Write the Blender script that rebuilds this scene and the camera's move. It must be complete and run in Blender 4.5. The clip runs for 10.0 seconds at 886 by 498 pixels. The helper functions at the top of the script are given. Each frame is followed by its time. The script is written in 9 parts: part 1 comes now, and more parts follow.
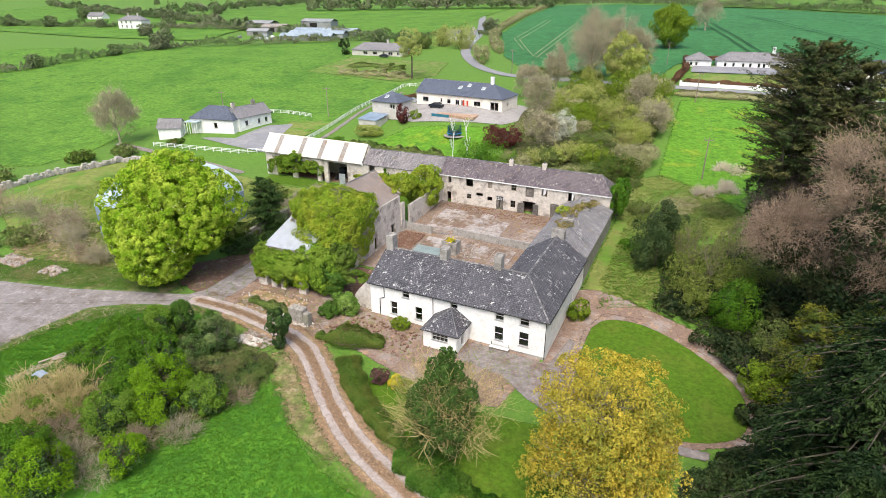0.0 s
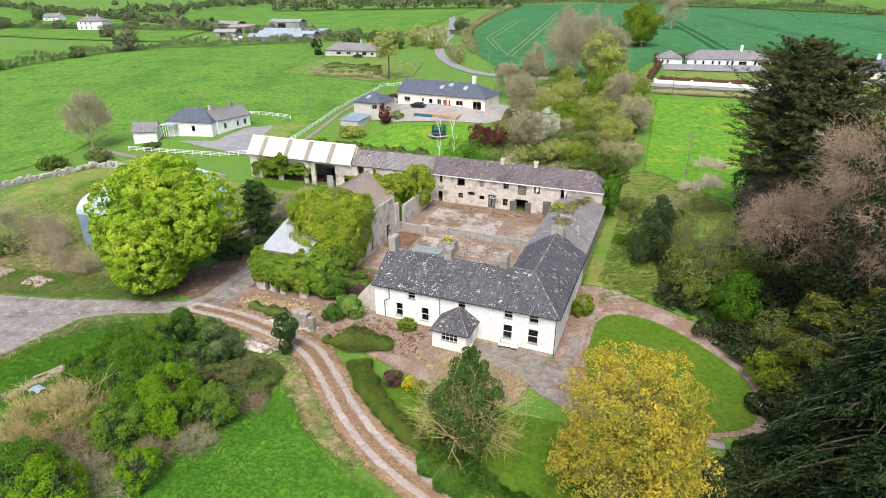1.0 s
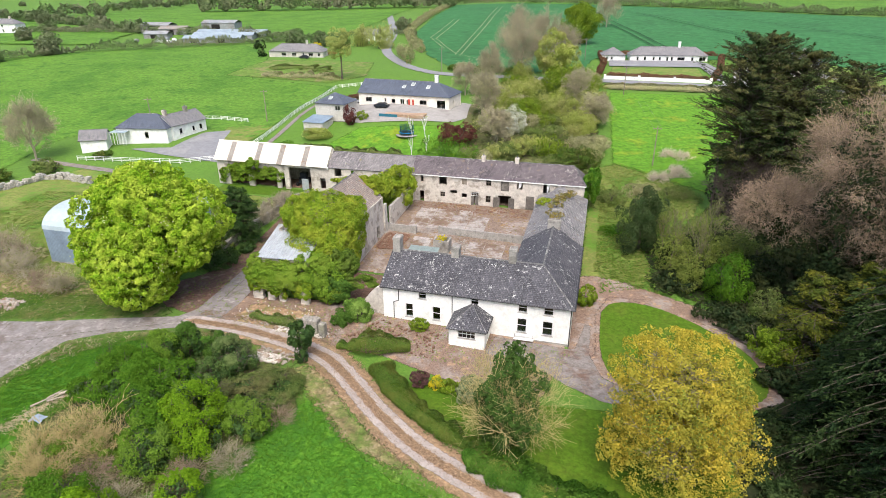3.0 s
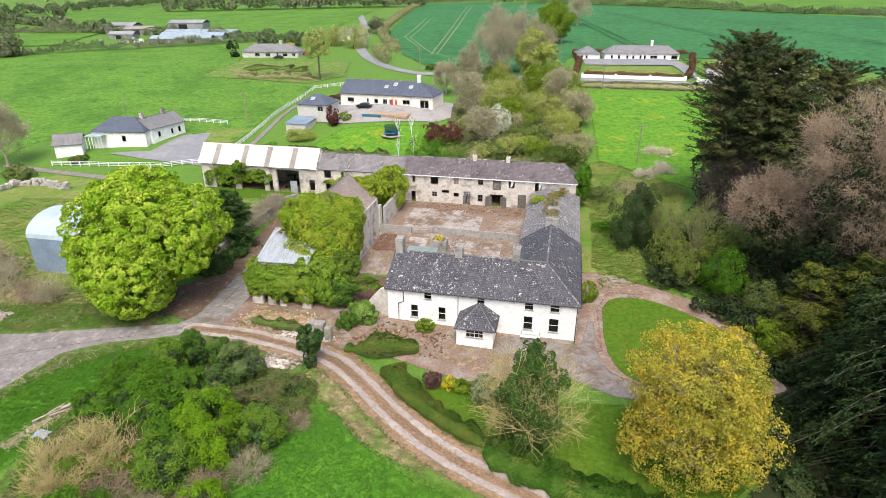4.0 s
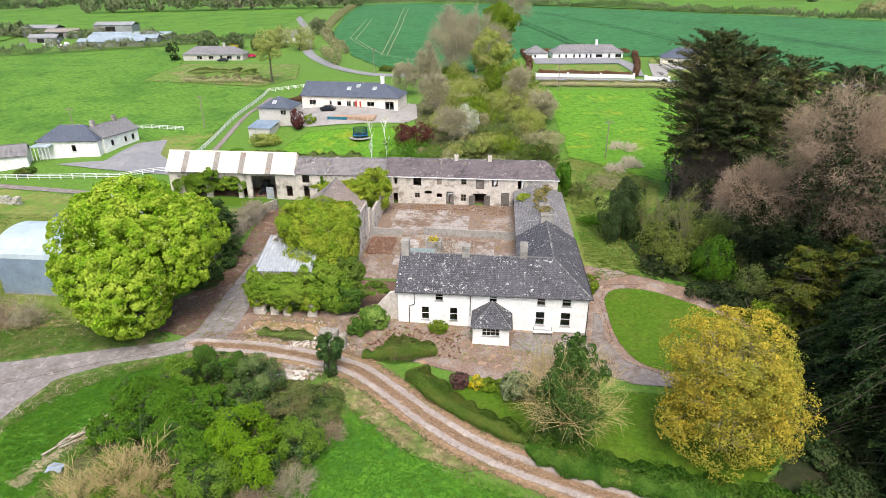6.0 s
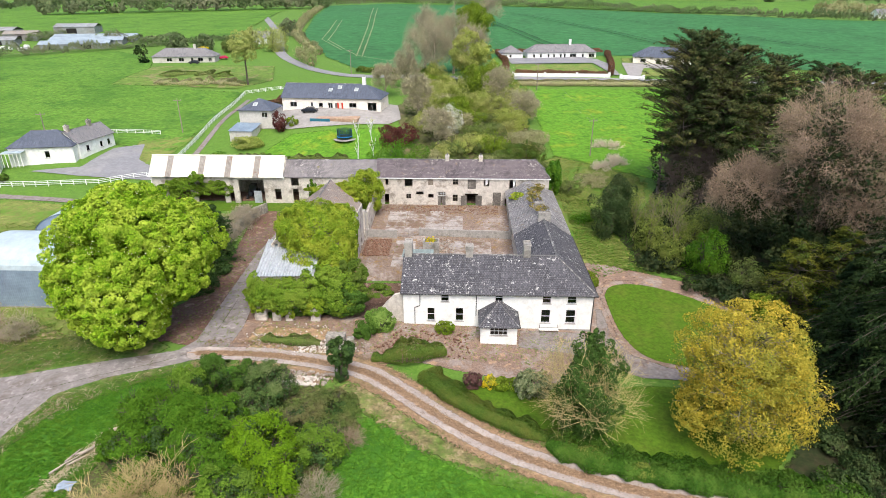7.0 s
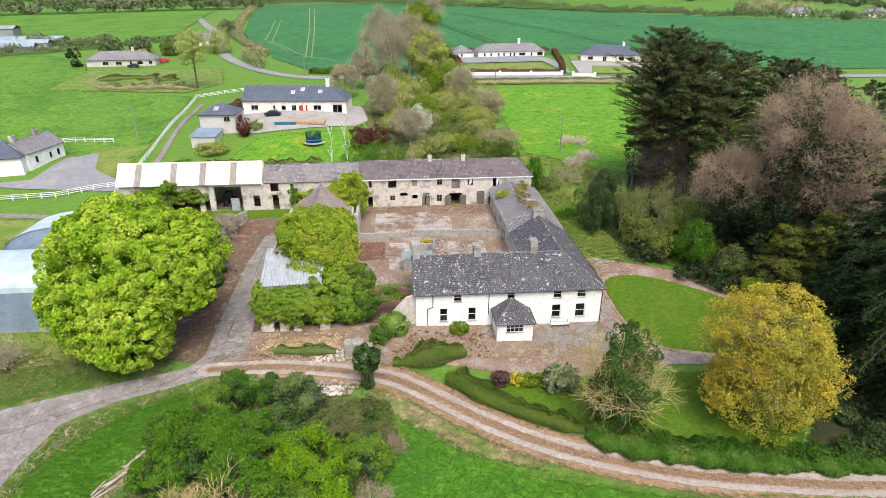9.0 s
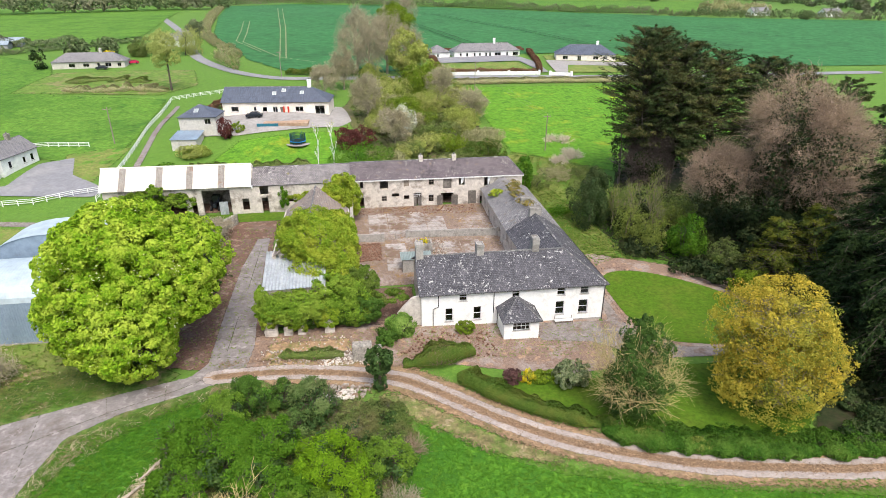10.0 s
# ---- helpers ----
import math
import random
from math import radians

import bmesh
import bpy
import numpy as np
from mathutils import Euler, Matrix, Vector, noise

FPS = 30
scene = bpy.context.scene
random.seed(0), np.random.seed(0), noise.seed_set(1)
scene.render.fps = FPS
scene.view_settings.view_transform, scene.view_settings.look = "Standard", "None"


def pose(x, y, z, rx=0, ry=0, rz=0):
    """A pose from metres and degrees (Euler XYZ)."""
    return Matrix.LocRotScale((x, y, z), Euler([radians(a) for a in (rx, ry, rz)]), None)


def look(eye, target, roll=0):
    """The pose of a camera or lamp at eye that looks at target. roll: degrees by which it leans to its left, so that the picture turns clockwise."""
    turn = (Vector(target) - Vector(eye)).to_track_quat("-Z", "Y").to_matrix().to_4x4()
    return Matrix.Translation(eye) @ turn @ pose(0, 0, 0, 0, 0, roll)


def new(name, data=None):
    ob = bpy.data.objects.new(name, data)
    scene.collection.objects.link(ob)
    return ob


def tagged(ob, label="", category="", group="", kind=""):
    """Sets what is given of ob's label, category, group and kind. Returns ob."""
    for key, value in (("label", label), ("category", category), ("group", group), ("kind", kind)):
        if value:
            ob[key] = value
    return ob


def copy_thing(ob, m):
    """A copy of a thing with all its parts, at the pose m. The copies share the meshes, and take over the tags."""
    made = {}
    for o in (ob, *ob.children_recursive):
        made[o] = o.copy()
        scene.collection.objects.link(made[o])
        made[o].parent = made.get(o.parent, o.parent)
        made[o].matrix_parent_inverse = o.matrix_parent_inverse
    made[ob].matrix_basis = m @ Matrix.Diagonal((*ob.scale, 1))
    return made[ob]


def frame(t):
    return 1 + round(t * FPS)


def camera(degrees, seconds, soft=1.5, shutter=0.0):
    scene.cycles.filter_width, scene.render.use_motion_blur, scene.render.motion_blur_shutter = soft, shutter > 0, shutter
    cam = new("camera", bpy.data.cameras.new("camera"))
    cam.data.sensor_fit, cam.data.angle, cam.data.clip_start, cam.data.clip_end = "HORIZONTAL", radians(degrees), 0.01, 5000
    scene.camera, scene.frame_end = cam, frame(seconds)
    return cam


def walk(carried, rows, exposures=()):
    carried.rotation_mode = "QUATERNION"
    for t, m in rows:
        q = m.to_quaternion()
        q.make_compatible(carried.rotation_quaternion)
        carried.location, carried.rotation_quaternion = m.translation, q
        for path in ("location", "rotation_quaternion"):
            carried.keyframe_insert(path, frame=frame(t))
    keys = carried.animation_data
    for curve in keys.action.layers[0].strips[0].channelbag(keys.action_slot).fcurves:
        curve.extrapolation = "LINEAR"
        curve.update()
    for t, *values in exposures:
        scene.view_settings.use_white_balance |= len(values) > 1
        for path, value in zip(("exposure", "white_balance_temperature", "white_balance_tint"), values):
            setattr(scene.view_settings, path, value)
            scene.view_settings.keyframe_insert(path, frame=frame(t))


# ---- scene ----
cam = camera(74.2, 10.0, soft=0.8)
EXPOSURE, KELVIN, TINT = 0.92, 6500, 10
PATH = [
    (0, (40.645, -62.894, 41.423), (39.867, -61.227, 40.638), 0.4),
    (0.5, (38.251, -63.69, 41.376), (37.522, -62.001, 40.59), 0.3),
    (1, (35.964, -64.66, 41.244), (35.285, -62.951, 40.46), 0.3),
    (1.5, (33.59, -65.607, 41.112), (32.964, -63.876, 40.329), 0.3),
    (2, (31.505, -66.423, 41.08), (30.925, -64.677, 40.296), 0.3),
    (2.5, (29.059, -67.175, 41.001), (28.532, -65.411, 40.217), 0.2),
    (4, (22.176, -68.863, 41.117), (21.8, -67.062, 40.331), 0.1),
    (4.5, (19.781, -69.287, 41.167), (19.457, -67.477, 40.381), 0.1),
    (5, (17.37, -69.567, 41.037), (17.098, -67.748, 40.253), 0.1),
    (5.5, (14.907, -69.95, 41.08), (14.689, -68.123, 40.296), 0.1),
    (7, (7.731, -70.298, 40.932), (7.67, -68.458, 40.151), -0.0),
    (7.5, (5.234, -70.283, 40.923), (5.227, -68.441, 40.142), -0.0),
    (8, (2.784, -70.181, 40.871), (2.83, -68.34, 40.091), -0.0),
    (8.5, (0.254, -69.994, 40.921), (0.354, -68.155, 40.139), -0.1),
    (9, (-2.0, -69.811, 40.952), (-1.851, -67.976, 40.17), -0.1),
    (9.5, (-4.361, -69.549, 40.879), (-4.16, -67.719, 40.097), -0.1),
    (10, (-6.595, -69.197, 40.817), (-6.344, -67.373, 40.036), -0.1),
]
walk(cam, [(t, pose(0, 0, 0, -0.9) @ look(eye, target, roll)) for t, eye, target, roll in PATH],
     exposures=[(0, EXPOSURE, KELVIN, TINT)])

# ---- light: a bright overcast day, the sun high and veiled ----
world = bpy.data.worlds.new("overcast_sky")
scene.world = world
world.use_nodes = True
wn = world.node_tree
wn.nodes.clear()
sky = wn.nodes.new("ShaderNodeTexSky")
sky.sky_type = "NISHITA"
sky.sun_disc = False
sky.sun_elevation = radians(59)
sky.sun_rotation = radians(168)
sky.air_density, sky.dust_density, sky.ozone_density = 1.0, 4.0, 0.5
bg = wn.nodes.new("ShaderNodeBackground")
bg.inputs["Strength"].default_value = 0.14
wo = wn.nodes.new("ShaderNodeOutputWorld")
wn.links.new(sky.outputs[0], bg.inputs[0])
wn.links.new(bg.outputs[0], wo.inputs[0])
sun_data = bpy.data.lights.new("sun", "SUN")
sun_data.energy = 1.6
sun_data.angle = radians(36)
sun_data.color = (1.0, 0.97, 0.93)
sun = new("sun", sun_data)
sun.matrix_world = look((18, -88, 150), (0, 0, 0))

# ---- materials ----
def nodes_of(name):
    m = bpy.data.materials.new(name)
    m.use_nodes = True
    nt = m.node_tree
    nt.nodes.clear()
    out = nt.nodes.new("ShaderNodeOutputMaterial")
    b = nt.nodes.new("ShaderNodeBsdfPrincipled")
    nt.links.new(b.outputs[0], out.inputs[0])
    return m, nt, b, out


def put(nt, kind, links=(), **values):
    n = nt.nodes.new(kind)
    for k, v in values.items():
        if k in n.inputs:
            n.inputs[k].default_value = v
    for src, key in links:
        nt.links.new(src, n.inputs[key])
    return n


def ramp(nt, fac, lo, hi, a=0.0, b=1.0):
    n = nt.nodes.new("ShaderNodeMapRange")
    n.inputs[1].default_value, n.inputs[2].default_value = lo, hi
    n.inputs[3].default_value, n.inputs[4].default_value = a, b
    nt.links.new(fac, n.inputs[0])
    return n.outputs[0]


def mixc(nt, fac, a, b):
    n = nt.nodes.new("ShaderNodeMix")
    n.data_type = "RGBA"
    for key, v in ((0, fac), (6, a), (7, b)):
        if hasattr(v, "is_linked"):
            nt.links.new(v, n.inputs[key])
        elif key == 0:
            n.inputs[0].default_value = v
        else:
            n.inputs[key].default_value = (*v, 1)
    return n.outputs[2]


def pos_of(nt):
    return nt.nodes.new("ShaderNodeNewGeometry").outputs["Position"]


def noise_of(nt, vec, scale, detail=4.0, rough=0.6):
    n = nt.nodes.new("ShaderNodeTexNoise")
    n.inputs["Scale"].default_value, n.inputs["Detail"].default_value, n.inputs["Roughness"].default_value = scale, detail, rough
    nt.links.new(vec, n.inputs["Vector"])
    return n.outputs["Fac"]


def bump_to(nt, b, height, strength, distance):
    n = nt.nodes.new("ShaderNodeBump")
    n.inputs["Strength"].default_value, n.inputs["Distance"].default_value = strength, distance
    nt.links.new(height, n.inputs["Height"])
    nt.links.new(n.outputs[0], b.inputs["Normal"])


def speckle(nt, c, p, scale, amount, detail=6.0):
    """Lighter and darker flecks over a colour."""
    n = nt.nodes.new("ShaderNodeHueSaturation")
    nt.links.new(c, n.inputs["Color"])
    nt.links.new(ramp(nt, noise_of(nt, p, scale, detail, 0.7), 0.34, 0.66, 1 - amount, 1 + amount), n.inputs["Value"])
    return n.outputs[0]


def surf(name, base, alt, stain=None, fine=6.0, big=0.35, rough=0.9, bump=0.3, dist=0.03, stain_at=(0.52, 0.68), metal=0.0, spec=0.3):
    """Two-scale surface: a fine grain between base and alt, and larger stains."""
    m, nt, b, _ = nodes_of(name)
    p = pos_of(nt)
    f = noise_of(nt, p, fine, 6.0, 0.7)
    g = noise_of(nt, p, big, 5.0, 0.65)
    c = mixc(nt, ramp(nt, f, 0.36, 0.64), base, alt)
    if stain:
        c = mixc(nt, ramp(nt, g, *stain_at), c, stain)
    c = speckle(nt, c, p, fine * 0.3, 0.14)
    nt.links.new(c, b.inputs["Base Color"])
    b.inputs["Roughness"].default_value, b.inputs["Metallic"].default_value = rough, metal
    b.inputs["Specular IOR Level"].default_value = spec
    bump_to(nt, b, f, bump, dist)
    return m


def leafy(name, c1, c2, c3, glow=0.3, big=0.25):
    """Foliage: each leaf has a shade of its own, and the crown varies in patches; some light passes through."""
    m, nt, b, out = nodes_of(name)
    isl = nt.nodes.new("ShaderNodeNewGeometry").outputs["Random Per Island"]
    g = noise_of(nt, pos_of(nt), big, 3.0, 0.6)
    c = mixc(nt, ramp(nt, isl, 0.0, 1.0), c1, c2)
    c = mixc(nt, ramp(nt, g, 0.42, 0.66), c, c3)
    nt.links.new(c, b.inputs["Base Color"])
    b.inputs["Roughness"].default_value = 0.65
    b.inputs["Specular IOR Level"].default_value = 0.08
    t = nt.nodes.new("ShaderNodeBsdfTranslucent")
    nt.links.new(c, t.inputs[0])
    mx = nt.nodes.new("ShaderNodeMixShader")
    mx.inputs[0].default_value = glow
    nt.links.new(b.outputs[0], mx.inputs[1])
    nt.links.new(t.outputs[0], mx.inputs[2])
    nt.links.new(mx.outputs[0], out.inputs[0])
    return m


def slate(name, c1, c2, lichen, amount=0.62, w=0.36, hgt=0.3, moss=None):
    """Slates in courses, by the roof's own UV in metres, with lichen and stains."""
    m, nt, b, _ = nodes_of(name)
    uv = nt.nodes.new("ShaderNodeUVMap").outputs[0]
    p = pos_of(nt)
    br = nt.nodes.new("ShaderNodeTexBrick")
    br.offset = 0.5
    br.inputs["Scale"].default_value = 1.0
    br.inputs["Brick Width"].default_value, br.inputs["Row Height"].default_value = w, hgt
    br.inputs["Mortar Size"].default_value, br.inputs["Mortar Smooth"].default_value = 0.03, 0.3
    br.inputs["Color1"].default_value, br.inputs["Color2"].default_value = (*c1, 1), (*c2, 1)
    br.inputs["Mortar"].default_value = (*[v * 0.35 for v in c1], 1)
    nt.links.new(uv, br.inputs["Vector"])
    f = noise_of(nt, p, 2.2, 7.0, 0.75)
    g = noise_of(nt, p, 0.3, 4.0, 0.6)
    patch = nt.nodes.new("ShaderNodeMath")
    patch.operation = "MULTIPLY_ADD"
    nt.links.new(noise_of(nt, p, 0.55, 3.0, 0.6), patch.inputs[0])
    patch.inputs[1].default_value = 0.45
    add = nt.nodes.new("ShaderNodeMath")
    add.operation = "ADD"
    add.inputs[1].default_value = -0.225
    nt.links.new(f, add.inputs[0])
    nt.links.new(add.outputs[0], patch.inputs[2])
    c = mixc(nt, ramp(nt, patch.outputs[0], amount + 0.02, amount + 0.1), br.outputs[0], lichen)
    st = nt.nodes.new("ShaderNodeMapping")
    st.inputs["Scale"].default_value = (2.6, 0.45, 1.0)
    nt.links.new(uv, st.inputs["Vector"])
    c = speckle(nt, c, st.outputs[0], 1.0, 0.35)
    c = mixc(nt, ramp(nt, noise_of(nt, st.outputs[0], 1.7, 7.0, 0.75), amount + 0.01, amount + 0.07), c, lichen)
    c = mixc(nt, ramp(nt, g, 0.35, 0.75, 0.0, 0.6), c, c2)
    if moss:
        c = mixc(nt, ramp(nt, noise_of(nt, p, 0.7, 6.0, 0.7), 0.6, 0.7), c, moss)
    nt.links.new(c, b.inputs["Base Color"])
    b.inputs["Roughness"].default_value = 0.75
    b.inputs["Specular IOR Level"].default_value = 0.3
    bump_to(nt, b, br.outputs["Fac"], -0.7, 0.03)
    return m


def sheet_mat(name, base, alt, stain, fine=3.0, big=0.4, fray=0.5, stain_at=(0.5, 0.62), bump=0.4, dist=0.05, rough=0.95, grain=0.25, third=None):
    """A ground cover whose border frays into what lies below; fray is the width in metres over which it breaks up."""
    m, nt, b, out = nodes_of(name)
    p = pos_of(nt)
    f = noise_of(nt, p, fine, 7.0, 0.75)
    g = noise_of(nt, p, big, 6.0, 0.68)
    c = mixc(nt, ramp(nt, f, 0.38, 0.62), base, alt)
    c = mixc(nt, ramp(nt, g, *stain_at), c, stain)
    if third:
        c = mixc(nt, ramp(nt, noise_of(nt, p, big * 3.1, 5.0, 0.7), 0.55, 0.64), c, third)
    c = speckle(nt, c, p, fine * 0.45, grain)
    nt.links.new(c, b.inputs["Base Color"])
    b.inputs["Roughness"].default_value = rough
    b.inputs["Specular IOR Level"].default_value = 0.2
    bump_to(nt, b, f, bump, dist)
    e = nt.nodes.new("ShaderNodeAttribute")
    e.attribute_name = "inside"
    add = nt.nodes.new("ShaderNodeMath")
    add.operation = "ADD"
    nt.links.new(ramp(nt, e.outputs["Fac"], 0.0, fray, -0.5, 0.5), add.inputs[0])
    nt.links.new(noise_of(nt, p, 1.6, 6.0, 0.7), add.inputs[1])
    a = ramp(nt, add.outputs[0], 0.42, 0.58)
    tr = nt.nodes.new("ShaderNodeBsdfTransparent")
    mx = nt.nodes.new("ShaderNodeMixShader")
    nt.links.new(a, mx.inputs[0])
    nt.links.new(tr.outputs[0], mx.inputs[1])
    nt.links.new(b.outputs[0], mx.inputs[2])
    nt.links.new(mx.outputs[0], out.inputs[0])
    return m, nt, b, c


WHITE = surf("white_render", (0.80, 0.80, 0.77), (0.74, 0.74, 0.71), (0.62, 0.61, 0.55), 3.0, 0.5, 0.85, 0.12, 0.01, (0.6, 0.8))
CREAM = surf("cream_render", (0.80, 0.745, 0.65), (0.76, 0.70, 0.60), (0.68, 0.62, 0.53), 3.0, 0.4, 0.85, 0.1, 0.01, (0.6, 0.8))
PEBBLE = surf("pebbledash", (0.55, 0.53, 0.48), (0.45, 0.43, 0.39), (0.4, 0.38, 0.34), 9.0, 0.5, 0.95, 0.3, 0.02)
OLD = surf("old_lime_render", (0.60, 0.555, 0.49), (0.46, 0.42, 0.37), (0.27, 0.235, 0.20), 2.4, 0.55, 0.95, 0.5, 0.05, (0.52, 0.66))
FIELDSTONE = surf("pale_field_stone", (0.52, 0.49, 0.44), (0.27, 0.25, 0.22), (0.30, 0.30, 0.22), 3.0, 0.6, 0.95, 0.8, 0.08)
STONE = surf("rubble_stone", (0.40, 0.37, 0.32), (0.16, 0.15, 0.13), (0.22, 0.22, 0.15), 2.6, 0.4, 0.95, 0.9, 0.12)
CONCRETE = surf("cast_concrete", (0.36, 0.34, 0.31), (0.27, 0.26, 0.24), (0.16, 0.15, 0.13), 4.0, 0.5, 0.95, 0.3, 0.03, (0.5, 0.7))
SLATE = slate("old_slate", (0.045, 0.045, 0.054), (0.10, 0.097, 0.106), (0.48, 0.48, 0.45), 0.582)
SLATE_BACK = slate("weathered_slate", (0.065, 0.052, 0.062), (0.155, 0.13, 0.135), (0.34, 0.32, 0.29), 0.58, moss=(0.20, 0.14, 0.08))
SLATE_WING = slate("mottled_slate", (0.12, 0.117, 0.122), (0.25, 0.238, 0.234), (0.40, 0.385, 0.36), 0.57, moss=(0.19, 0.14, 0.075))
SLATE_MOSS = slate("mossy_slate", (0.13, 0.12, 0.127), (0.25, 0.23, 0.225), (0.38, 0.365, 0.335), 0.60, moss=(0.16, 0.14, 0.04))
SLATE_NEW = slate("blue_grey_slate", (0.075, 0.09, 0.125), (0.10, 0.115, 0.15), (0.16, 0.17, 0.19), 0.66, 0.5, 0.25)
SLATE_GREY = slate("grey_tile", (0.16, 0.16, 0.17), (0.22, 0.21, 0.21), (0.28, 0.27, 0.25), 0.62, 0.5, 0.3)
TIN = surf("corrugated_tin", (0.46, 0.49, 0.52), (0.37, 0.40, 0.43), (0.30, 0.31, 0.31), 3.0, 0.5, 0.45, 0.1, 0.01, (0.55, 0.75), 0.3, 0.4)
TIN_CREAM = surf("pale_sheeting", (0.73, 0.70, 0.58), (0.67, 0.64, 0.53), (0.56, 0.53, 0.43), 2.0, 0.3, 0.6, 0.1, 0.01, (0.55, 0.8))
TIN_OLD = surf("rusted_sheeting", (0.30, 0.28, 0.25), (0.22, 0.19, 0.16), (0.22, 0.12, 0.07), 3.0, 0.5, 0.7)
TIN_BLUE = surf("blue_grey_sheeting", (0.22, 0.29, 0.36), (0.19, 0.25, 0.32), (0.16, 0.20, 0.25), 2.0, 0.25, 0.5, 0.1, 0.01, (0.5, 0.8), 0.1, 0.4)
TIN_PALE = surf("pale_blue_sheeting", (0.42, 0.50, 0.54), (0.39, 0.465, 0.505), (0.34, 0.40, 0.44), 2.0, 0.25, 0.45, 0.1, 0.01, (0.55, 0.8), 0.15, 0.4)
LEAD = surf("ridge_tile", (0.17, 0.165, 0.165), (0.10, 0.10, 0.10), (0.42, 0.41, 0.38), 5.0, 1.2, 0.9)
GUTTER = surf("black_plastic", (0.02, 0.02, 0.022), (0.03, 0.03, 0.032), None, 6.0, 0.5, 0.4)
FRAME = surf("white_window_paint", (0.78, 0.78, 0.76), (0.72, 0.72, 0.70), None, 6.0, 0.5, 0.4, 0.05, 0.005)
SILL = surf("stone_sill", (0.5, 0.49, 0.46), (0.42, 0.41, 0.38), None, 8.0)
DOORWOOD = surf("weathered_boards", (0.17, 0.15, 0.13), (0.10, 0.09, 0.08), (0.25, 0.23, 0.2), 5.0, 1.0)
RED = surf("red_paint", (0.55, 0.05, 0.02), (0.45, 0.04, 0.02), None, 5.0)
TIMBER = surf("grey_timber", (0.28, 0.24, 0.19), (0.18, 0.15, 0.12), None, 6.0)
TIMBER_PALE = surf("bleached_wood", (0.46, 0.40, 0.32), (0.32, 0.27, 0.21), None, 6.0)
BARK = surf("bark", (0.12, 0.10, 0.075), (0.06, 0.05, 0.04), (0.10, 0.11, 0.06), 5.0, 1.0, 0.95, 0.8, 0.05)
TWIG_OLIVE = surf("olive_grey_twigs", (0.27, 0.24, 0.15), (0.18, 0.155, 0.10), None, 4.0, 1.0, 0.95)
BARK_PALE = surf("pale_bark", (0.40, 0.35, 0.25), (0.28, 0.24, 0.17), None, 4.0, 1.0, 0.95)
TWIG_BROWN = surf("pinkish_brown_twigs", (0.34, 0.25, 0.185), (0.19, 0.14, 0.105), (0.40, 0.295, 0.215), 2.0, 0.3, 0.95, 0.0, 0.01, (0.45, 0.6))
TWIG_TAN = surf("tan_twigs", (0.52, 0.42, 0.19), (0.36, 0.29, 0.13), None, 2.0, 0.3, 0.95, 0.0, 0.01)
DARK = surf("dark_interior", (0.02, 0.018, 0.016), (0.012, 0.011, 0.01), None, 3.0)
BLACKRUB = surf("rubber", (0.015, 0.015, 0.016), (0.02, 0.02, 0.02), None, 6.0, 0.5, 0.7)
CARPAINT = surf("dark_car_paint", (0.02, 0.025, 0.035), (0.025, 0.03, 0.04), None, 6.0, 0.5, 0.25, 0.0, 0.01, (0.5, 0.7), 0.2, 0.5)
CARSILVER = surf("silver_car_paint", (0.55, 0.56, 0.58), (0.5, 0.51, 0.53), None, 6.0, 0.5, 0.25, 0.0, 0.01, (0.5, 0.7), 0.3, 0.5)
CARRED = surf("red_car_paint", (0.5, 0.02, 0.08), (0.45, 0.02, 0.07), None, 6.0, 0.5, 0.25)
TEAL = surf("teal_fabric", (0.02, 0.14, 0.20), (0.02, 0.11, 0.16), None, 5.0)
NET = surf("black_green_netting", (0.015, 0.05, 0.045), (0.02, 0.07, 0.06), None, 5.0)
CLOTH = surf("white_cloth", (0.75, 0.75, 0.74), (0.68, 0.68, 0.67), None, 5.0)
DIRT = surf("brown_litter", (0.24, 0.13, 0.085), (0.13, 0.075, 0.05), (0.28, 0.20, 0.15), 5.0, 0.9, 0.95, 0.6, 0.05)
RUBBLE = surf("pale_rubble", (0.42, 0.38, 0.33), (0.24, 0.21, 0.18), (0.24, 0.16, 0.11), 3.0, 1.0, 0.95, 0.3, 0.03, (0.45, 0.6))

GLASS, gnt, gb, gout = nodes_of("window_glass")
gtr = put(gnt, "ShaderNodeBsdfTransparent")
gtr.inputs[0].default_value = (0.55, 0.6, 0.6, 1)
ggl = put(gnt, "ShaderNodeBsdfGlossy", Roughness=0.03)
gfr = put(gnt, "ShaderNodeFresnel", IOR=1.5)
gmx = put(gnt, "ShaderNodeMixShader", [(gfr.outputs[0], 0), (gtr.outputs[0], 1), (ggl.outputs[0], 2)])
gnt.links.new(gmx.outputs[0], gout.inputs[0])

L_CHEST = leafy("chestnut_leaves", (0.14, 0.30, 0.012), (0.33, 0.49, 0.03), (0.46, 0.57, 0.07), 0.32, 0.5)
L_YELLOW = leafy("yellow_young_leaves", (0.34, 0.29, 0.03), (0.72, 0.54, 0.075), (0.36, 0.35, 0.055), 0.34, 0.16)
L_IVY = leafy("ivy_leaves", (0.12, 0.215, 0.014), (0.27, 0.38, 0.03), (0.33, 0.38, 0.04), 0.18, 0.4)
# dark ivy; also the painted shade at the heart of the thicket bushes
L_IVYSHADE = leafy("dark_ivy_and_bush_shade", (0.028, 0.06, 0.015), (0.075, 0.13, 0.03), (0.05, 0.10, 0.03), 0.15, 0.6)
L_BUSH = leafy("bush_leaves", (0.035, 0.12, 0.010), (0.12, 0.26, 0.022), (0.11, 0.22, 0.015), 0.3, 0.3)
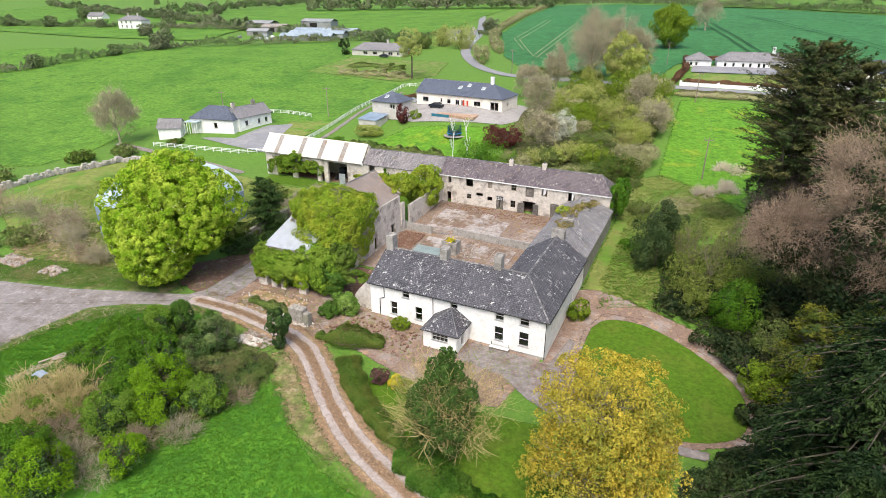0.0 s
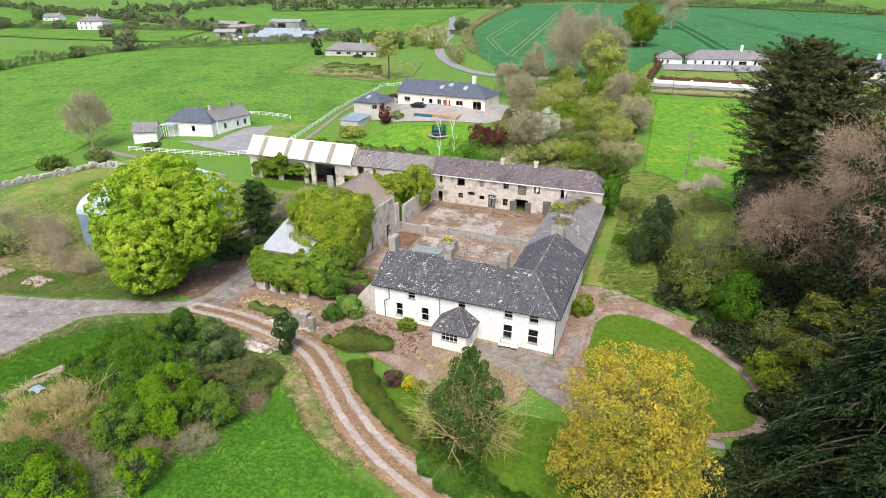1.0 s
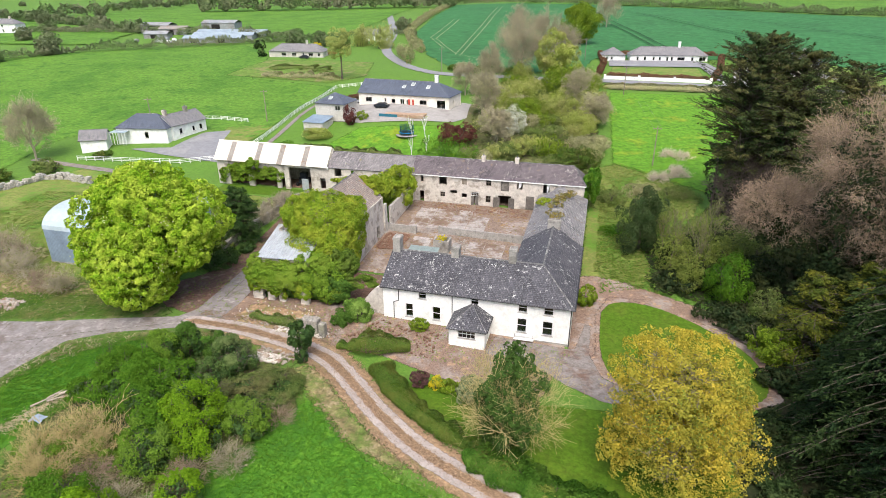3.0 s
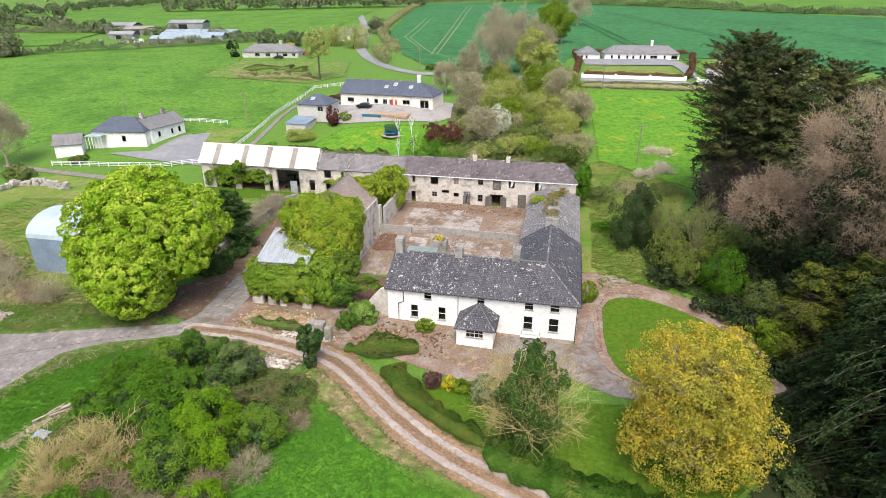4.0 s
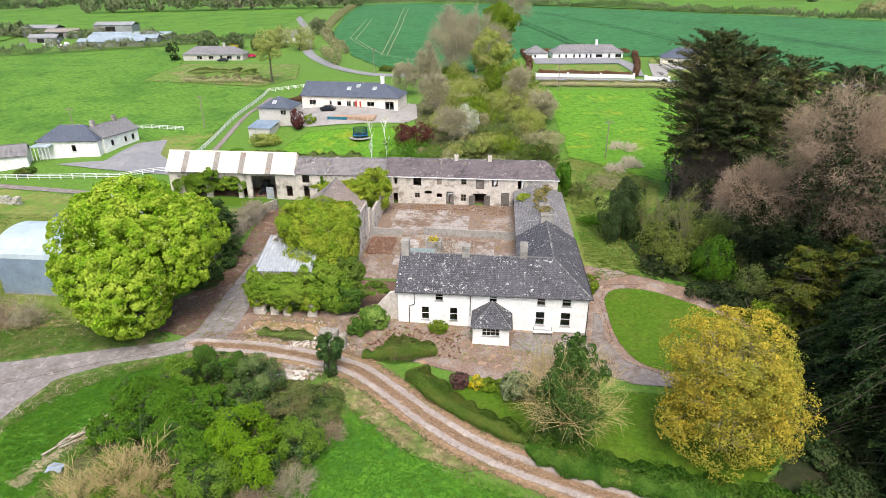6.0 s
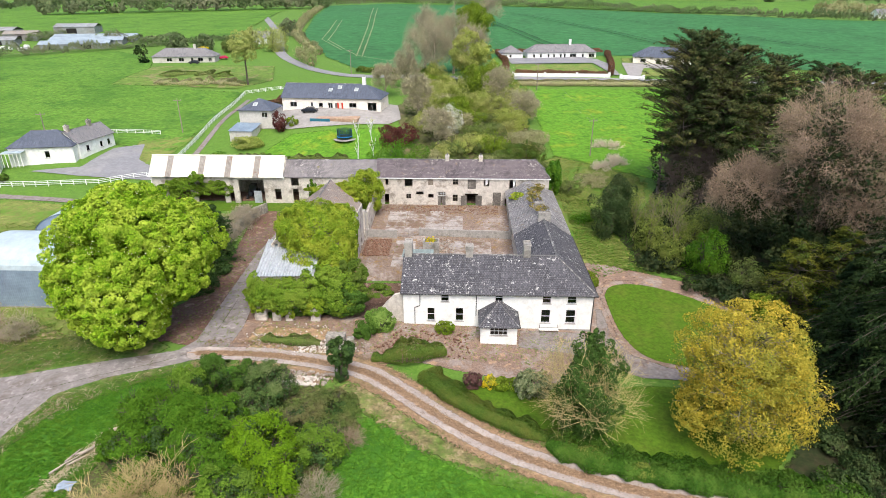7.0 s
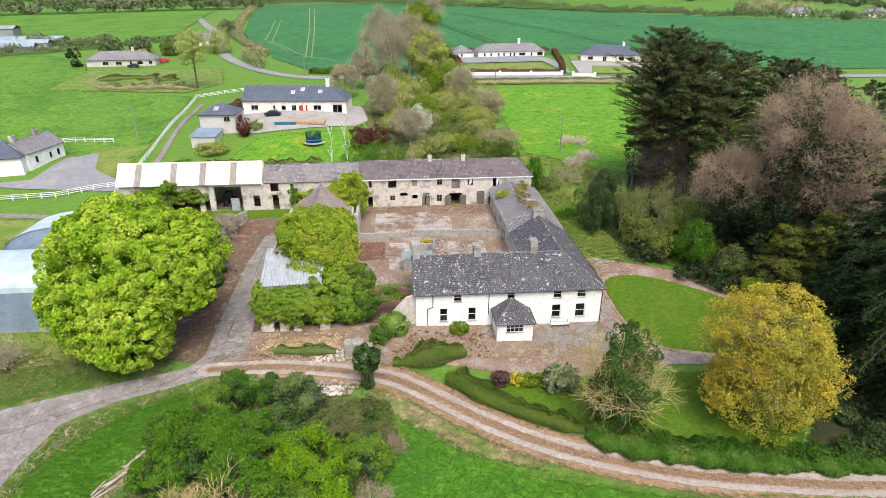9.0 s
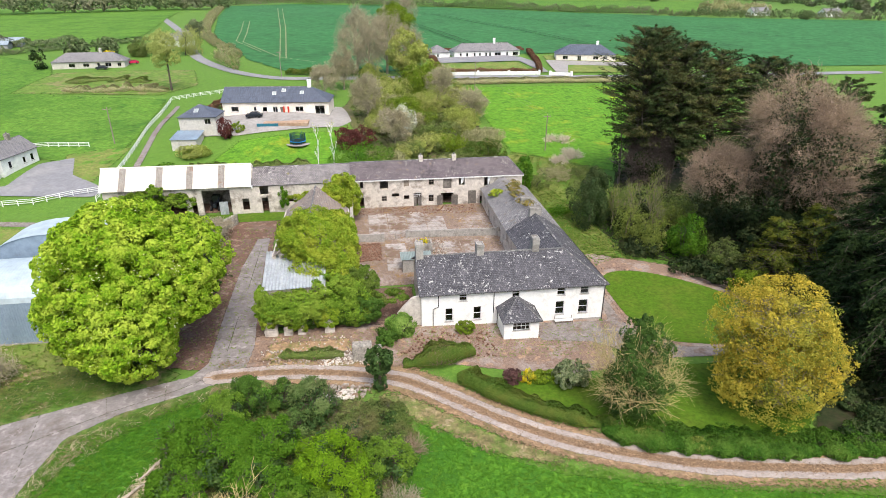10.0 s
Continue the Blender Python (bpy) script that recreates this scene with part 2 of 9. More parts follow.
L_BUSHY = leafy("light_bush_leaves", (0.075, 0.15, 0.011), (0.25, 0.35, 0.025), (0.18, 0.25, 0.025), 0.3, 0.3)
L_OLIVE = leafy("olive_bramble_leaves", (0.09, 0.15, 0.032), (0.185, 0.245, 0.058), (0.17, 0.19, 0.068), 0.25, 0.35)
L_HEDGE = leafy("hedge_leaves", (0.05, 0.11, 0.015), (0.10, 0.17, 0.025), (0.12, 0.13, 0.03), 0.2, 0.6)
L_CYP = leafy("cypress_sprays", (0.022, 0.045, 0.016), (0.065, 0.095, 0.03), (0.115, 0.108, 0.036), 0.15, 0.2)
# near conifers: green darkened past its own tone to hold their shadow
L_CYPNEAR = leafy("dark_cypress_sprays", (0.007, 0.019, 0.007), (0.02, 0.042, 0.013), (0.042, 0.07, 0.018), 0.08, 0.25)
L_LARCH = leafy("yellow_green_sprays", (0.05, 0.08, 0.014), (0.105, 0.14, 0.022), (0.18, 0.185, 0.025), 0.2, 0.5)
# near-black leaves: the shade in crowns and under trees, put into colour
L_GLOOM = leafy("shade_coloured_leaves", (0.012, 0.028, 0.010), (0.03, 0.05, 0.018), (0.05, 0.06, 0.02), 0.1, 0.5)
# far leaves, lightened so that the colour carries the distance haze
L_FAR = leafy("hazed_far_hedge_leaves", (0.10, 0.155, 0.06), (0.175, 0.23, 0.095), (0.205, 0.215, 0.13), 0.3, 0.03)
L_SAPLING = leafy("thin_olive_leaves", (0.13, 0.19, 0.03), (0.28, 0.335, 0.07), (0.20, 0.235, 0.055), 0.35, 0.4)
L_SPRING = leafy("spring_scrub_leaves", (0.26, 0.33, 0.06), (0.44, 0.49, 0.125), (0.38, 0.38, 0.135), 0.38, 0.2)
L_GREYBUD = leafy("grey_brown_buds", (0.27, 0.255, 0.13), (0.41, 0.38, 0.215), (0.33, 0.345, 0.15), 0.25, 0.2)
L_BROWNBUD = leafy("pink_brown_buds", (0.25, 0.175, 0.115), (0.50, 0.36, 0.245), (0.30, 0.25, 0.125), 0.2, 0.15)
L_WHITE = leafy("white_blossom", (0.55, 0.56, 0.46), (0.68, 0.68, 0.6), (0.35, 0.4, 0.2), 0.2, 0.5)
L_COPPER = leafy("copper_leaves", (0.085, 0.025, 0.025), (0.15, 0.045, 0.04), (0.11, 0.04, 0.03), 0.2, 0.5)
L_GORSE = leafy("yellow_flowers", (0.62, 0.48, 0.02), (0.75, 0.6, 0.03), (0.35, 0.35, 0.03), 0.2, 0.8)
L_BEECH = leafy("russet_hedge_leaves", (0.14, 0.07, 0.04), (0.22, 0.12, 0.07), (0.15, 0.09, 0.05), 0.2, 0.5)
L_RUSH = leafy("dead_grass", (0.42, 0.35, 0.22), (0.55, 0.47, 0.32), (0.35, 0.30, 0.18), 0.2, 0.5)
L_GRASS = leafy("grass_blades", (0.05, 0.165, 0.012), (0.105, 0.245, 0.02), (0.10, 0.21, 0.02), 0.4, 0.3)
L_ROUGH = leafy("rough_grass_blades", (0.11, 0.19, 0.03), (0.24, 0.26, 0.07), (0.13, 0.21, 0.03), 0.3, 0.15)

GROUND = surf("rough_pasture", (0.062, 0.152, 0.015), (0.118, 0.215, 0.027), (0.09, 0.178, 0.024), 3.0, 0.16, 0.95, 0.6, 0.08, (0.46, 0.6))
FIELD_NEAR = sheet_mat("lush_field", (0.034, 0.125, 0.008), (0.085, 0.21, 0.015), (0.04, 0.125, 0.010), 3.2, 0.25, 1.2, (0.45, 0.62), 0.6, 0.1, third=(0.09, 0.21, 0.016), grain=0.16)[0]
FIELD = sheet_mat("grazed_field", (0.065, 0.165, 0.016), (0.12, 0.225, 0.028), (0.055, 0.138, 0.014), 1.6, 0.05, 4.0, (0.46, 0.66), 0.5, 0.15, third=(0.05, 0.13, 0.014), grain=0.32)[0]
FIELD_YEL = sheet_mat("buttercup_field", (0.065, 0.185, 0.012), (0.12, 0.25, 0.02), (0.19, 0.25, 0.02), 1.5, 0.12, 3.0, (0.56, 0.68), 0.5, 0.15, third=(0.055, 0.15, 0.012))[0]
LAWN = sheet_mat("mown_lawn", (0.050, 0.108, 0.005), (0.074, 0.14, 0.008), (0.085, 0.13, 0.012), 3.5, 0.22, 0.5, (0.48, 0.68), 0.3, 0.03)[0]
LANE = sheet_mat("concrete_lane", (0.245, 0.222, 0.212), (0.18, 0.162, 0.154), (0.155, 0.13, 0.115), 2.2, 0.3, 0.5, (0.5, 0.64), 0.3, 0.03, third=(0.30, 0.272, 0.26), grain=0.12)[0]
LITTER = sheet_mat("leaf_litter", (0.27, 0.19, 0.145), (0.14, 0.092, 0.066), (0.27, 0.225, 0.195), 7.0, 0.3, 1.2, (0.5, 0.62), 0.6, 0.05, third=(0.33, 0.22, 0.14), grain=0.25)[0]
YARD_DIRT = sheet_mat("yard_dirt", (0.25, 0.185, 0.145), (0.16, 0.115, 0.088), (0.30, 0.255, 0.225), 4.0, 0.22, 0.8, (0.5, 0.62), 0.5, 0.04, third=(0.24, 0.15, 0.07), grain=0.25)[0]
LITTER_RED = sheet_mat("red_brown_litter", (0.185, 0.11, 0.078), (0.09, 0.055, 0.04), (0.14, 0.098, 0.075), 7.0, 0.3, 1.2, (0.5, 0.62), 0.6, 0.05, third=(0.25, 0.18, 0.135), grain=0.3)[0]
# leafy floor, its colour darkened for the shade beneath the trees
WOODFLOOR = sheet_mat("shade_dark_wood_floor", (0.032, 0.042, 0.014), (0.02, 0.03, 0.010), (0.045, 0.038, 0.02), 2.0, 0.3, 2.0, (0.5, 0.64), 0.7, 0.08)[0]
DEADG = sheet_mat("dead_grass_floor", (0.26, 0.20, 0.10), (0.12, 0.11, 0.045), (0.10, 0.145, 0.03), 2.2, 0.22, 3.0, (0.47, 0.6), 0.7, 0.08, third=(0.30, 0.235, 0.14), grain=0.4)[0]
GRAVEL = sheet_mat("grey_drive", (0.24, 0.215, 0.195), (0.17, 0.15, 0.14), (0.15, 0.10, 0.075), 3.0, 0.4, 0.7, (0.5, 0.66), 0.4, 0.03)[0]
TARMAC = sheet_mat("tarmac", (0.23, 0.23, 0.24), (0.19, 0.19, 0.20), (0.27, 0.265, 0.26), 1.5, 0.15, 0.4, (0.5, 0.7), 0.2, 0.02, grain=0.1)[0]
SCRUBG = sheet_mat("scrub_floor", (0.125, 0.115, 0.045), (0.05, 0.07, 0.02), (0.15, 0.12, 0.07), 2.0, 0.2, 3.0, (0.5, 0.64))[0]
ROUGHG = sheet_mat("rough_yellow_grass", (0.125, 0.185, 0.03), (0.20, 0.20, 0.065), (0.085, 0.17, 0.02), 1.6, 0.18, 2.0, (0.48, 0.62))[0]
EDGE_ORANGE = sheet_mat("dead_orange_grass", (0.40, 0.27, 0.16), (0.22, 0.145, 0.085), (0.17, 0.15, 0.06), 3.0, 0.5, 2.4, (0.5, 0.64), 0.5, 0.05)[0]
YARDC = sheet_mat("yard_concrete", (0.33, 0.29, 0.26), (0.24, 0.21, 0.19), (0.20, 0.13, 0.09), 2.4, 0.35, 0.5, (0.5, 0.62))[0]

# ---- building blocks ----
def thing(name, label, category, at=(0, 0, 0), turn=0.0, group="", kind=""):
    """An empty at a thing's base, which parents its parts."""
    ob = new(name)
    ob.matrix_basis = pose(*at, 0, 0, turn)
    return tagged(ob, label, category, group, kind)


def mesh_of(name, bm, material):
    me = bpy.data.meshes.new(name)
    bm.to_mesh(me)
    bm.free()
    me.materials.append(material)
    return me


def part(name, bm, material, parent, label=""):
    ob = new(name, mesh_of(name, bm, material))
    ob.parent = parent
    if label:
        ob["label"] = label
    return ob


def solo(name, bm, material, label, category, group="", kind=""):
    return tagged(new(name, mesh_of(name, bm, material)), label, category, group, kind)


def share(name, me, parent, at, turn=0.0, scale=(1, 1, 1)):
    """Another piece on a mesh that is there already."""
    ob = new(name, me)
    ob.parent = parent
    ob.matrix_basis = pose(*at, 0, 0, turn) @ Matrix.Diagonal((*scale, 1))
    return ob


def box(bm, x0, x1, y0, y1, z0, z1, bevel=0.0):
    vs = [bm.verts.new((x, y, z)) for z in (z0, z1) for x, y in ((x0, y0), (x1, y0), (x1, y1), (x0, y1))]
    fs = [bm.faces.new([vs[i] for i in f]) for f in ((3, 2, 1, 0), (4, 5, 6, 7), (0, 1, 5, 4), (1, 2, 6, 5), (2, 3, 7, 6), (3, 0, 4, 7))]
    if bevel:
        es = {e for f in fs for e in f.edges}
        bmesh.ops.bevel(bm, geom=list(es), offset=bevel, segments=1, affect="EDGES")
    return bm


def bx(*a, bevel=0.0):
    return box(bmesh.new(), *a, bevel=bevel)


def bar(bm, p, q, r, sides=6, r2=None):
    """A tapered round bar from p to q."""
    p, q = Vector(p), Vector(q)
    d = (q - p).normalized()
    a = d.orthogonal().normalized()
    b = d.cross(a)
    rings = []
    for c, rad in ((p, r), (q, r if r2 is None else r2)):
        rings.append([bm.verts.new(c + (a * math.cos(k * 2 * math.pi / sides) + b * math.sin(k * 2 * math.pi / sides)) * rad) for k in range(sides)])
    for k in range(sides):
        bm.faces.new((rings[0][k], rings[0][(k + 1) % sides], rings[1][(k + 1) % sides], rings[1][k]))
    bm.faces.new(rings[0][::-1])
    bm.faces.new(rings[1])
    return bm


def wall(bm, p, q, z0, z1, thick, holes=(), zb=None):
    """A wall from p to q, its outer face on that line and its thickness to the left of it; holes are (u0, u1, z0, z1), cut through."""
    p, q = Vector((*p, 0)), Vector((*q, 0))
    run = (q - p).length
    d = (q - p) / run
    n = Vector((-d.y, d.x, 0)) * thick
    us = sorted({0.0, run, *[h[0] for h in holes], *[h[1] for h in holes]})
    zs = sorted({z0, z1, *[h[2] for h in holes], *[h[3] for h in holes]})
    us = [u for u in us if 0 <= u <= run]
    zs = [z for z in zs if z0 <= z <= z1]
    solid = {}
    for i in range(len(us) - 1):
        for j in range(len(zs) - 1):
            cu, cz = (us[i] + us[i + 1]) / 2, (zs[j] + zs[j + 1]) / 2
            solid[i, j] = not any(h[0] < cu < h[1] and h[2] < cz < h[3] for h in holes)
    def pt(u, z, k):
        w = p + d * u + n * k
        return bm.verts.new((w.x, w.y, z))
    for (i, j), s in solid.items():
        if not s:
            continue
        a, b, c, e = us[i], us[i + 1], zs[j], zs[j + 1]
        bm.faces.new((pt(a, c, 0), pt(b, c, 0), pt(b, e, 0), pt(a, e, 0)))
        bm.faces.new((pt(b, c, 1), pt(a, c, 1), pt(a, e, 1), pt(b, e, 1)))
        if not solid.get((i - 1, j)):
            bm.faces.new((pt(a, c, 1), pt(a, c, 0), pt(a, e, 0), pt(a, e, 1)))
        if not solid.get((i + 1, j)):
            bm.faces.new((pt(b, c, 0), pt(b, c, 1), pt(b, e, 1), pt(b, e, 0)))
        if not solid.get((i, j + 1)):
            bm.faces.new((pt(a, e, 0), pt(b, e, 0), pt(b, e, 1), pt(a, e, 1)))
        if not solid.get((i, j - 1)):
            bm.faces.new((pt(a, c, 1), pt(b, c, 1), pt(b, c, 0), pt(a, c, 0)))
    return bm


def gable(bm, p, q, z0, z1, thick):
    """The triangle of a gable wall above its eaves."""
    p, q = Vector((*p, 0)), Vector((*q, 0))
    d = (q - p).normalized()
    n = Vector((-d.y, d.x, 0)) * thick
    mid = (p + q) / 2
    tri = [(p, z0), (q, z0), (mid, z1)]
    f = [bm.verts.new((v.x, v.y, z)) for v, z in tri]
    g = [bm.verts.new((v.x + n.x, v.y + n.y, z)) for v, z in tri]
    bm.faces.new(f)
    bm.faces.new(g[::-1])
    for k in range(3):
        bm.faces.new((f[(k + 1) % 3], f[k], g[k], g[(k + 1) % 3]))
    return bm


def roof_plane(bm, a, b, c, d, thick=0.12, step=1.2, sag=0.0, seed=0):
    """A roof slope with eave a-b and ridge d-c, in metres of UV, subdivided and slightly uneven; a triangle where c equals d."""
    a, b, c, d = (Vector(v) for v in (a, b, c, d))
    uvl = bm.loops.layers.uv.verify()
    nu = max(1, int((b - a).length / step))
    nv = max(1, int(((d + c) / 2 - (a + b) / 2).length / step))
    nrm = (b - a).cross((d + c) / 2 - (a + b) / 2).normalized()
    ex = (b - a).normalized()
    ey = nrm.cross(ex)
    grid = []
    for j in range(nv + 1):
        row = []
        for i in range(nu + 1):
            s, t = i / nu, j / nv
            w = a.lerp(b, s).lerp(d.lerp(c, s), t)
            off = noise.noise(w * 0.35 + Vector((seed, 0, 0))) * sag + noise.noise(w * 1.3) * sag * 0.3
            if 0 < j < nv:
                w = w + nrm * off
            row.append(bm.verts.new(w))
        grid.append(row)
    def face(vs):
        if len({tuple(v.co) for v in vs}) < 3:
            return
        f = bm.faces.new(vs)
        for lp in f.loops:
            r = lp.vert.co - a
            lp[uvl].uv = (r.dot(ex) + seed, r.dot(ey))
    for j in range(nv):
        for i in range(nu):
            q = [grid[j][i], grid[j][i + 1], grid[j + 1][i + 1], grid[j + 1][i]]
            u = []
            for v in q:
                if all((v.co - w.co).length > 1e-5 for w in u):
                    u.append(v)
            if len(u) >= 3:
                face(u)
    low = [[bm.verts.new(v.co - nrm * thick) for v in r] for r in (grid[0], grid[-1])]
    for i in range(nu):
        face((low[0][i], low[0][i + 1], grid[0][i + 1], grid[0][i]))
    sides = [[bm.verts.new(g[k].co - nrm * thick) for g in grid] for k in (0, -1)]
    for j in range(nv):
        for k, e in ((0, 0), (-1, 1)):
            face((grid[j][k], grid[j + 1][k], sides[e][j + 1], sides[e][j]) if k == 0 else (grid[j + 1][k], grid[j][k], sides[e][j], sides[e][j + 1]))
    return bm


def corrugated(bm, a, b, c, d, pitch=0.3, depth=0.06, bow=0.0):
    """Corrugated sheets: the waves run from the eave a-b up to d-c."""
    a, b, c, d = (Vector(v) for v in (a, b, c, d))
    n = max(4, int((b - a).length / pitch * 4))
    nrm = (b - a).cross(d - a).normalized()
    rows = []
    m = 8 if bow else 1
    for j in range(m + 1):
        t = j / m
        rows.append([bm.verts.new(a.lerp(b, i / n).lerp(d.lerp(c, i / n), t) + nrm * (depth * math.sin(i * math.pi / 2) + bow * math.sin(math.pi * t))) for i in range(n + 1)])
    for j in range(m):
        for i in range(n):
            bm.faces.new((rows[j][i], rows[j][i + 1], rows[j + 1][i + 1], rows[j + 1][i]))
    return bm


def window_at(parent, x, y, z, w, hgt, face="s", bars=1, sill=True, frame_mat=None, sash=True, name="window"):
    """A window in an opening: a frame, glass and a sill; face says which way it looks in its parent's space."""
    frame_mat = frame_mat or FRAME
    turn = {"s": 0, "e": 90, "n": 180, "w": 270}[face]
    win = new(name)
    win.parent = parent
    win.matrix_basis = pose(x, y, z, 0, 0, turn)
    bm = bmesh.new()
    t = 0.07
    for a in ((-w / 2, w / 2, 0.10, 0.17, 0, t), (-w / 2, w / 2, 0.10, 0.17, hgt - t, hgt), (-w / 2, -w / 2 + t, 0.10, 0.17, t, hgt - t), (w / 2 - t, w / 2, 0.10, 0.17, t, hgt - t)):
        box(bm, *a)
    if sash:
        box(bm, -w / 2 + t, w / 2 - t, 0.09, 0.16, hgt * 0.5 - 0.04, hgt * 0.5 + 0.04)
    for k in range(1, bars):
        u = -w / 2 + w * k / bars
        box(bm, u - 0.03, u + 0.03, 0.095, 0.165, t, hgt - t)
    part("frame", bm, frame_mat, win)
    halves = ((t, hgt * 0.5 - 0.04), (hgt * 0.5 + 0.04, hgt - t)) if sash else ((t, hgt - t),)
    for lo, hi in halves:
        pane = part("pane", bx(-w / 2 + t, w / 2 - t, 0.125, 0.14, lo, hi), GLASS, win)
        pane.visible_shadow = False
    if sill:
        part("sill", bx(-w / 2 - 0.12, w / 2 + 0.12, -0.10, 0.12, -0.12, 0.0, bevel=0.015), SILL if frame_mat is FRAME else OLD, win)
    return win


def door_at(parent, x, y, z, w, hgt, material, turn=0.0, boards=5, name="door"):
    """A boarded door leaf: separate boards proud of one another on two ledges."""
    leaf = part(name, bx(-w / 2, w / 2, 0.031, 0.05, hgt * 0.2, hgt * 0.2 + 0.14), material, parent)
    leaf.matrix_basis = pose(x, y, z, 0, 0, turn)
    for v in (0.2, 0.75):
        part("ledge", bx(-w / 2, w / 2, -0.055, -0.03, hgt * v, hgt * v + 0.14), material, leaf)
    board = mesh_of("board", bx(0.006, w / boards - 0.006, -0.02, 0.03, 0.03, hgt - 0.02), material)
    for k in range(boards):
        share("board", board, leaf, (-w / 2 + w * k / boards, -0.008 * (k % 2), 0))
    return leaf


# ---- the lie of the land ----
KNOTS_Y = (-400, -200, -40, 0, 43, 74, 137, 160, 200, 300, 400, 700, 1500, 5000)
KNOTS_Z = (-6, -4, -1, -0.2, 1.9, 4.3, 10.3, 12.3, 14, 19, 23, 30, 40, 66)


def land(x, y):
    """The height of the ground, for numbers or arrays."""
    x, y = np.asarray(x, float), np.asarray(y, float)
    z = np.interp(y, KNOTS_Y, KNOTS_Z)
    z = z + 4.8 * np.exp(-((x + 28) / 30) ** 2 - ((y - 96) / 17) ** 2) + 1.5 * np.exp(-((x + 88) / 22) ** 2 - ((y - 68) / 16) ** 2)
    z = z - 0.03 * np.clip(x, 0, 40) * np.exp(-(y / 25) ** 2)
    far = np.clip((np.hypot(x, y) - 350) / 900, 0, 1)
    z = z + far * (9 * np.sin(x * 0.0045 + 1.0) * np.sin(y * 0.0035 + 0.6) + np.clip(-x - 250, 0, 900) * 0.018)
    return z


def gz(x, y):
    return float(land(x, y))


def fast_mesh(name, verts, faces, material, smooth=False):
    """A mesh of quads (or triangles) from arrays."""
    verts, faces = np.asarray(verts, np.float32), np.asarray(faces, np.int32)
    me = bpy.data.meshes.new(name)
    k = faces.shape[1]
    me.vertices.add(len(verts))
    me.vertices.foreach_set("co", verts.ravel())
    me.loops.add(faces.size)
    me.loops.foreach_set("vertex_index", faces.ravel())
    me.polygons.add(len(faces))
    me.polygons.foreach_set("loop_start", np.arange(0, faces.size, k, dtype=np.int32))
    if smooth:
        me.polygons.foreach_set("use_smooth", np.ones(len(faces), bool))
    me.materials.append(material)
    me.update(calc_edges=True)
    return me


def stretch(lo, hi, step, far, grow=1.25):
    out, s = list(np.arange(lo, hi + step, step)), step
    while out[-1] < far:
        s *= grow
        out.append(out[-1] + s)
    s = step
    while out[0] > -far:
        s *= grow
        out.insert(0, out[0] - s)
    return np.array(out)


gx, gy = stretch(-130, 110, 2.5, 4500), stretch(-60, 260, 2.5, 4800)
gy = gy[gy > -600]
GX, GY = np.meshgrid(gx, gy)
gv = np.stack([GX.ravel(), GY.ravel(), land(GX, GY).ravel()], 1)
gi = np.arange(len(gv)).reshape(GX.shape)
gf = np.stack([gi[:-1, :-1], gi[:-1, 1:], gi[1:, 1:], gi[1:, :-1]], -1).reshape(-1, 4)
tagged(new("ground", fast_mesh("ground", gv, gf, GROUND, True)), "rolling green pasture and rough grass", "ground", kind="structure")


def poly_inside(px, py, poly):
    """Signed distance to a polygon, positive inside, for arrays."""
    inside = np.zeros(px.shape, bool)
    dist = np.full(px.shape, 1e9)
    n = len(poly)
    for i in range(n):
        (x0, y0), (x1, y1) = poly[i], poly[(i + 1) % n]
        t = np.clip(((px - x0) * (x1 - x0) + (py - y0) * (y1 - y0)) / ((x1 - x0) ** 2 + (y1 - y0) ** 2 + 1e-9), 0, 1)
        dist = np.minimum(dist, np.hypot(px - x0 - t * (x1 - x0), py - y0 - t * (y1 - y0)))
        hit = ((y0 > py) != (y1 > py)) & (px < (x1 - x0) * (py - y0) / (y1 - y0 + 1e-12) + x0)
        inside ^= hit
    return np.where(inside, dist, -dist)


def line_inside(px, py, line, half):
    """How far within a band round a line, and the signed offset across it."""
    best, side = np.full(px.shape, 1e9), np.zeros(px.shape)
    for (x0, y0), (x1, y1) in zip(line[:-1], line[1:]):
        L = math.hypot(x1 - x0, y1 - y0)
        t = np.clip(((px - x0) * (x1 - x0) + (py - y0) * (y1 - y0)) / L ** 2, 0, 1)
        d = np.hypot(px - x0 - t * (x1 - x0), py - y0 - t * (y1 - y0))
        s = ((x1 - x0) * (py - y0) - (y1 - y0) * (px - x0)) / L
        side = np.where(d < best, np.where(s >= 0, d, -d), side)
        best = np.minimum(best, d)
    return half - best, side


def smooth_line(pts, n=8):
    """A Catmull-Rom line through the points."""
    out = []
    p = [pts[0], *pts, pts[-1]]
    for i in range(1, len(p) - 2):
        a, b, c, d = (np.array(p[i + k], float) for k in (-1, 0, 1, 2))
        for t in np.arange(n) / n:
            out.append(tuple(0.5 * (2 * b + (c - a) * t + (2 * a - 5 * b + 4 * c - d) * t ** 2 + (3 * b - a - 3 * c + d) * t ** 3)))
    return [*out, tuple(pts[-1])]


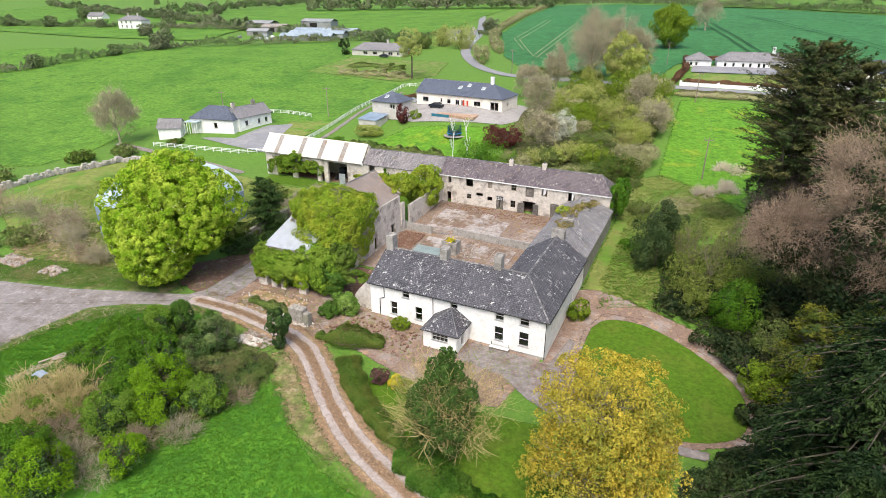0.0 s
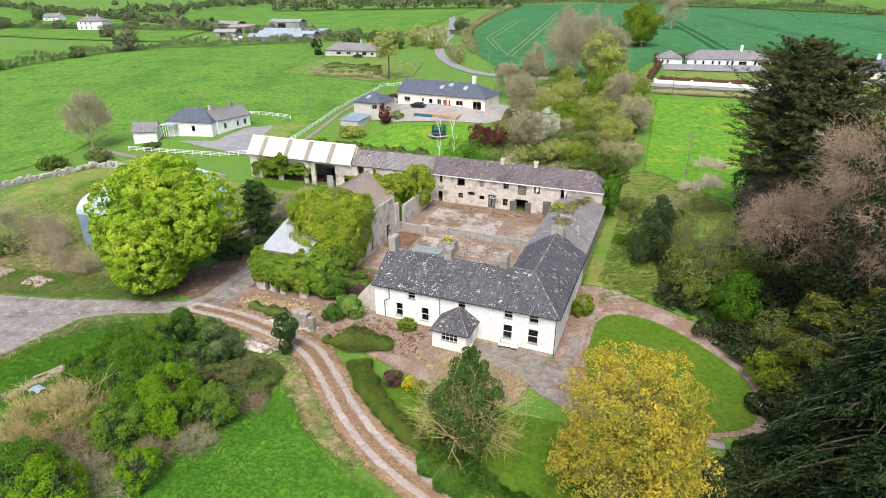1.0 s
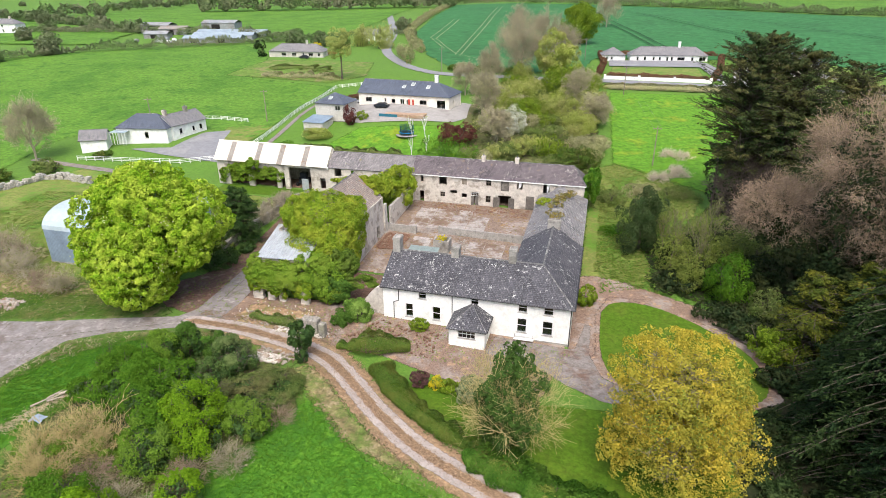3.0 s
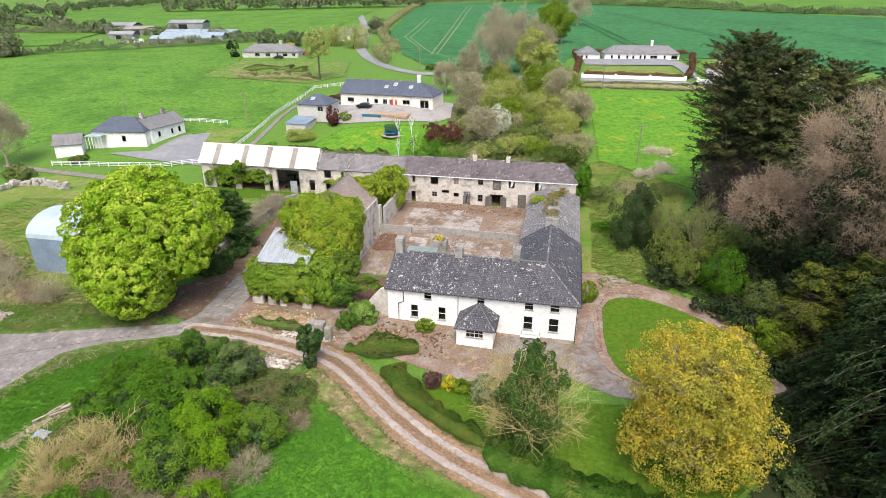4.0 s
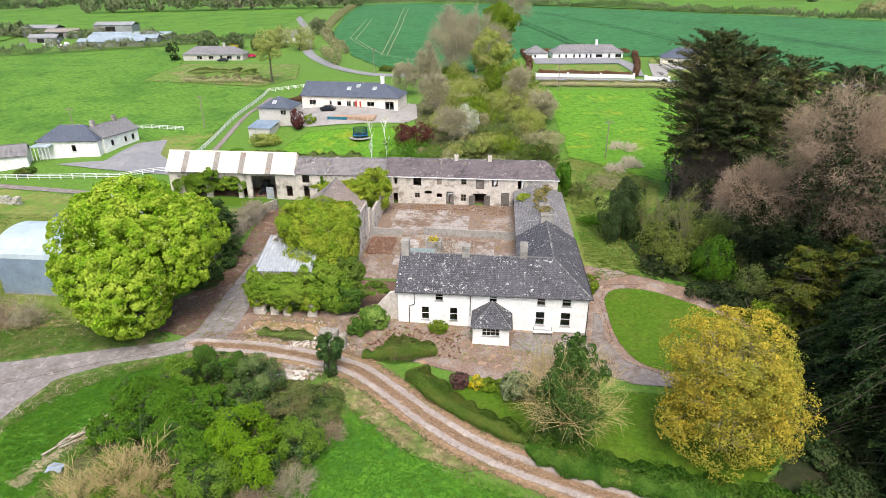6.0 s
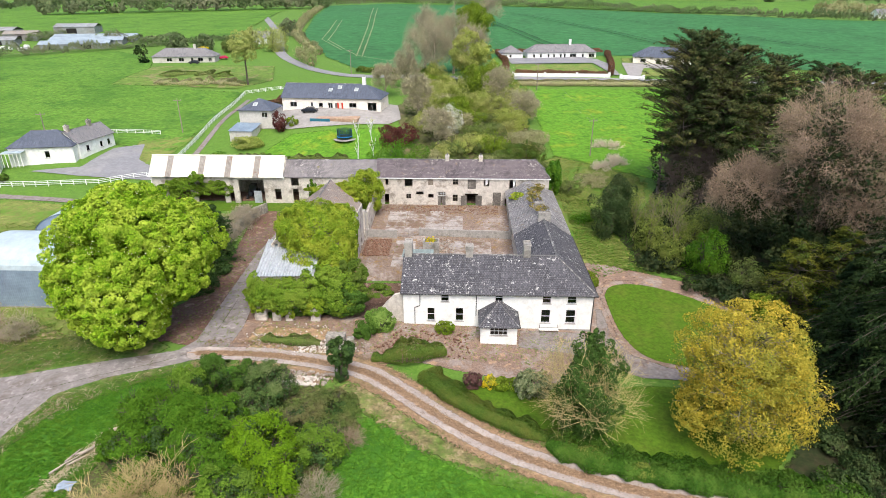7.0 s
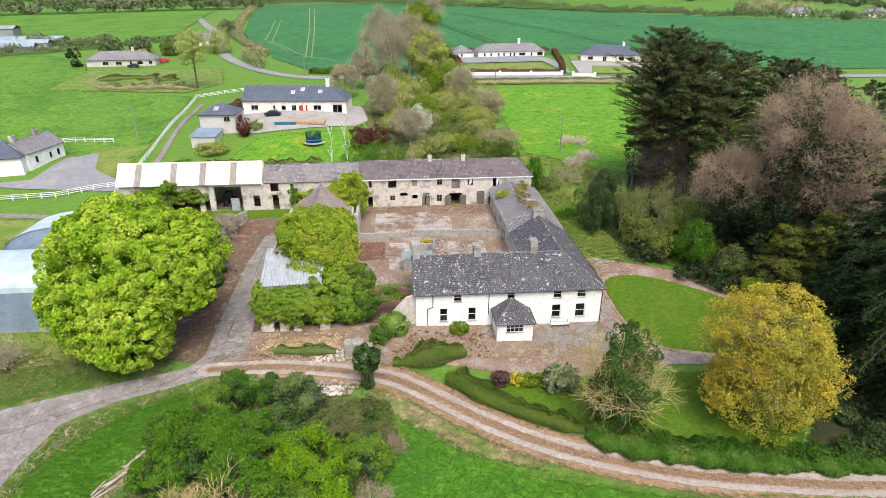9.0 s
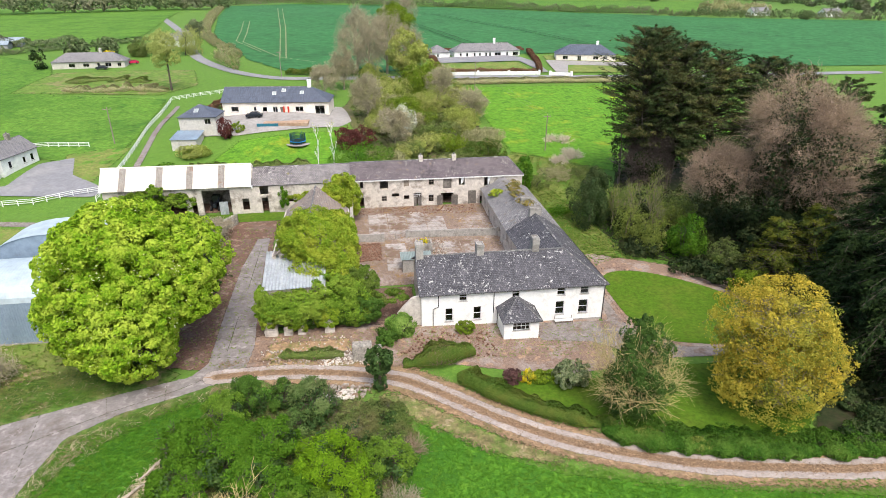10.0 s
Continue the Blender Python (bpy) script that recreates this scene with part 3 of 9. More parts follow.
def sheet(name, material, label, category, poly=None, line=None, half=2.0, res=0.6, lift=0.05, pad=0.6, kind="structure"):
    """A ground cover draped on the land."""
    src = np.array(poly if poly else line, float)
    r = pad if poly else half + pad
    xs, ys = np.arange(src[:, 0].min() - r, src[:, 0].max() + r + res, res), np.arange(src[:, 1].min() - r, src[:, 1].max() + r + res, res)
    X, Y = np.meshgrid(xs, ys)
    if poly:
        D, S = poly_inside(X, Y, poly), np.zeros(X.shape)
    else:
        D, S = line_inside(X, Y, line, half)
    keep = D > -pad
    idx = np.full(X.shape, -1)
    cell = keep[:-1, :-1] & keep[:-1, 1:] & keep[1:, 1:] & keep[1:, :-1]
    ci, cj = np.nonzero(cell)
    num = np.arange(X.size).reshape(X.shape)
    q = np.stack([num[ci, cj], num[ci, cj + 1], num[ci + 1, cj + 1], num[ci + 1, cj]], 1)
    used, inv = np.unique(q, return_inverse=True)
    vx, vy = X.ravel()[used], Y.ravel()[used]
    v = np.stack([vx, vy, land(vx, vy) + lift], 1)
    me = fast_mesh(name, v, inv.reshape(q.shape), material, True)
    for key, val in (("inside", D), ("across", S)):
        at = me.attributes.new(key, "FLOAT", "POINT")
        at.data.foreach_set("value", val.ravel()[used].astype(np.float32))
    return tagged(new(name, me), label, category, kind=kind)

# ---- fields, lanes and yards ----
sheet("field", FIELD, "wide bright green grazed pasture", "field", poly=[(-420, 60), (-330, 150), (-232, 184), (-160, 224), (-128, 200), (-104, 141), (-66, 134), (-62, 92), (-64, 62), (-80, 74), (-100, 76), (-118, 62), (-112, 40), (-112, 24), (-150, 10), (-300, 0)], res=4.0, lift=0.12, pad=4)
sheet("field", FIELD_YEL, "bright green field with yellow flowers", "field", poly=[(27, 141), (110, 140), (95, 70), (52, 55), (38, 66), (29, 72)], res=2.5, lift=0.12, pad=3)
sheet("field", FIELD_NEAR, "lush green grass field beside the farm track", "field", poly=[(-2.3, -17.5), (1.5, -20.5), (6.2, -24.5), (11.2, -27.2), (21.5, -30.0), (42, -34), (75, -36), (75, -70), (-30, -70), (-16, -40), (-7, -30)], res=1.0, lift=0.06, pad=1.2)
# blue-green crop, its colour lifted a little to stand in for haze
CROP = sheet_mat("young_cereal_crop", (0.026, 0.118, 0.036), (0.046, 0.155, 0.048), (0.030, 0.105, 0.034), 0.5, 0.03, 3.0, (0.5, 0.7), 0.3, 0.1)[0]
sheet("field", CROP, "dark blue-green cereal crop field with tramlines", "field", poly=[(-55, 203), (-86, 285), (-106, 400), (-128, 556), (-60, 598), (70, 518), (167, 433), (260, 370), (420, 328), (420, 158), (150, 163), (114, 198), (108, 210), (22, 205), (20, 172), (-2, 163.5), (-36, 172)], res=5.0, lift=0.25, pad=3)
sheet("field", FIELD, "smooth green hillside pasture", "field", poly=[(-120, 290), (-160, 560), (-420, 640), (-420, 330), (-260, 262), (-140, 250)], res=9.0, lift=0.4, pad=6)
sheet("field", FIELD, "bright green field on the far slope", "field", poly=[(-90, 590), (70, 720), (420, 620), (330, 410), (180, 430), (70, 530)], res=9.0, lift=0.5, pad=6)
sheet("field", FIELD, "green field beyond the hedge", "field", poly=[(-262, 270), (-430, 330), (-700, 420), (-640, 230), (-330, 200), (-240, 205)], res=9.0, lift=0.5, pad=6)
sheet("field", FIELD, "pale green field in the distance", "field", poly=[(-520, 660), (-160, 640), (40, 800), (-200, 1100), (-640, 1000)], res=16.0, lift=0.6, pad=8)
TRAM = sheet_mat("bare_soil_wheelings", (0.36, 0.35, 0.20), (0.24, 0.27, 0.13), (0.12, 0.20, 0.08), 1.2, 0.3, 0.2, (0.55, 0.68))[0]
# darker copy of the wheelings, with their shade put into the colour
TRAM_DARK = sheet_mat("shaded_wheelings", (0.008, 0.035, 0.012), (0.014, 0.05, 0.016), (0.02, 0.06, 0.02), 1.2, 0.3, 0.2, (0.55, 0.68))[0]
for k, line in enumerate(([(-37, 199), (-48, 309), (-70, 500)], [(-40, 203), (-51, 309), (-74, 500)], [(-47, 219), (-40, 205), (-25, 191), (-5, 182), (14, 180)], [(-47, 219), (-64, 257), (-68, 295), (-77, 364)], [(-50, 221), (-68, 260), (-72, 298), (-81, 366)],
                          [(52, 222), (36, 300), (6, 440)], [(57, 222), (41, 300), (11, 440)], [(112, 222), (90, 300), (40, 440)], [(117, 222), (95, 300), (45, 440)], [(180, 222), (150, 300), (90, 410)], [(185, 222), (155, 300), (95, 410)], [(250, 222), (220, 290), (150, 370)])):
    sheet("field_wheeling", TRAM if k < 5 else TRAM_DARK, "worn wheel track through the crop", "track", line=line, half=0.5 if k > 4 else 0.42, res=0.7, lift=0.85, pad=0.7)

sheet("ground_cover", ROUGHG, "rough grass and moss beside the wing", "grass", poly=[(25, 17), (30, 13), (36, 17), (38, 24), (34, 46), (38, 62), (30, 68), (25, 60)], res=1.0, lift=0.065, pad=2.0)
sheet("field", FIELD_NEAR, "long lush grass between lane and thicket", "grass", poly=[(-42, -50), (-40.5, -26), (-38.5, -15.5), (-29, -10.6), (-22, -9), (-16, -11), (-17, -15), (-26, -18), (-28, -30), (-30, -50)], res=0.8, lift=0.058, pad=0.8)
sheet("ground_cover", DEADG, "brown dead grass on the verges", "grass", poly=[(-17, -10.2), (-10, -11), (-2, -13), (5, -19.5), (14, -25), (12, -28.5), (4, -25.5), (-3, -20), (-8, -14.5), (-16, -13)], res=0.8, lift=0.065, pad=1.6)
sheet("ground_cover", DEADG, "brown bramble litter in front of the barrel shed", "grass", poly=[(-41, -5), (-46, -11), (-62, -14), (-74, -8), (-82, 0), (-72, 5), (-62, 1), (-50, 0)], res=0.9, lift=0.068, pad=2.2)
sheet("ground_cover", ROUGHG, "rough yellowish grass with dead patches", "grass", poly=[(-36, -7), (-44, -9), (-62, -12), (-100, 5), (-104, 30), (-95, 45), (-60, 40), (-36, 38), (-33, 20), (-38, 5)], res=1.5, lift=0.05, pad=1.5)
sheet("ground_cover", SCRUBG, "brown scrub floor under bushes and saplings", "ground", poly=[(26, 17), (28, 60), (27, 135), (20, 160), (-8, 150), (-14, 110), (-8, 70), (-12, 50), (24, 47)], res=2.0, lift=0.06, pad=2.5)
sheet("ground_cover", ROUGHG, "brown-green rough ground by the meadow gate", "ground", poly=[(26, 46), (36, 40), (46, 44), (49, 56), (44, 64), (32, 74), (26, 70)], res=1.2, lift=0.07, pad=2.0)
sheet("ground_cover", WOODFLOOR, "leafy floor coloured dark for the trees' shade", "ground", poly=[(33, 21), (37, 18), (44, 14), (50, 8.5), (47.5, 0), (45.5, -9.5), (42.5, -12), (43, -22), (39.5, -25), (44, -30), (50, -40), (100, -50), (115, 20), (95, 75), (52, 60), (44, 44), (36, 34)], res=2.0, lift=0.06, pad=2.0)
sheet("ground_cover", SCRUBG, "tangled floor of the bramble thicket", "ground", poly=[(-28, -18), (-24, -12.5), (-18, -10.8), (-12, -11.4), (-5, -14), (-2.2, -19), (-4, -32), (-12, -44), (-26, -44), (-30, -30)], res=1.2, lift=0.055, pad=1.5)

sheet("ground_cover", LITTER_RED, "reddish brown leaf litter along the lane", "ground", poly=[(-33, 34), (-31, 14), (-33, 5), (-36.5, 1), (-39.5, -3.0), (-38.5, -8.2), (-31, -6), (-23, -8), (-20, -7), (-20, 3), (-22.5, 30), (-22, 41), (-34, 41)], res=0.8, lift=0.07, pad=1.0)
sheet("ground_cover", LITTER, "brown litter and rubble in front of the house", "ground", poly=[(-24, -9), (-22.5, 1), (-10, 2.5), (0, 1), (27, 1), (29.5, 12), (32, 14), (44, 9), (52, 3), (56, 4), (45, 14), (36, 18), (26, 19), (26, 1), (24, -12), (16, -13), (8, -11), (3, -9.5), (-4, -10), (-14, -11)], res=0.7, lift=0.075, pad=1.0)
sheet("ground_cover", EDGE_ORANGE, "orange dead bracken before the ruin", "ground", poly=[(-22, -6.4), (-9, -6.6), (-8.4, -0.4), (-20.6, -0.2)], res=0.6, lift=0.082, pad=1.0)
sheet("road", LANE, "cracked old concrete farm lane", "lane", poly=[(-84, -24), (-60, -16.4), (-46.5, -13.2), (-35.4, -9.3), (-28.6, -7.2), (-27.2, -5), (-27.4, 6), (-27.3, 20), (-26.2, 31), (-23.6, 31.5), (-23.3, 20), (-22.3, 6), (-21.6, -2), (-22, -7.4), (-24, -8.9), (-29, -11.3), (-34, -13.2), (-38.5, -16.5), (-39.5, -22), (-40, -29), (-46, -48), (-90, -60)], res=0.6, lift=0.095, pad=0.6)
TRACK_LINE = smooth_line([(-25.5, -7.9), (-18, -7.9), (-11, -9.0), (-4.2, -10.9), (0.2, -13.9), (5.6, -18.5), (11.6, -22.8), (18, -25.8), (25, -28.2), (33.2, -29.8), (42.5, -31.0), (60, -31.5), (80, -30)])
sheet("ground_cover", EDGE_ORANGE, "dead orange grass along the track's edges", "grass", line=TRACK_LINE[8:], half=3.5, res=0.5, lift=0.105, pad=0.6)
TRACK, tnt, tb, tc = sheet_mat("stony_track", (0.37, 0.32, 0.29), (0.27, 0.23, 0.205), (0.40, 0.35, 0.315), 4.5, 0.4, 0.9, (0.5, 0.64), grain=0.14)
tat = tnt.nodes.new("ShaderNodeAttribute")
tat.attribute_name = "across"
tab = tnt.nodes.new("ShaderNodeMath")
tab.operation = "ABSOLUTE"
tnt.links.new(tat.outputs["Fac"], tab.inputs[0])
tadd = tnt.nodes.new("ShaderNodeMath")
tadd.operation = "ADD"
tnt.links.new(ramp(tnt, tab.outputs[0], 0.15, 0.95, 0.5, -0.5), tadd.inputs[0])
tnt.links.new(noise_of(tnt, pos_of(tnt), 1.1, 6.0, 0.7), tadd.inputs[1])
tmid = speckle(tnt, mixc(tnt, ramp(tnt, noise_of(tnt, pos_of(tnt), 5.0, 7.0, 0.75), 0.38, 0.62), (0.13, 0.08, 0.05), (0.40, 0.275, 0.17)), pos_of(tnt), 2.0, 0.3)
tnt.links.new(mixc(tnt, ramp(tnt, tadd.outputs[0], 0.42, 0.6), tc, tmid), tb.inputs["Base Color"])
sheet("road", TRACK, "stony farm track with two wheel ruts and a brown middle strip", "track", line=TRACK_LINE, half=1.85, res=0.3, lift=0.125, pad=0.4)
sheet("road", GRAVEL, "grey weathered drive around the house", "drive", poly=[(15.6, -0.3), (26.2, -0.3), (27.2, 6), (28.6, 6), (28.7, -1), (30.2, -5.2), (34, -7.6), (40, -8.4), (46, -8.0), (46, -10), (38, -10.8), (30, -10.6), (25.5, -8.5), (22, -6.0), (15, -5.0)], res=0.5, lift=0.115, pad=0.5)
sheet("lawn", LAWN, "neatly mown oval lawn beside the house", "lawn", poly=smooth_line([(29.3, 9.6), (31.2, 12.6), (36, 13.2), (42, 10.4), (48.5, 4), (49, -4), (43, -8.0), (35, -7.4), (31, -5.0), (29.4, 1), (29.3, 9.6)], 5), res=0.6, lift=0.11, pad=0.5)
sheet("lawn", LAWN, "front garden lawn behind the clipped hedge", "lawn", poly=[(4.6, -14), (9, -12.6), (16.5, -13.6), (24, -12.6), (30, -11.6), (38, -11.8), (42, -11.8), (42.5, -21.5), (39, -25.2), (30, -25.5), (20, -22.5), (12, -18.5)], res=0.6, lift=0.11, pad=0.5)
# the same shade-dark colour carried on between lawn and hedge
sheet("ground_cover", WOODFLOOR, "ground coloured dark for shade between lawn and hedge", "ground", poly=[(36, -28), (38.5, -24.6), (42, -21), (42.4, -11.6), (46, -10), (50, -20), (50, -32), (40, -30.4)], res=0.8, lift=0.068, pad=1.0)
sheet("yard", YARD_DIRT, "brown littered farmyard", "yard", poly=[(-10.5, 11.2), (17.6, 11.2), (17.6, 43.4), (-10.5, 43.4)], res=0.8, lift=0.07, pad=0.5)
sheet("road", TARMAC, "narrow grey tarmac country road", "road", line=smooth_line([(-150, 420), (-100, 290), (-84, 235), (-74, 207), (-57, 178), (-43, 163), (-30, 157.5), (0, 156), (26, 155.4), (60, 153), (110, 150), (200, 150)]), half=2.6, res=1.2, lift=0.22, pad=0.8)
sheet("road", TARMAC, "grey tarmac drive of the white cottage", "drive", poly=[(-93, 57), (-81, 60), (-80, 73), (-74, 77.5), (-70, 66), (-60, 58), (-62, 54), (-79, 55)], res=0.9, lift=0.16, pad=0.6)
PAVING = sheet_mat("pale_paving", (0.32, 0.305, 0.285), (0.26, 0.245, 0.23), (0.23, 0.215, 0.20), 1.5, 0.25, 0.5, (0.5, 0.66), 0.2, 0.02, grain=0.1)[0]
sheet("road", PAVING, "pale paved yard round the bungalow", "drive", poly=[(-50, 86), (-46, 105), (-42, 112), (-30, 120), (-12, 112), (-9, 92), (-12, 88), (-26, 85.5), (-38, 84)], res=0.9, lift=0.2, pad=0.6)
sheet("lawn", FIELD_YEL, "bright garden lawn of the bungalow", "lawn", poly=[(-43, 74), (-38, 83), (-26, 85), (-12, 87.5), (-10, 78), (-14, 66), (-30, 64), (-44, 64)], res=0.9, lift=0.18, pad=0.8)
sheet("ground_cover", ROUGHG, "rough yellow grass beside the cottage drive", "grass", poly=[(-73, 64), (-64, 60), (-62.5, 84), (-70, 84), (-78, 80)], res=1.0, lift=0.14, pad=2.5)
sheet("road", GRAVEL, "bare lane along the white fence", "lane", line=smooth_line([(-57, 50), (-58.2, 66), (-59.4, 82), (-61, 104), (-62, 122)]), half=1.1, res=0.6, lift=0.16, pad=0.5)
sheet("road", GRAVEL, "grassy lane past the barn", "lane", line=smooth_line([(-62, 41), (-75, 43), (-95, 45), (-112, 47)]), half=1.3, res=0.6, lift=0.12, pad=0.6)
sheet("ground_cover", LITTER_RED, "littered ground between the ivy and the gable", "ground", poly=[(-10, 0.5), (0.2, 0.5), (0.2, 11.6), (-10, 11.6)], res=0.6, lift=0.065, pad=0.8)
sheet("ground_cover", LITTER, "brown litter round the oval lawn", "ground", poly=[(26.6, -2), (26.6, 14), (30, 15.4), (37, 16), (44, 12), (50.5, 5), (51, -5), (44, -9.4), (35, -9.2), (30, -6.2)], res=0.7, lift=0.072, pad=0.8)
sheet("road", TARMAC, "grey yard before the white bungalow", "drive", poly=[(27.5, 186), (62, 189), (64.5, 160), (67, 160), (69, 185), (66, 200), (60, 206), (27, 201)], res=1.2, lift=0.32, pad=0.8)
sheet("lawn", ROUGHG, "pale mown lawn before the white bungalow", "lawn", poly=[(27.5, 162.5), (62, 161.5), (62, 187), (28, 185)], res=1.2, lift=0.3, pad=0.8)
PLOT = sheet_mat("weedy_plot", (0.085, 0.16, 0.022), (0.14, 0.20, 0.04), (0.20, 0.18, 0.08), 1.2, 0.14, 4.0, (0.5, 0.64), 0.5, 0.1, third=(0.07, 0.15, 0.02))[0]
sheet("ground_cover", PLOT, "rough scrubby plot beside the pebbledashed bungalow", "grass", poly=[(-121, 141), (-100, 139), (-70, 135), (-60, 150), (-68, 180), (-95, 183), (-121, 178)], res=1.5, lift=0.2, pad=5.0)
sheet("lawn", ROUGHG, "pale lawn round the cream bungalow", "lawn", poly=[(70, 158), (120, 156), (118, 196), (104, 206), (76, 204)], res=1.5, lift=0.28, pad=1.0)
sheet("road", PAVING, "pale drive of the cream bungalow", "drive", poly=[(69, 158), (74, 158), (80, 176), (106, 170), (107, 180), (82, 188), (74, 190)], res=1.0, lift=0.36, pad=0.8)
sheet("ground_cover", LITTER, "brown gritty path round the house corner", "ground", poly=[(25.0, -2), (29.8, -2), (29.4, 9), (31, 13.2), (37, 14), (34, 19), (28, 20), (25.0, 19)], res=0.6, lift=0.1, pad=0.8)
sheet("ground_cover", LITTER_RED, "earth floor inside the stable and barn", "ground", poly=[(-55.2, 43.3), (25.3, 43.3), (25.3, 49.3), (-55.2, 49.3)], res=1.5, lift=0.12, pad=0.3)
sheet("lawn", LAWN, "grass strip before the barn", "grass", poly=[(-54, 38), (-30, 38.5), (-12, 38.5), (-12, 43.2), (-54, 43.2)], res=1.0, lift=0.085, pad=1.0)
# open joints in the concrete lane
JOINT = sheet_mat("lane_joint", (0.07, 0.06, 0.045), (0.10, 0.09, 0.06), (0.09, 0.11, 0.04), 3.0, 0.8, 0.12, (0.5, 0.62))[0]
for line in ([(-60, -24), (-46, -18.5), (-36, -13), (-29, -9.6), (-25, -6.5)], [(-25.2, -6), (-25.0, 12), (-24.9, 30)], [(-27.4, -3.6), (-22, -4.4)], [(-27.6, 3.5), (-22.2, 2.8)], [(-27.6, 10.5), (-22.6, 10)], [(-27.4, 17), (-23.2, 16.6)], [(-27, 24), (-23.4, 23.7)],
             [(-31, -7.6), (-30.2, -11.8)], [(-37, -9.8), (-35.6, -13.8)], [(-43, -12), (-41, -22)], [(-50, -14.5), (-46, -26)], [(-57, -16.5), (-53, -32)], [(-62, -34), (-42, -27)]):
    sheet("lane_joint", JOINT, "open weedy joint between concrete bays", "joint", line=smooth_line(line, 5), half=0.11, res=0.16, lift=0.115, pad=0.12)

# ---- the white farmhouse with its wing ----
house = thing("farmhouse", "long white two-storey farmhouse with an old slate roof", "house")
front_holes = [(5.12, 6.20, 3.38, 4.62), (12.45, 13.50, 3.46, 4.64), (18.82, 19.98, 3.30, 4.62), (22.15, 23.37, 3.30, 4.62),
               (3.22, 4.28, 0.36, 2.38), (7.10, 8.20, 0.36, 2.40), (18.74, 20.0, 0.26, 2.34), (22.08, 23.42, 0.26, 2.36)]
part("front_wall", wall(bmesh.new(), (0, 0), (25.7, 0), -1.5, 4.72, 0.5, [*front_holes, (12.2, 13.6, -0.4, 1.7)]), WHITE, house)
part("side_wall", wall(bmesh.new(), (25.7, 0.5), (25.7, 20.5), -1.5, 4.72, 0.5, [(12.9, 14.1, 0.1, 2.3)]), WHITE, house)
bm = wall(bmesh.new(), (0, 10.9), (0, 0.5), -1.5, 4.72, 0.5)
gable(bm, (0, 11.4), (0, 0), 4.72, 7.72, 0.5)
part("gable_wall", bm, OLD, house)
part("rear_wall", wall(bmesh.new(), (16.8, 11.4), (0, 11.4), -1.0, 4.72, 0.5, [(4, 5, 2, 3.4), (9, 10, 2, 3.4), (12, 13, 0.3, 2.3)]), OLD, house)
part("yard_wall", wall(bmesh.new(), (16.8, 20.5), (16.8, 11.4), -1.0, 4.72, 0.5, [(3, 4, 1.4, 2.6)]), OLD, house)
bm = roof_plane(bmesh.new(), (-0.35, -0.35, 4.72), (26.05, -0.35, 4.72), (21.2, 5.7, 7.85), (-0.35, 5.7, 7.85), sag=0.12, seed=3)
part("front_roof", bm, SLATE, house)
part("east_roof", roof_plane(bmesh.new(), (26.05, -0.35, 4.72), (26.05, 20.5, 4.72), (21.2, 20.5, 7.85), (21.2, 5.7, 7.85), sag=0.15, seed=9), SLATE, house)
part("rear_roof", roof_plane(bmesh.new(), (16.5, 11.75, 4.72), (-0.35, 11.75, 4.72), (-0.35, 5.7, 7.85), (21.2, 5.7, 7.85), sag=0.1, seed=5), SLATE, house)
part("inner_roof", roof_plane(bmesh.new(), (16.4, 20.5, 4.72), (16.5, 11.75, 4.72), (21.2, 5.7, 7.85), (21.2, 20.5, 7.85), sag=0.1, seed=7), SLATE, house)


def ridge_run(parent, p, q, r=0.13, step=0.45, material=None, name="ridge_tiles"):
    """A run of half-round ridge tiles, a little uneven."""
    p, q = Vector(p), Vector(q)
    n = max(1, int((q - p).length / step))
    bm = bmesh.new()
    for k in range(n):
        a, b = p.lerp(q, k / n), p.lerp(q, (k + 0.96) / n)
        w = Vector((0, 0, noise.noise(a * 1.7) * 0.03))
        bar(bm, a + w, b + w, r * (1 + 0.12 * noise.noise(a * 3.1)), 6)
    return part(name, bm, material or LEAD, parent)


ridge_run(house, (-0.3, 5.7, 7.84), (21.2, 5.7, 7.84))
ridge_run(house, (21.2, 5.7, 7.84), (21.2, 20.4, 7.84))
ridge_run(house, (21.2, 5.7, 7.84), (26.0, -0.3, 4.76), 0.10)


def chimney(parent, x, y, z0, z1, wx, wy, material, pots=0, name="chimney"):
    """A rendered stack with a projecting cap and a sunk top."""
    bm = box(bmesh.new(), x - wx / 2, x + wx / 2, y - wy / 2, y + wy / 2, z0, z1 - 0.3, bevel=0.03)
    box(bm, x - wx / 2 - 0.07, x + wx / 2 + 0.07, y - wy / 2 - 0.07, y + wy / 2 + 0.07, z1 - 0.298, z1 - 0.14, bevel=0.02)
    t = 0.14
    for a in ((x - wx / 2, x + wx / 2, y - wy / 2, y - wy / 2 + t), (x - wx / 2, x + wx / 2, y + wy / 2 - t, y + wy / 2), (x - wx / 2, x - wx / 2 + t, y - wy / 2 + t, y + wy / 2 - t), (x + wx / 2 - t, x + wx / 2, y - wy / 2 + t, y + wy / 2 - t)):
        box(bm, *a, z1 - 0.138, z1 + 0.05)
    ob = part(name, bm, material, parent)
    for k in range(pots):
        bm = bar(bmesh.new(), (x + (k - (pots - 1) / 2) * 0.4, y, z1 - 0.1), (x + (k - (pots - 1) / 2) * 0.4, y, z1 + 0.4), 0.14, 8, 0.12)
        part("pot", bm, LEAD, ob)
    return ob


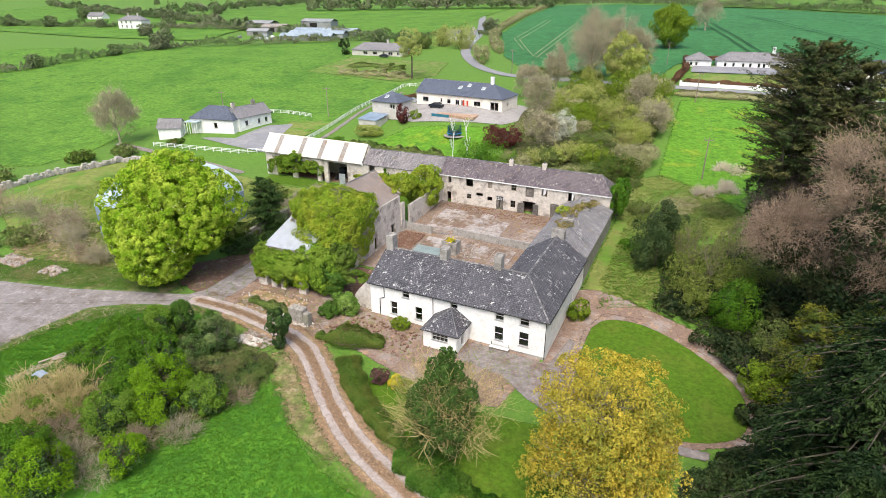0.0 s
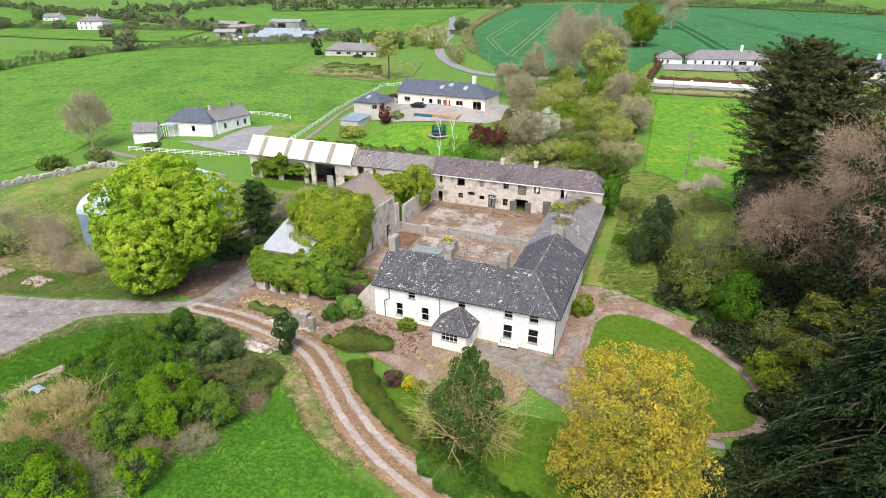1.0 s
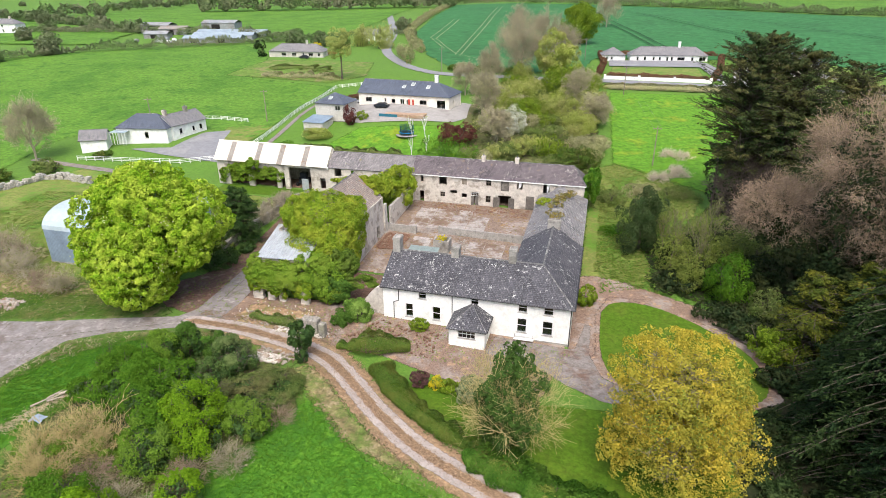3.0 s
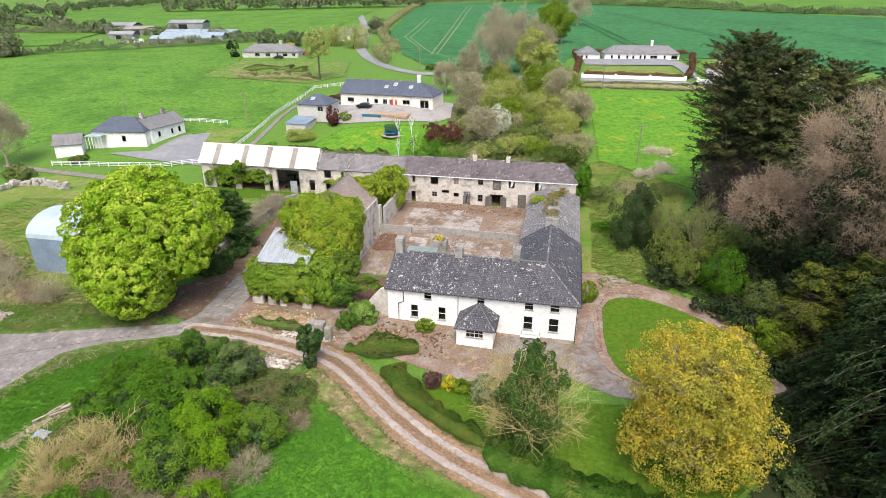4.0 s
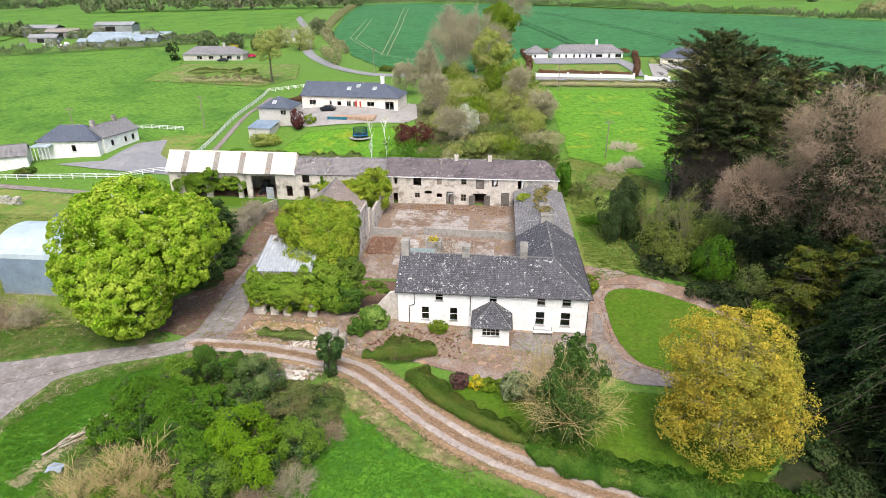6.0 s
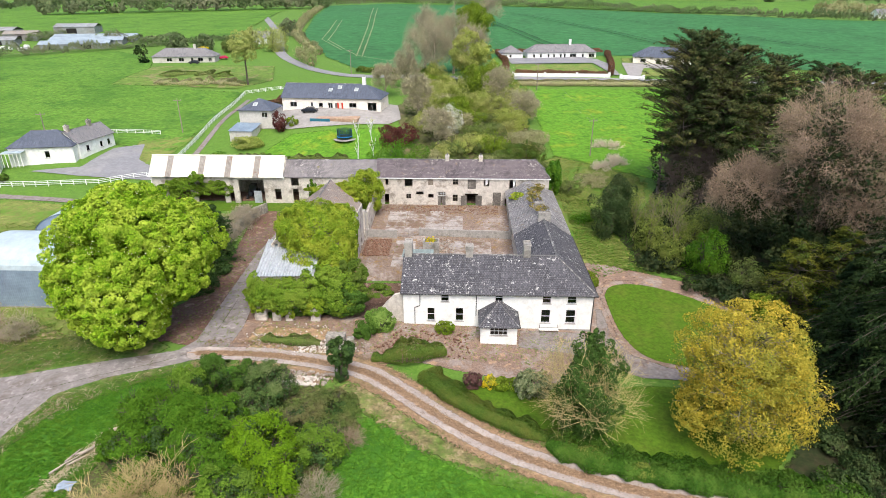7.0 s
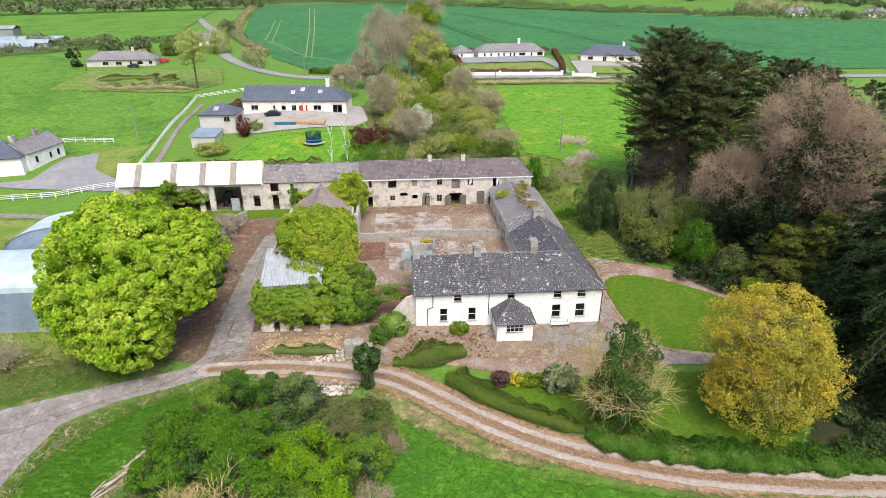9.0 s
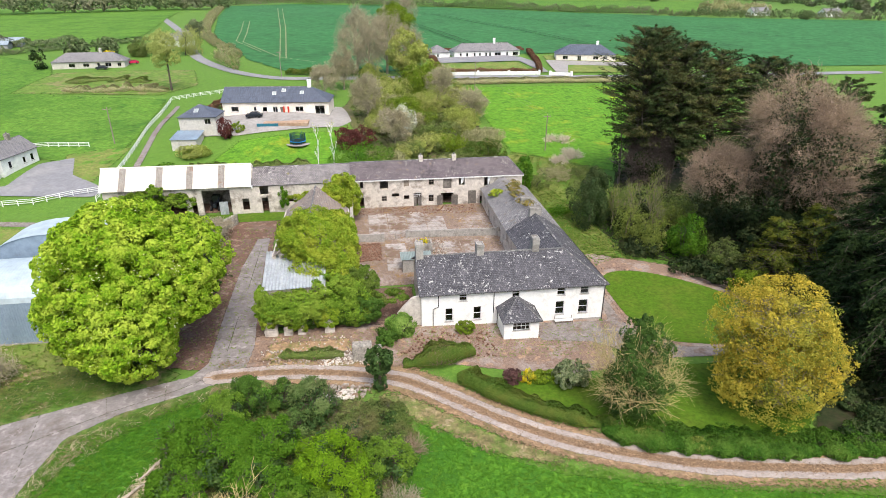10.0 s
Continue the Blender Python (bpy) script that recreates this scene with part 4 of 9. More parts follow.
chimney(house, 0.35, 5.9, 6.0, 9.75, 1.05, 1.5, CONCRETE)
chimney(house, 8.95, 5.9, 6.5, 9.2, 1.05, 1.4, CONCRETE)
chimney(house, 17.0, 6.0, 6.5, 9.7, 1.0, 1.4, CONCRETE)
chimney(house, 21.3, 20.6, 6.6, 8.85, 2.0, 1.0, CONCRETE)
for x, z, w, hh in ((5.66, 3.38, 1.08, 1.24), (12.98, 3.46, 1.05, 1.18), (19.4, 3.30, 1.16, 1.32), (22.76, 3.30, 1.22, 1.32), (3.75, 0.36, 1.06, 2.02), (7.65, 0.36, 1.10, 2.04), (19.37, 0.26, 1.26, 2.08), (22.75, 0.26, 1.34, 2.10)):
    window_at(house, x, 0.06, z, w, hh)
part("gutter", bar(bar(bmesh.new(), (-0.3, -0.42, 4.66), (26.1, -0.42, 4.66), 0.075, 6), (26.12, -0.4, 4.66), (26.12, 20.4, 4.66), 0.075, 6), GUTTER, house, "black plastic gutter")
bm = bar(bmesh.new(), (2.28, -0.07, 4.6), (2.28, -0.07, 2.75), 0.055)
bar(bm, (2.28, -0.07, 2.75), (1.55, -0.07, 2.45), 0.055)
bar(bm, (1.55, -0.07, 2.45), (1.55, -0.07, -0.2), 0.055)
part("downpipe", bm, GUTTER, house)
part("downpipe", bar(bmesh.new(), (9.9, -0.07, 4.6), (9.9, -0.07, 1.3), 0.055), GUTTER, house)
part("downpipe", bar(bar(bmesh.new(), (25.62, -0.3, 4.6), (25.62, -0.08, 4.2), 0.05), (25.62, -0.08, 4.2), (25.62, -0.08, -1.0), 0.055), GUTTER, house)
part("door", bx(12.2, 13.6, 0.2, 0.26, -0.4, 1.7), DOORWOOD, house)
part("side_door", bx(25.35, 25.41, 13.4, 14.6, 0.1, 2.3), DOORWOOD, house)
part("plinth", bx(-0.03, 25.74, -0.035, -0.004, -1.5, -0.62), CONCRETE, house, "grey concrete plinth")
part("meter_box", bx(24.85, 25.1, -0.06, 0.002, 3.9, 4.15), FRAME, house)

porch = new("porch")
porch.parent = house
pm = bmesh.new()
wall(pm, (10.45, 0), (10.45, -3.8), -1.2, 2.12, 0.3)
wall(pm, (10.45, -4.1), (15.2, -4.1), -1.2, 2.12, 0.3, [(1.2, 3.5, 0.72, 1.95)])
wall(pm, (15.2, -3.8), (15.2, 0), -1.2, 2.12, 0.3, [(1.3, 2.3, -0.5, 1.6)])
part("wall_shell", pm, WHITE, porch)
ap = (12.9, -0.75, 3.85)
pm = roof_plane(bmesh.new(), (10.15, -4.4, 2.1), (15.5, -4.4, 2.1), ap, ap, 0.1, 0.6, 0.03, 2)
roof_plane(pm, (15.5, -4.4, 2.1), (15.5, 0.0, 2.1), (12.9, 0.0, 3.85), ap, 0.1, 0.6, 0.03, 4)
roof_plane(pm, (10.15, 0.0, 2.1), (10.15, -4.4, 2.1), ap, (12.9, 0.0, 3.85), 0.1, 0.6, 0.03, 6)
part("porch_roof", pm, SLATE, porch)
ridge_run(porch, ap, (10.2, -4.35, 2.14), 0.07)
ridge_run(porch, ap, (15.45, -4.35, 2.14), 0.07)
window_at(house, 12.8, -4.04, 0.72, 2.3, 1.23, bars=4)
part("downpipe", bar(bmesh.new(), (10.38, -0.4, 2.0), (10.38, -0.4, -0.6), 0.05), GUTTER, porch)
pm = bar(bmesh.new(), (10.15, -4.46, 2.06), (15.5, -4.46, 2.06), 0.06)
bar(pm, (15.56, -4.4, 2.06), (15.56, -0.1, 2.06), 0.06)
part("gutter", pm, GUTTER, porch)

# the wing's older half, its roof sagging and mossy
wing = thing("farm_wing", "old slate-roofed stone wing with moss and slipped slates", "outbuilding")
part("outer_wall", wall(bmesh.new(), (25.7, 20.51), (25.7, 42.6), -0.6, 5.0, 0.5), STONE, wing)
part("yard_wall", wall(bmesh.new(), (16.75, 42.6), (16.75, 20.51), -0.4, 4.9, 0.5, [(2, 3, 2.4, 3.8), (6.5, 7.7, 1.2, 3.4), (11, 12, 2.2, 3.4), (15.5, 16.8, 0.9, 3.2), (19, 20, 1.8, 3.0)]), OLD, wing)
bm = wall(bmesh.new(), (25.2, 32.5), (17.3, 32.5), 0.5, 5.0, 0.4)
gable(bm, (25.6, 32.5), (16.9, 32.5), 5.0, 7.9, 0.4)
part("cross_wall", bm, STONE, wing)
part("cross_wall", gable(bmesh.new(), (25.6, 42.55), (16.9, 42.55), 5.0, 7.3, 0.4), STONE, wing)
part("roof_slope", roof_plane(bmesh.new(), (26.0, 20.6, 4.85), (26.0, 32.5, 5.05), (21.3, 32.5, 7.95), (21.25, 20.6, 7.8), sag=0.28, seed=12), SLATE_WING, wing)
part("roof_slope", roof_plane(bmesh.new(), (16.4, 32.5, 4.95), (16.4, 20.6, 4.75), (21.25, 20.6, 7.8), (21.3, 32.5, 7.95), sag=0.28, seed=14), SLATE_WING, wing)
part("roof_slope", roof_plane(bmesh.new(), (26.0, 32.55, 5.0), (25.9, 42.7, 5.2), (21.3, 42.7, 7.3), (21.3, 32.55, 7.6), sag=0.4, seed=16), SLATE_WING, wing)
part("roof_slope", roof_plane(bmesh.new(), (16.4, 42.7, 5.1), (16.4, 32.55, 4.8), (21.3, 32.55, 7.6), (21.3, 42.7, 7.3), sag=0.4, seed=18), SLATE_WING, wing)
ridge_run(wing, (21.25, 21.2, 7.8), (21.3, 32.4, 7.95))
chimney(wing, 21.3, 26.6, 6.8, 8.45, 1.7, 0.9, CONCRETE, name="chimney_stub")
rg = random.Random(5)
for k in range(26):
    x, y = 21.3 + rg.uniform(-1.3, 1.3), rg.uniform(31, 41)
    part("ridge_stone", bx(x - 0.25, x + 0.25, y - 0.2, y + 0.2, 7.0 - abs(x - 21.3) * 0.6, 7.55 - abs(x - 21.3) * 0.6 + rg.uniform(0, 0.35), bevel=0.06), STONE, wing)

# ---- the stable range at the back of the yard ----
stable = thing("stable_range", "long two-storey stable range with crumbling cream render", "outbuilding")
S0 = -9.5
st_holes = [(-7.62, -7.03, 5.98, 7.5), (-3.74, -2.13, 5.76, 7.5), (0.99, 2.03, 6.07, 7.5), (5.95, 7.03, 6.2, 7.5), (8.9, 10.6, 5.35, 7.5), (12.12, 13.25, 5.94, 7.45), (17.25, 18.54, 5.51, 7.5),
            (-7.9, -6.95, 1.9, 4.13), (-3.5, -2.46, 3.19, 4.24), (-1.46, 0.03, 4.03, 4.74), (0.99, 2.07, 3.33, 4.23), (2.91, 4.5, 1.9, 4.7), (5.92, 6.97, 2.7, 4.16), (8.4, 11.05, 1.8, 4.4), (12.06, 13.15, 3.07, 4.13), (14.01, 15.65, 1.8, 4.7), (16.49, 17.5, 1.7, 3.42)]
part("front_wall", wall(bmesh.new(), (S0, 43), (25.1, 43), 0.5, 7.72, 0.5, [(a - S0, b - S0, c, d) for a, b, c, d in st_holes]), OLD, stable)
part("end_wall", wall(bmesh.new(), (25.1, 43.5), (25.1, 48.9), 0.5, 7.7, 0.5), OLD, stable)
part("back_wall", wall(bmesh.new(), (25.1, 49.4), (S0, 49.4), 0.5, 7.7, 0.5), STONE, stable)
part("front_roof", roof_plane(bmesh.new(), (S0, 42.75, 7.68), (25.4, 42.75, 7.68), (22.7, 46.2, 10.6), (S0, 46.2, 10.55), sag=0.14, seed=22), SLATE_BACK, stable)
part("back_roof", roof_plane(bmesh.new(), (25.4, 49.65, 7.68), (S0, 49.65, 7.68), (S0, 46.2, 10.55), (22.7, 46.2, 10.6), sag=0.1, seed=24), SLATE_BACK, stable)
part("hip_roof", roof_plane(bmesh.new(), (25.4, 42.75, 7.68), (25.4, 49.65, 7.68), (22.7, 46.2, 10.6), (22.7, 46.2, 10.6), sag=0.05, seed=26), SLATE_BACK, stable)
ridge_run(stable, (S0, 46.2, 10.55), (22.7, 46.2, 10.6), 0.12)
ridge_run(stable, (22.7, 46.2, 10.6), (25.35, 42.8, 7.72), 0.09)
part("fascia", bx(S0, 25.38, 42.66, 42.74, 7.48, 7.66), FRAME, stable, "pale painted fascia board")
for x in (4.75, 11.5):
    chimney(stable, x, 46.2, 10.0, 11.45, 0.75, 0.75, OLD, pots=1, name="ridge_vent")
for a, b, c, d in st_holes[:7]:
    bm = bx(a - 0.1, b + 0.1, 43.12, 43.3, c - 0.12, c)
    part("sill", bm, OLD, stable)
part("upper_door", bx(8.95, 10.55, 43.1, 43.16, 5.36, 7.45), DOORWOOD, stable, "weathered loft door")
door_at(stable, 3.15, 43.15, 1.85, 0.75, 2.0, DOORWOOD, 12, 4)
door_at(stable, 4.1, 43.1, 1.85, 0.8, 1.9, DOORWOOD, -6, 4)
bm = bmesh.new()
for z in (3.9, 4.25, 4.6):
    box(bm, 2.95, 4.45, 43.12, 43.16, z, z + 0.05)
for k in range(5):
    box(bm, 3.0 + k * 0.35, 3.05 + k * 0.35, 43.11, 43.15, 3.8, 4.68)
part("fanlight", bm, FRAME, stable)
door_at(stable, 8.2, 42.75, 1.8, 1.3, 2.3, DOORWOOD, 25, 6)
door_at(stable, 11.2, 42.75, 1.8, 1.3, 2.3, DOORWOOD, -20, 6)
door_at(stable, 14.85, 43.1, 1.75, 1.6, 2.85, DOORWOOD, 0, 8)
for x, z, w, hh in ((6.45, 2.7, 1.05, 1.46), (-2.98, 3.19, 1.04, 1.05), (6.49, 6.2, 1.08, 1.3)):
    window_at(stable, x, 43.06, z, w, hh, bars=2, sill=False, frame_mat=TIMBER)
part("blocked_opening", bx(12.06, 13.15, 43.1, 43.2, 3.07, 4.13), OLD, stable)
part("blocked_opening", bx(0.99, 2.03, 43.1, 43.2, 6.07, 7.5), TIMBER, stable)
bm = bmesh.new()
for k in range(6):
    a = bm.verts.new((17.95 + 0.12 * k, 43.05 - 0.03 * (k % 2), 7.45))
    b = bm.verts.new((18.0 + 0.05 * k, 42.98 - 0.06 * (k % 2), 5.4 + 0.12 * k))
    if k:
        bm.faces.new((pa, a, b, pb))
    pa, pb = a, b
solo("hanging_sheet", bm, CLOTH, "torn white sheet hanging in a loft opening", "cloth")
bm = bmesh.new()
for k in range(5):
    a = bm.verts.new((12.5 + 0.14 * k, 43.02 - 0.03 * (k % 2), 7.4))
    b = bm.verts.new((12.45 + 0.13 * k, 43.0 - 0.05 * (k % 2), 6.1 + 0.1 * k))
    if k:
        bm.faces.new((pa, a, b, pb))
    pa, pb = a, b
solo("hanging_sheet", bm, CLOTH, "ragged pale sheet over a loft window", "cloth")

# ---- the open cart shed and the hay barn that go on from it ----
cart = thing("cart_shed", "roofed stone cart shed with broken openings", "outbuilding")
C0 = -28.3
part("front_wall", wall(bmesh.new(), (C0, 43), (S0 - 0.02, 43), 0.5, 7.5, 0.5, [(1.5, 3.1, 5.6, 7.4), (1.7, 2.9, 1.9, 5.06), (6.6, 7.7, 3.9, 5.2), (10, 11.2, 2, 4.6)]), OLD, cart)
part("back_wall", wall(bmesh.new(), (S0 - 0.02, 49.4), (C0, 49.4), 0.5, 7.5, 0.5), STONE, cart)
part("front_roof", roof_plane(bmesh.new(), (C0, 42.75, 7.5), (S0 - 0.02, 42.75, 7.62), (S0 - 0.02, 46.1, 10.45), (C0, 46.1, 10.3), sag=0.3, seed=31), SLATE_MOSS, cart)
part("back_roof", roof_plane(bmesh.new(), (S0 - 0.02, 49.6, 7.6), (C0, 49.6, 7.5), (C0, 46.1, 10.3), (S0 - 0.02, 46.1, 10.45), sag=0.2, seed=33), SLATE_MOSS, cart)
ridge_run(cart, (C0, 46.1, 10.3), (S0, 46.1, 10.45), 0.1)

barn = thing("hay_barn", "pale sheeted hay barn with open bays and rooflights", "barn")
B0 = -55.3
part("front_wall", wall(bmesh.new(), (B0, 43.0), (C0 - 0.02, 43.0), 0.5, 7.3, 0.5, [(3.0, 7.6, 1.0, 6.2), (9.0, 14.6, 1.0, 6.2), (17.7, 22.9, 1.0, 6.9), (15.6, 16.6, 1.0, 4.6), (25.0, 26.3, 2.6, 5.0)]), OLD, barn)
part("back_wall", wall(bmesh.new(), (C0 - 0.02, 49.2), (B0, 49.2), 0.5, 7.5, 0.5), STONE, barn)
bm = wall(bmesh.new(), (B0, 48.7), (B0, 43.5), 0.5, 7.4, 0.5)
gable(bm, (B0, 49.2), (B0, 43.0), 7.4, 10.8, 0.5)
part("gable_wall", bm, OLD, barn)
part("gable_wall", gable(bmesh.new(), (C0 - 0.1, 49.2), (C0 - 0.1, 43.0), 7.4, 10.9, 0.3), OLD, barn)
bm = bmesh.new()
lo, hi = (42.35, 7.55), (45.6, 11.15)
edges = [B0 - 0.3, -52.2, -51.0, -45.6, -44.4, -40.1, -38.9, -34.3, -33.1, C0 + 0.1]
for k in range(len(edges) - 1):
    a, b = edges[k], edges[k + 1]
    tgt = bmesh.new() if k % 2 else bm
    sag = 0.12 * math.sin(k * 1.7)
    corrugated(tgt, (a, lo[0], lo[1] + sag * 0.3), (b, lo[0], lo[1]), (b, hi[0], hi[1]), (a, hi[0], hi[1]), 0.25, 0.035)
    if k % 2:
        part("rooflight", tgt, TIN_OLD, barn, "dull brown plastic rooflight strip")
corrugated(bm, (C0 + 0.1, 49.5, 7.6), (B0 - 0.3, 49.5, 7.6), (B0 - 0.3, 45.6, 11.14), (C0 + 0.1, 45.6, 11.14), 0.25, 0.035)
part("roof_sheeting", bm, TIN_CREAM, barn)
part("ridge_cap", bar(bmesh.new(), (B0 - 0.3, 45.6, 11.17), (C0 + 0.1, 45.6, 11.17), 0.16, 8), TIN_CREAM, barn)
part("verge", bx(C0 + 0.1, C0 + 0.35, 42.4, 42.6, 7.2, 7.7), FRAME, barn)
part("sliding_door", corrugated(bmesh.new(), (-34.6, 42.9, 1.9), (-33.0, 42.9, 1.9), (-33.0, 42.9, 4.6), (-34.6, 42.9, 4.6), 0.25, 0.03), TIN, barn, "grey tin sliding door")
tractor = thing("tractor", "old dark tractor parked inside the barn", "tractor", (-36.0, 46.2, gz(-36, 46)), 90)
part("body", bx(-1.6, 0.6, -0.35, 0.35, 0.6, 1.5, bevel=0.1), CARPAINT, tractor)
part("cab", bx(-0.2, 1.2, -0.7, 0.7, 1.2, 2.7, bevel=0.12), CARPAINT, tractor)
for x, y, r in ((0.7, -0.95, 0.8), (0.7, 0.95, 0.8), (-1.3, -0.75, 0.45), (-1.3, 0.75, 0.45)):
    part("wheel", bar(bmesh.new(), (x, y - 0.18, r), (x, y + 0.18, r), r, 16), BLACKRUB, tractor)

# ---- the ivy-smothered shed between lane and yard ----
shed = thing("ivy_shed", "tall stone shed with a rusty slate roof, half buried in ivy", "outbuilding")
part("yard_wall", wall(bmesh.new(), (-10.0, 25.98), (-10.0, 8.02), -0.6, 8.1, 0.5, [(2.0, 3.4, 0.8, 3.6), (8.0, 9.2, 0.8, 3.2)]), OLD, shed)
part("yard_wall", wall(bmesh.new(), (-19.5, 8.0), (-19.5, 26.0), -0.6, 8.1, 0.5), OLD, shed)
bm = wall(bmesh.new(), (-10.5, 26.0), (-19.0, 26.0), -0.6, 8.1, 0.5)
gable(bm, (-10.0, 26.0), (-19.5, 26.0), 8.1, 12.1, 0.5)
part("gable_wall", bm, OLD, shed)
bm = wall(bmesh.new(), (-19.0, 8.0), (-10.5, 8.0), -0.6, 8.1, 0.5)
gable(bm, (-19.5, 8.0), (-10.0, 8.0), 8.1, 12.1, 0.5)
part("gable_wall", bm, OLD, shed)
SLATE_RUST = slate("rusty_slate", (0.20, 0.165, 0.15), (0.31, 0.25, 0.21), (0.46, 0.43, 0.38), 0.57, moss=(0.36, 0.19, 0.09))
part("east_roof", roof_plane(bmesh.new(), (-9.7, 7.8, 8.1), (-9.7, 26.3, 8.1), (-14.75, 26.3, 12.25), (-14.75, 7.8, 12.25), sag=0.2, seed=41), SLATE_RUST, shed)
part("west_roof", roof_plane(bmesh.new(), (-19.8, 26.3, 8.1), (-19.8, 7.8, 8.1), (-14.75, 7.8, 12.25), (-14.75, 26.3, 12.25), sag=0.2, seed=43), SLATE_RUST, shed)
ridge_run(shed, (-14.75, 8, 12.25), (-14.75, 26.3, 12.25), 0.12)
lowwall = thing("yard_boundary_wall", "old rendered yard wall topped with ivy", "wall")
part("wall_length", wall(bmesh.new(), (-9.6, 43.0), (-9.6, 29.0), 0.0, 5.4, 0.5), OLD, lowwall)
part("wall_length", wall(bmesh.new(), (-9.7, 27.2), (-9.7, 26.0), 0.0, 6.6, 0.5), OLD, lowwall)

tin = thing("tin_roofed_shed", "low shed with a bright corrugated tin roof", "outbuilding")
part("roof_sheeting", corrugated(bmesh.new(), (-20.9, 2.2, 5.65), (-12.6, 2.2, 5.85), (-12.6, 9.6, 8.3), (-20.9, 9.6, 8.1), 0.44, 0.075), TIN, tin, "pale corrugated tin sheets")
part("wall_length", wall(bmesh.new(), (-20.6, 9.0), (-20.6, 2.6), -0.5, 5.7, 0.4), OLD, tin)
part("wall_length", wall(bmesh.new(), (-20.6, 2.5), (-12.5, 2.5), -0.5, 5.5, 0.4, [(2.0, 3.6, -0.5, 2.2), (5, 6, 0.5, 2.2)]), OLD, tin)

ruin = thing("ruined_outhouse", "ruined stone front with standing piers", "ruin")
rr = random.Random(77)
for x0, x1, zz in ((-20.7, -19.2, 2.5), (-18.2, -17.2, 2.6), (-16.4, -15.6, 1.5), (-12.9, -11.7, 1.9)):
    pr = new("pier")
    pr.parent = ruin
    z = -0.6
    while z < zz:
        s = rr.uniform(0.3, 0.55)
        part("stone", bx(x0 - rr.uniform(0, 0.15), x1 + rr.uniform(0, 0.15), 0.15 - rr.uniform(0, 0.1), 0.85 + rr.uniform(0, 0.1), z, min(zz, z + s), bevel=0.05), OLD, pr)
        z += s + 0.004
part("lintel_wall", bx(-20.7, -17.0, 0.15, 0.75, 2.65, 3.2, bevel=0.05), STONE, ruin)
bm = bmesh.new()
vs = [(-3.2, 0.8, -0.5), (0.0, 0.4, -0.5), (0.0, 0.4, 4.4), (-1.2, 0.55, 4.0), (-2.4, 0.7, 2.7), (-3.2, 0.8, 1.6)]
f = [bm.verts.new(v) for v in vs]
g = [bm.verts.new((x, y + 0.45, z)) for x, y, z in vs]
bm.faces.new(f)
bm.faces.new(g[::-1])
for k in range(6):
    bm.faces.new((f[(k + 1) % 6], f[k], g[k], g[(k + 1) % 6]))
solo("broken_wall", bm, OLD, "broken pale wall leaning on the house gable", "wall")

pier = thing("gate_pier", "weathered square stone gate piers by the track", "gate pier")
part("pier", bx(-9.3, -6.9, -6.9, -5.6, -0.6, 1.9, bevel=0.08), STONE, pier)
part("pier", bx(-6.6, -5.7, -7.2, -6.3, -0.6, 1.7, bevel=0.08), STONE, pier)

# ---- in the yard ----
def yard_wall(p, q, hgt):
    w = thing("yard_divider", "low grey concrete wall across the yard", "wall")
    z = gz((p[0] + q[0]) / 2, p[1])
    part("wall_length", wall(bmesh.new(), p, q, z - 0.5, z + hgt, 0.3), CONCRETE, w)
    d = (Vector(q) - Vector(p)).normalized() * 0.2
    for c in (p, q):
        part("post", bx(c[0] - 0.25, c[0] + 0.25, c[1] - 0.1, c[1] + 0.4, z - 0.5, z + hgt + 0.15, bevel=0.03), CONCRETE, w)
    return w


yard_wall((-9.3, 27.4), (-4.0, 27.2), 1.45)
yard_wall((0.4, 28.3), (16.5, 27.6), 1.4)
gate = thing("field_gate", "rusty tubular steel gate standing open in the yard", "gate", (-3.6, 27.4, gz(-3.6, 27.4)), 14)
for k in range(6):
    part("rail", bar(bmesh.new(), (0, 0, 0.15 + 0.22 * k), (3.8, 0, 0.15 + 0.22 * k), 0.025), TIN_OLD, gate)
for x in (0, 1.9, 3.8):
    part("stile", bar(bmesh.new(), (x, 0, 0.05), (x, 0, 1.35), 0.03), TIN_OLD, gate)
slab_me = []
for k in range(3):
    sm = bmesh.new()
    box(sm, -1.74, 1.74, -1.15, 1.15, -0.1, 0.03, bevel=0.03)
    slab_me.append(mesh_of("slab", sm, surf("yard_slab", (0.385, 0.35, 0.32), (0.26, 0.235, 0.215), (0.17, 0.115, 0.08), 1.6, 0.3, 0.95, 0.3, 0.03, (0.47, 0.6)) if k == 0 else slab_me[0].materials[0]))
yard_ob = bpy.data.objects["yard"]
for i in range(4):
    for j in range(4):
        x, y = -4.6 + 3.62 * i, 31.1 + 2.45 * j
        if (i, j) not in ((3, 3),):
            share("slab", slab_me[(i + j) % 3], yard_ob, (x, y, gz(x, y) + 0.1)).rotation_euler.x = 0.0488
for i in range(2):
    for j in range(2):
        x, y = 7.6 + 3.62 * i, 22.6 + 2.45 * j
        share("slab", slab_me[(i + j) % 3], yard_ob, (x, y, gz(x, y) + 0.1)).rotation_euler.x = 0.0488
for j in range(4):
    x, y = -2.0, 17.5 + 2.45 * j
    share("slab", slab_me[j % 3], yard_ob, (x, y, gz(x, y) + 0.1)).rotation_euler.x = 0.0488
out = thing("yard_outhouse", "small concrete outhouse with a flat green tin roof", "outbuilding")
part("wall_shell", bx(-1.4, 3.0, 15.4, 17.6, 0.0, 2.85), CONCRETE, out)
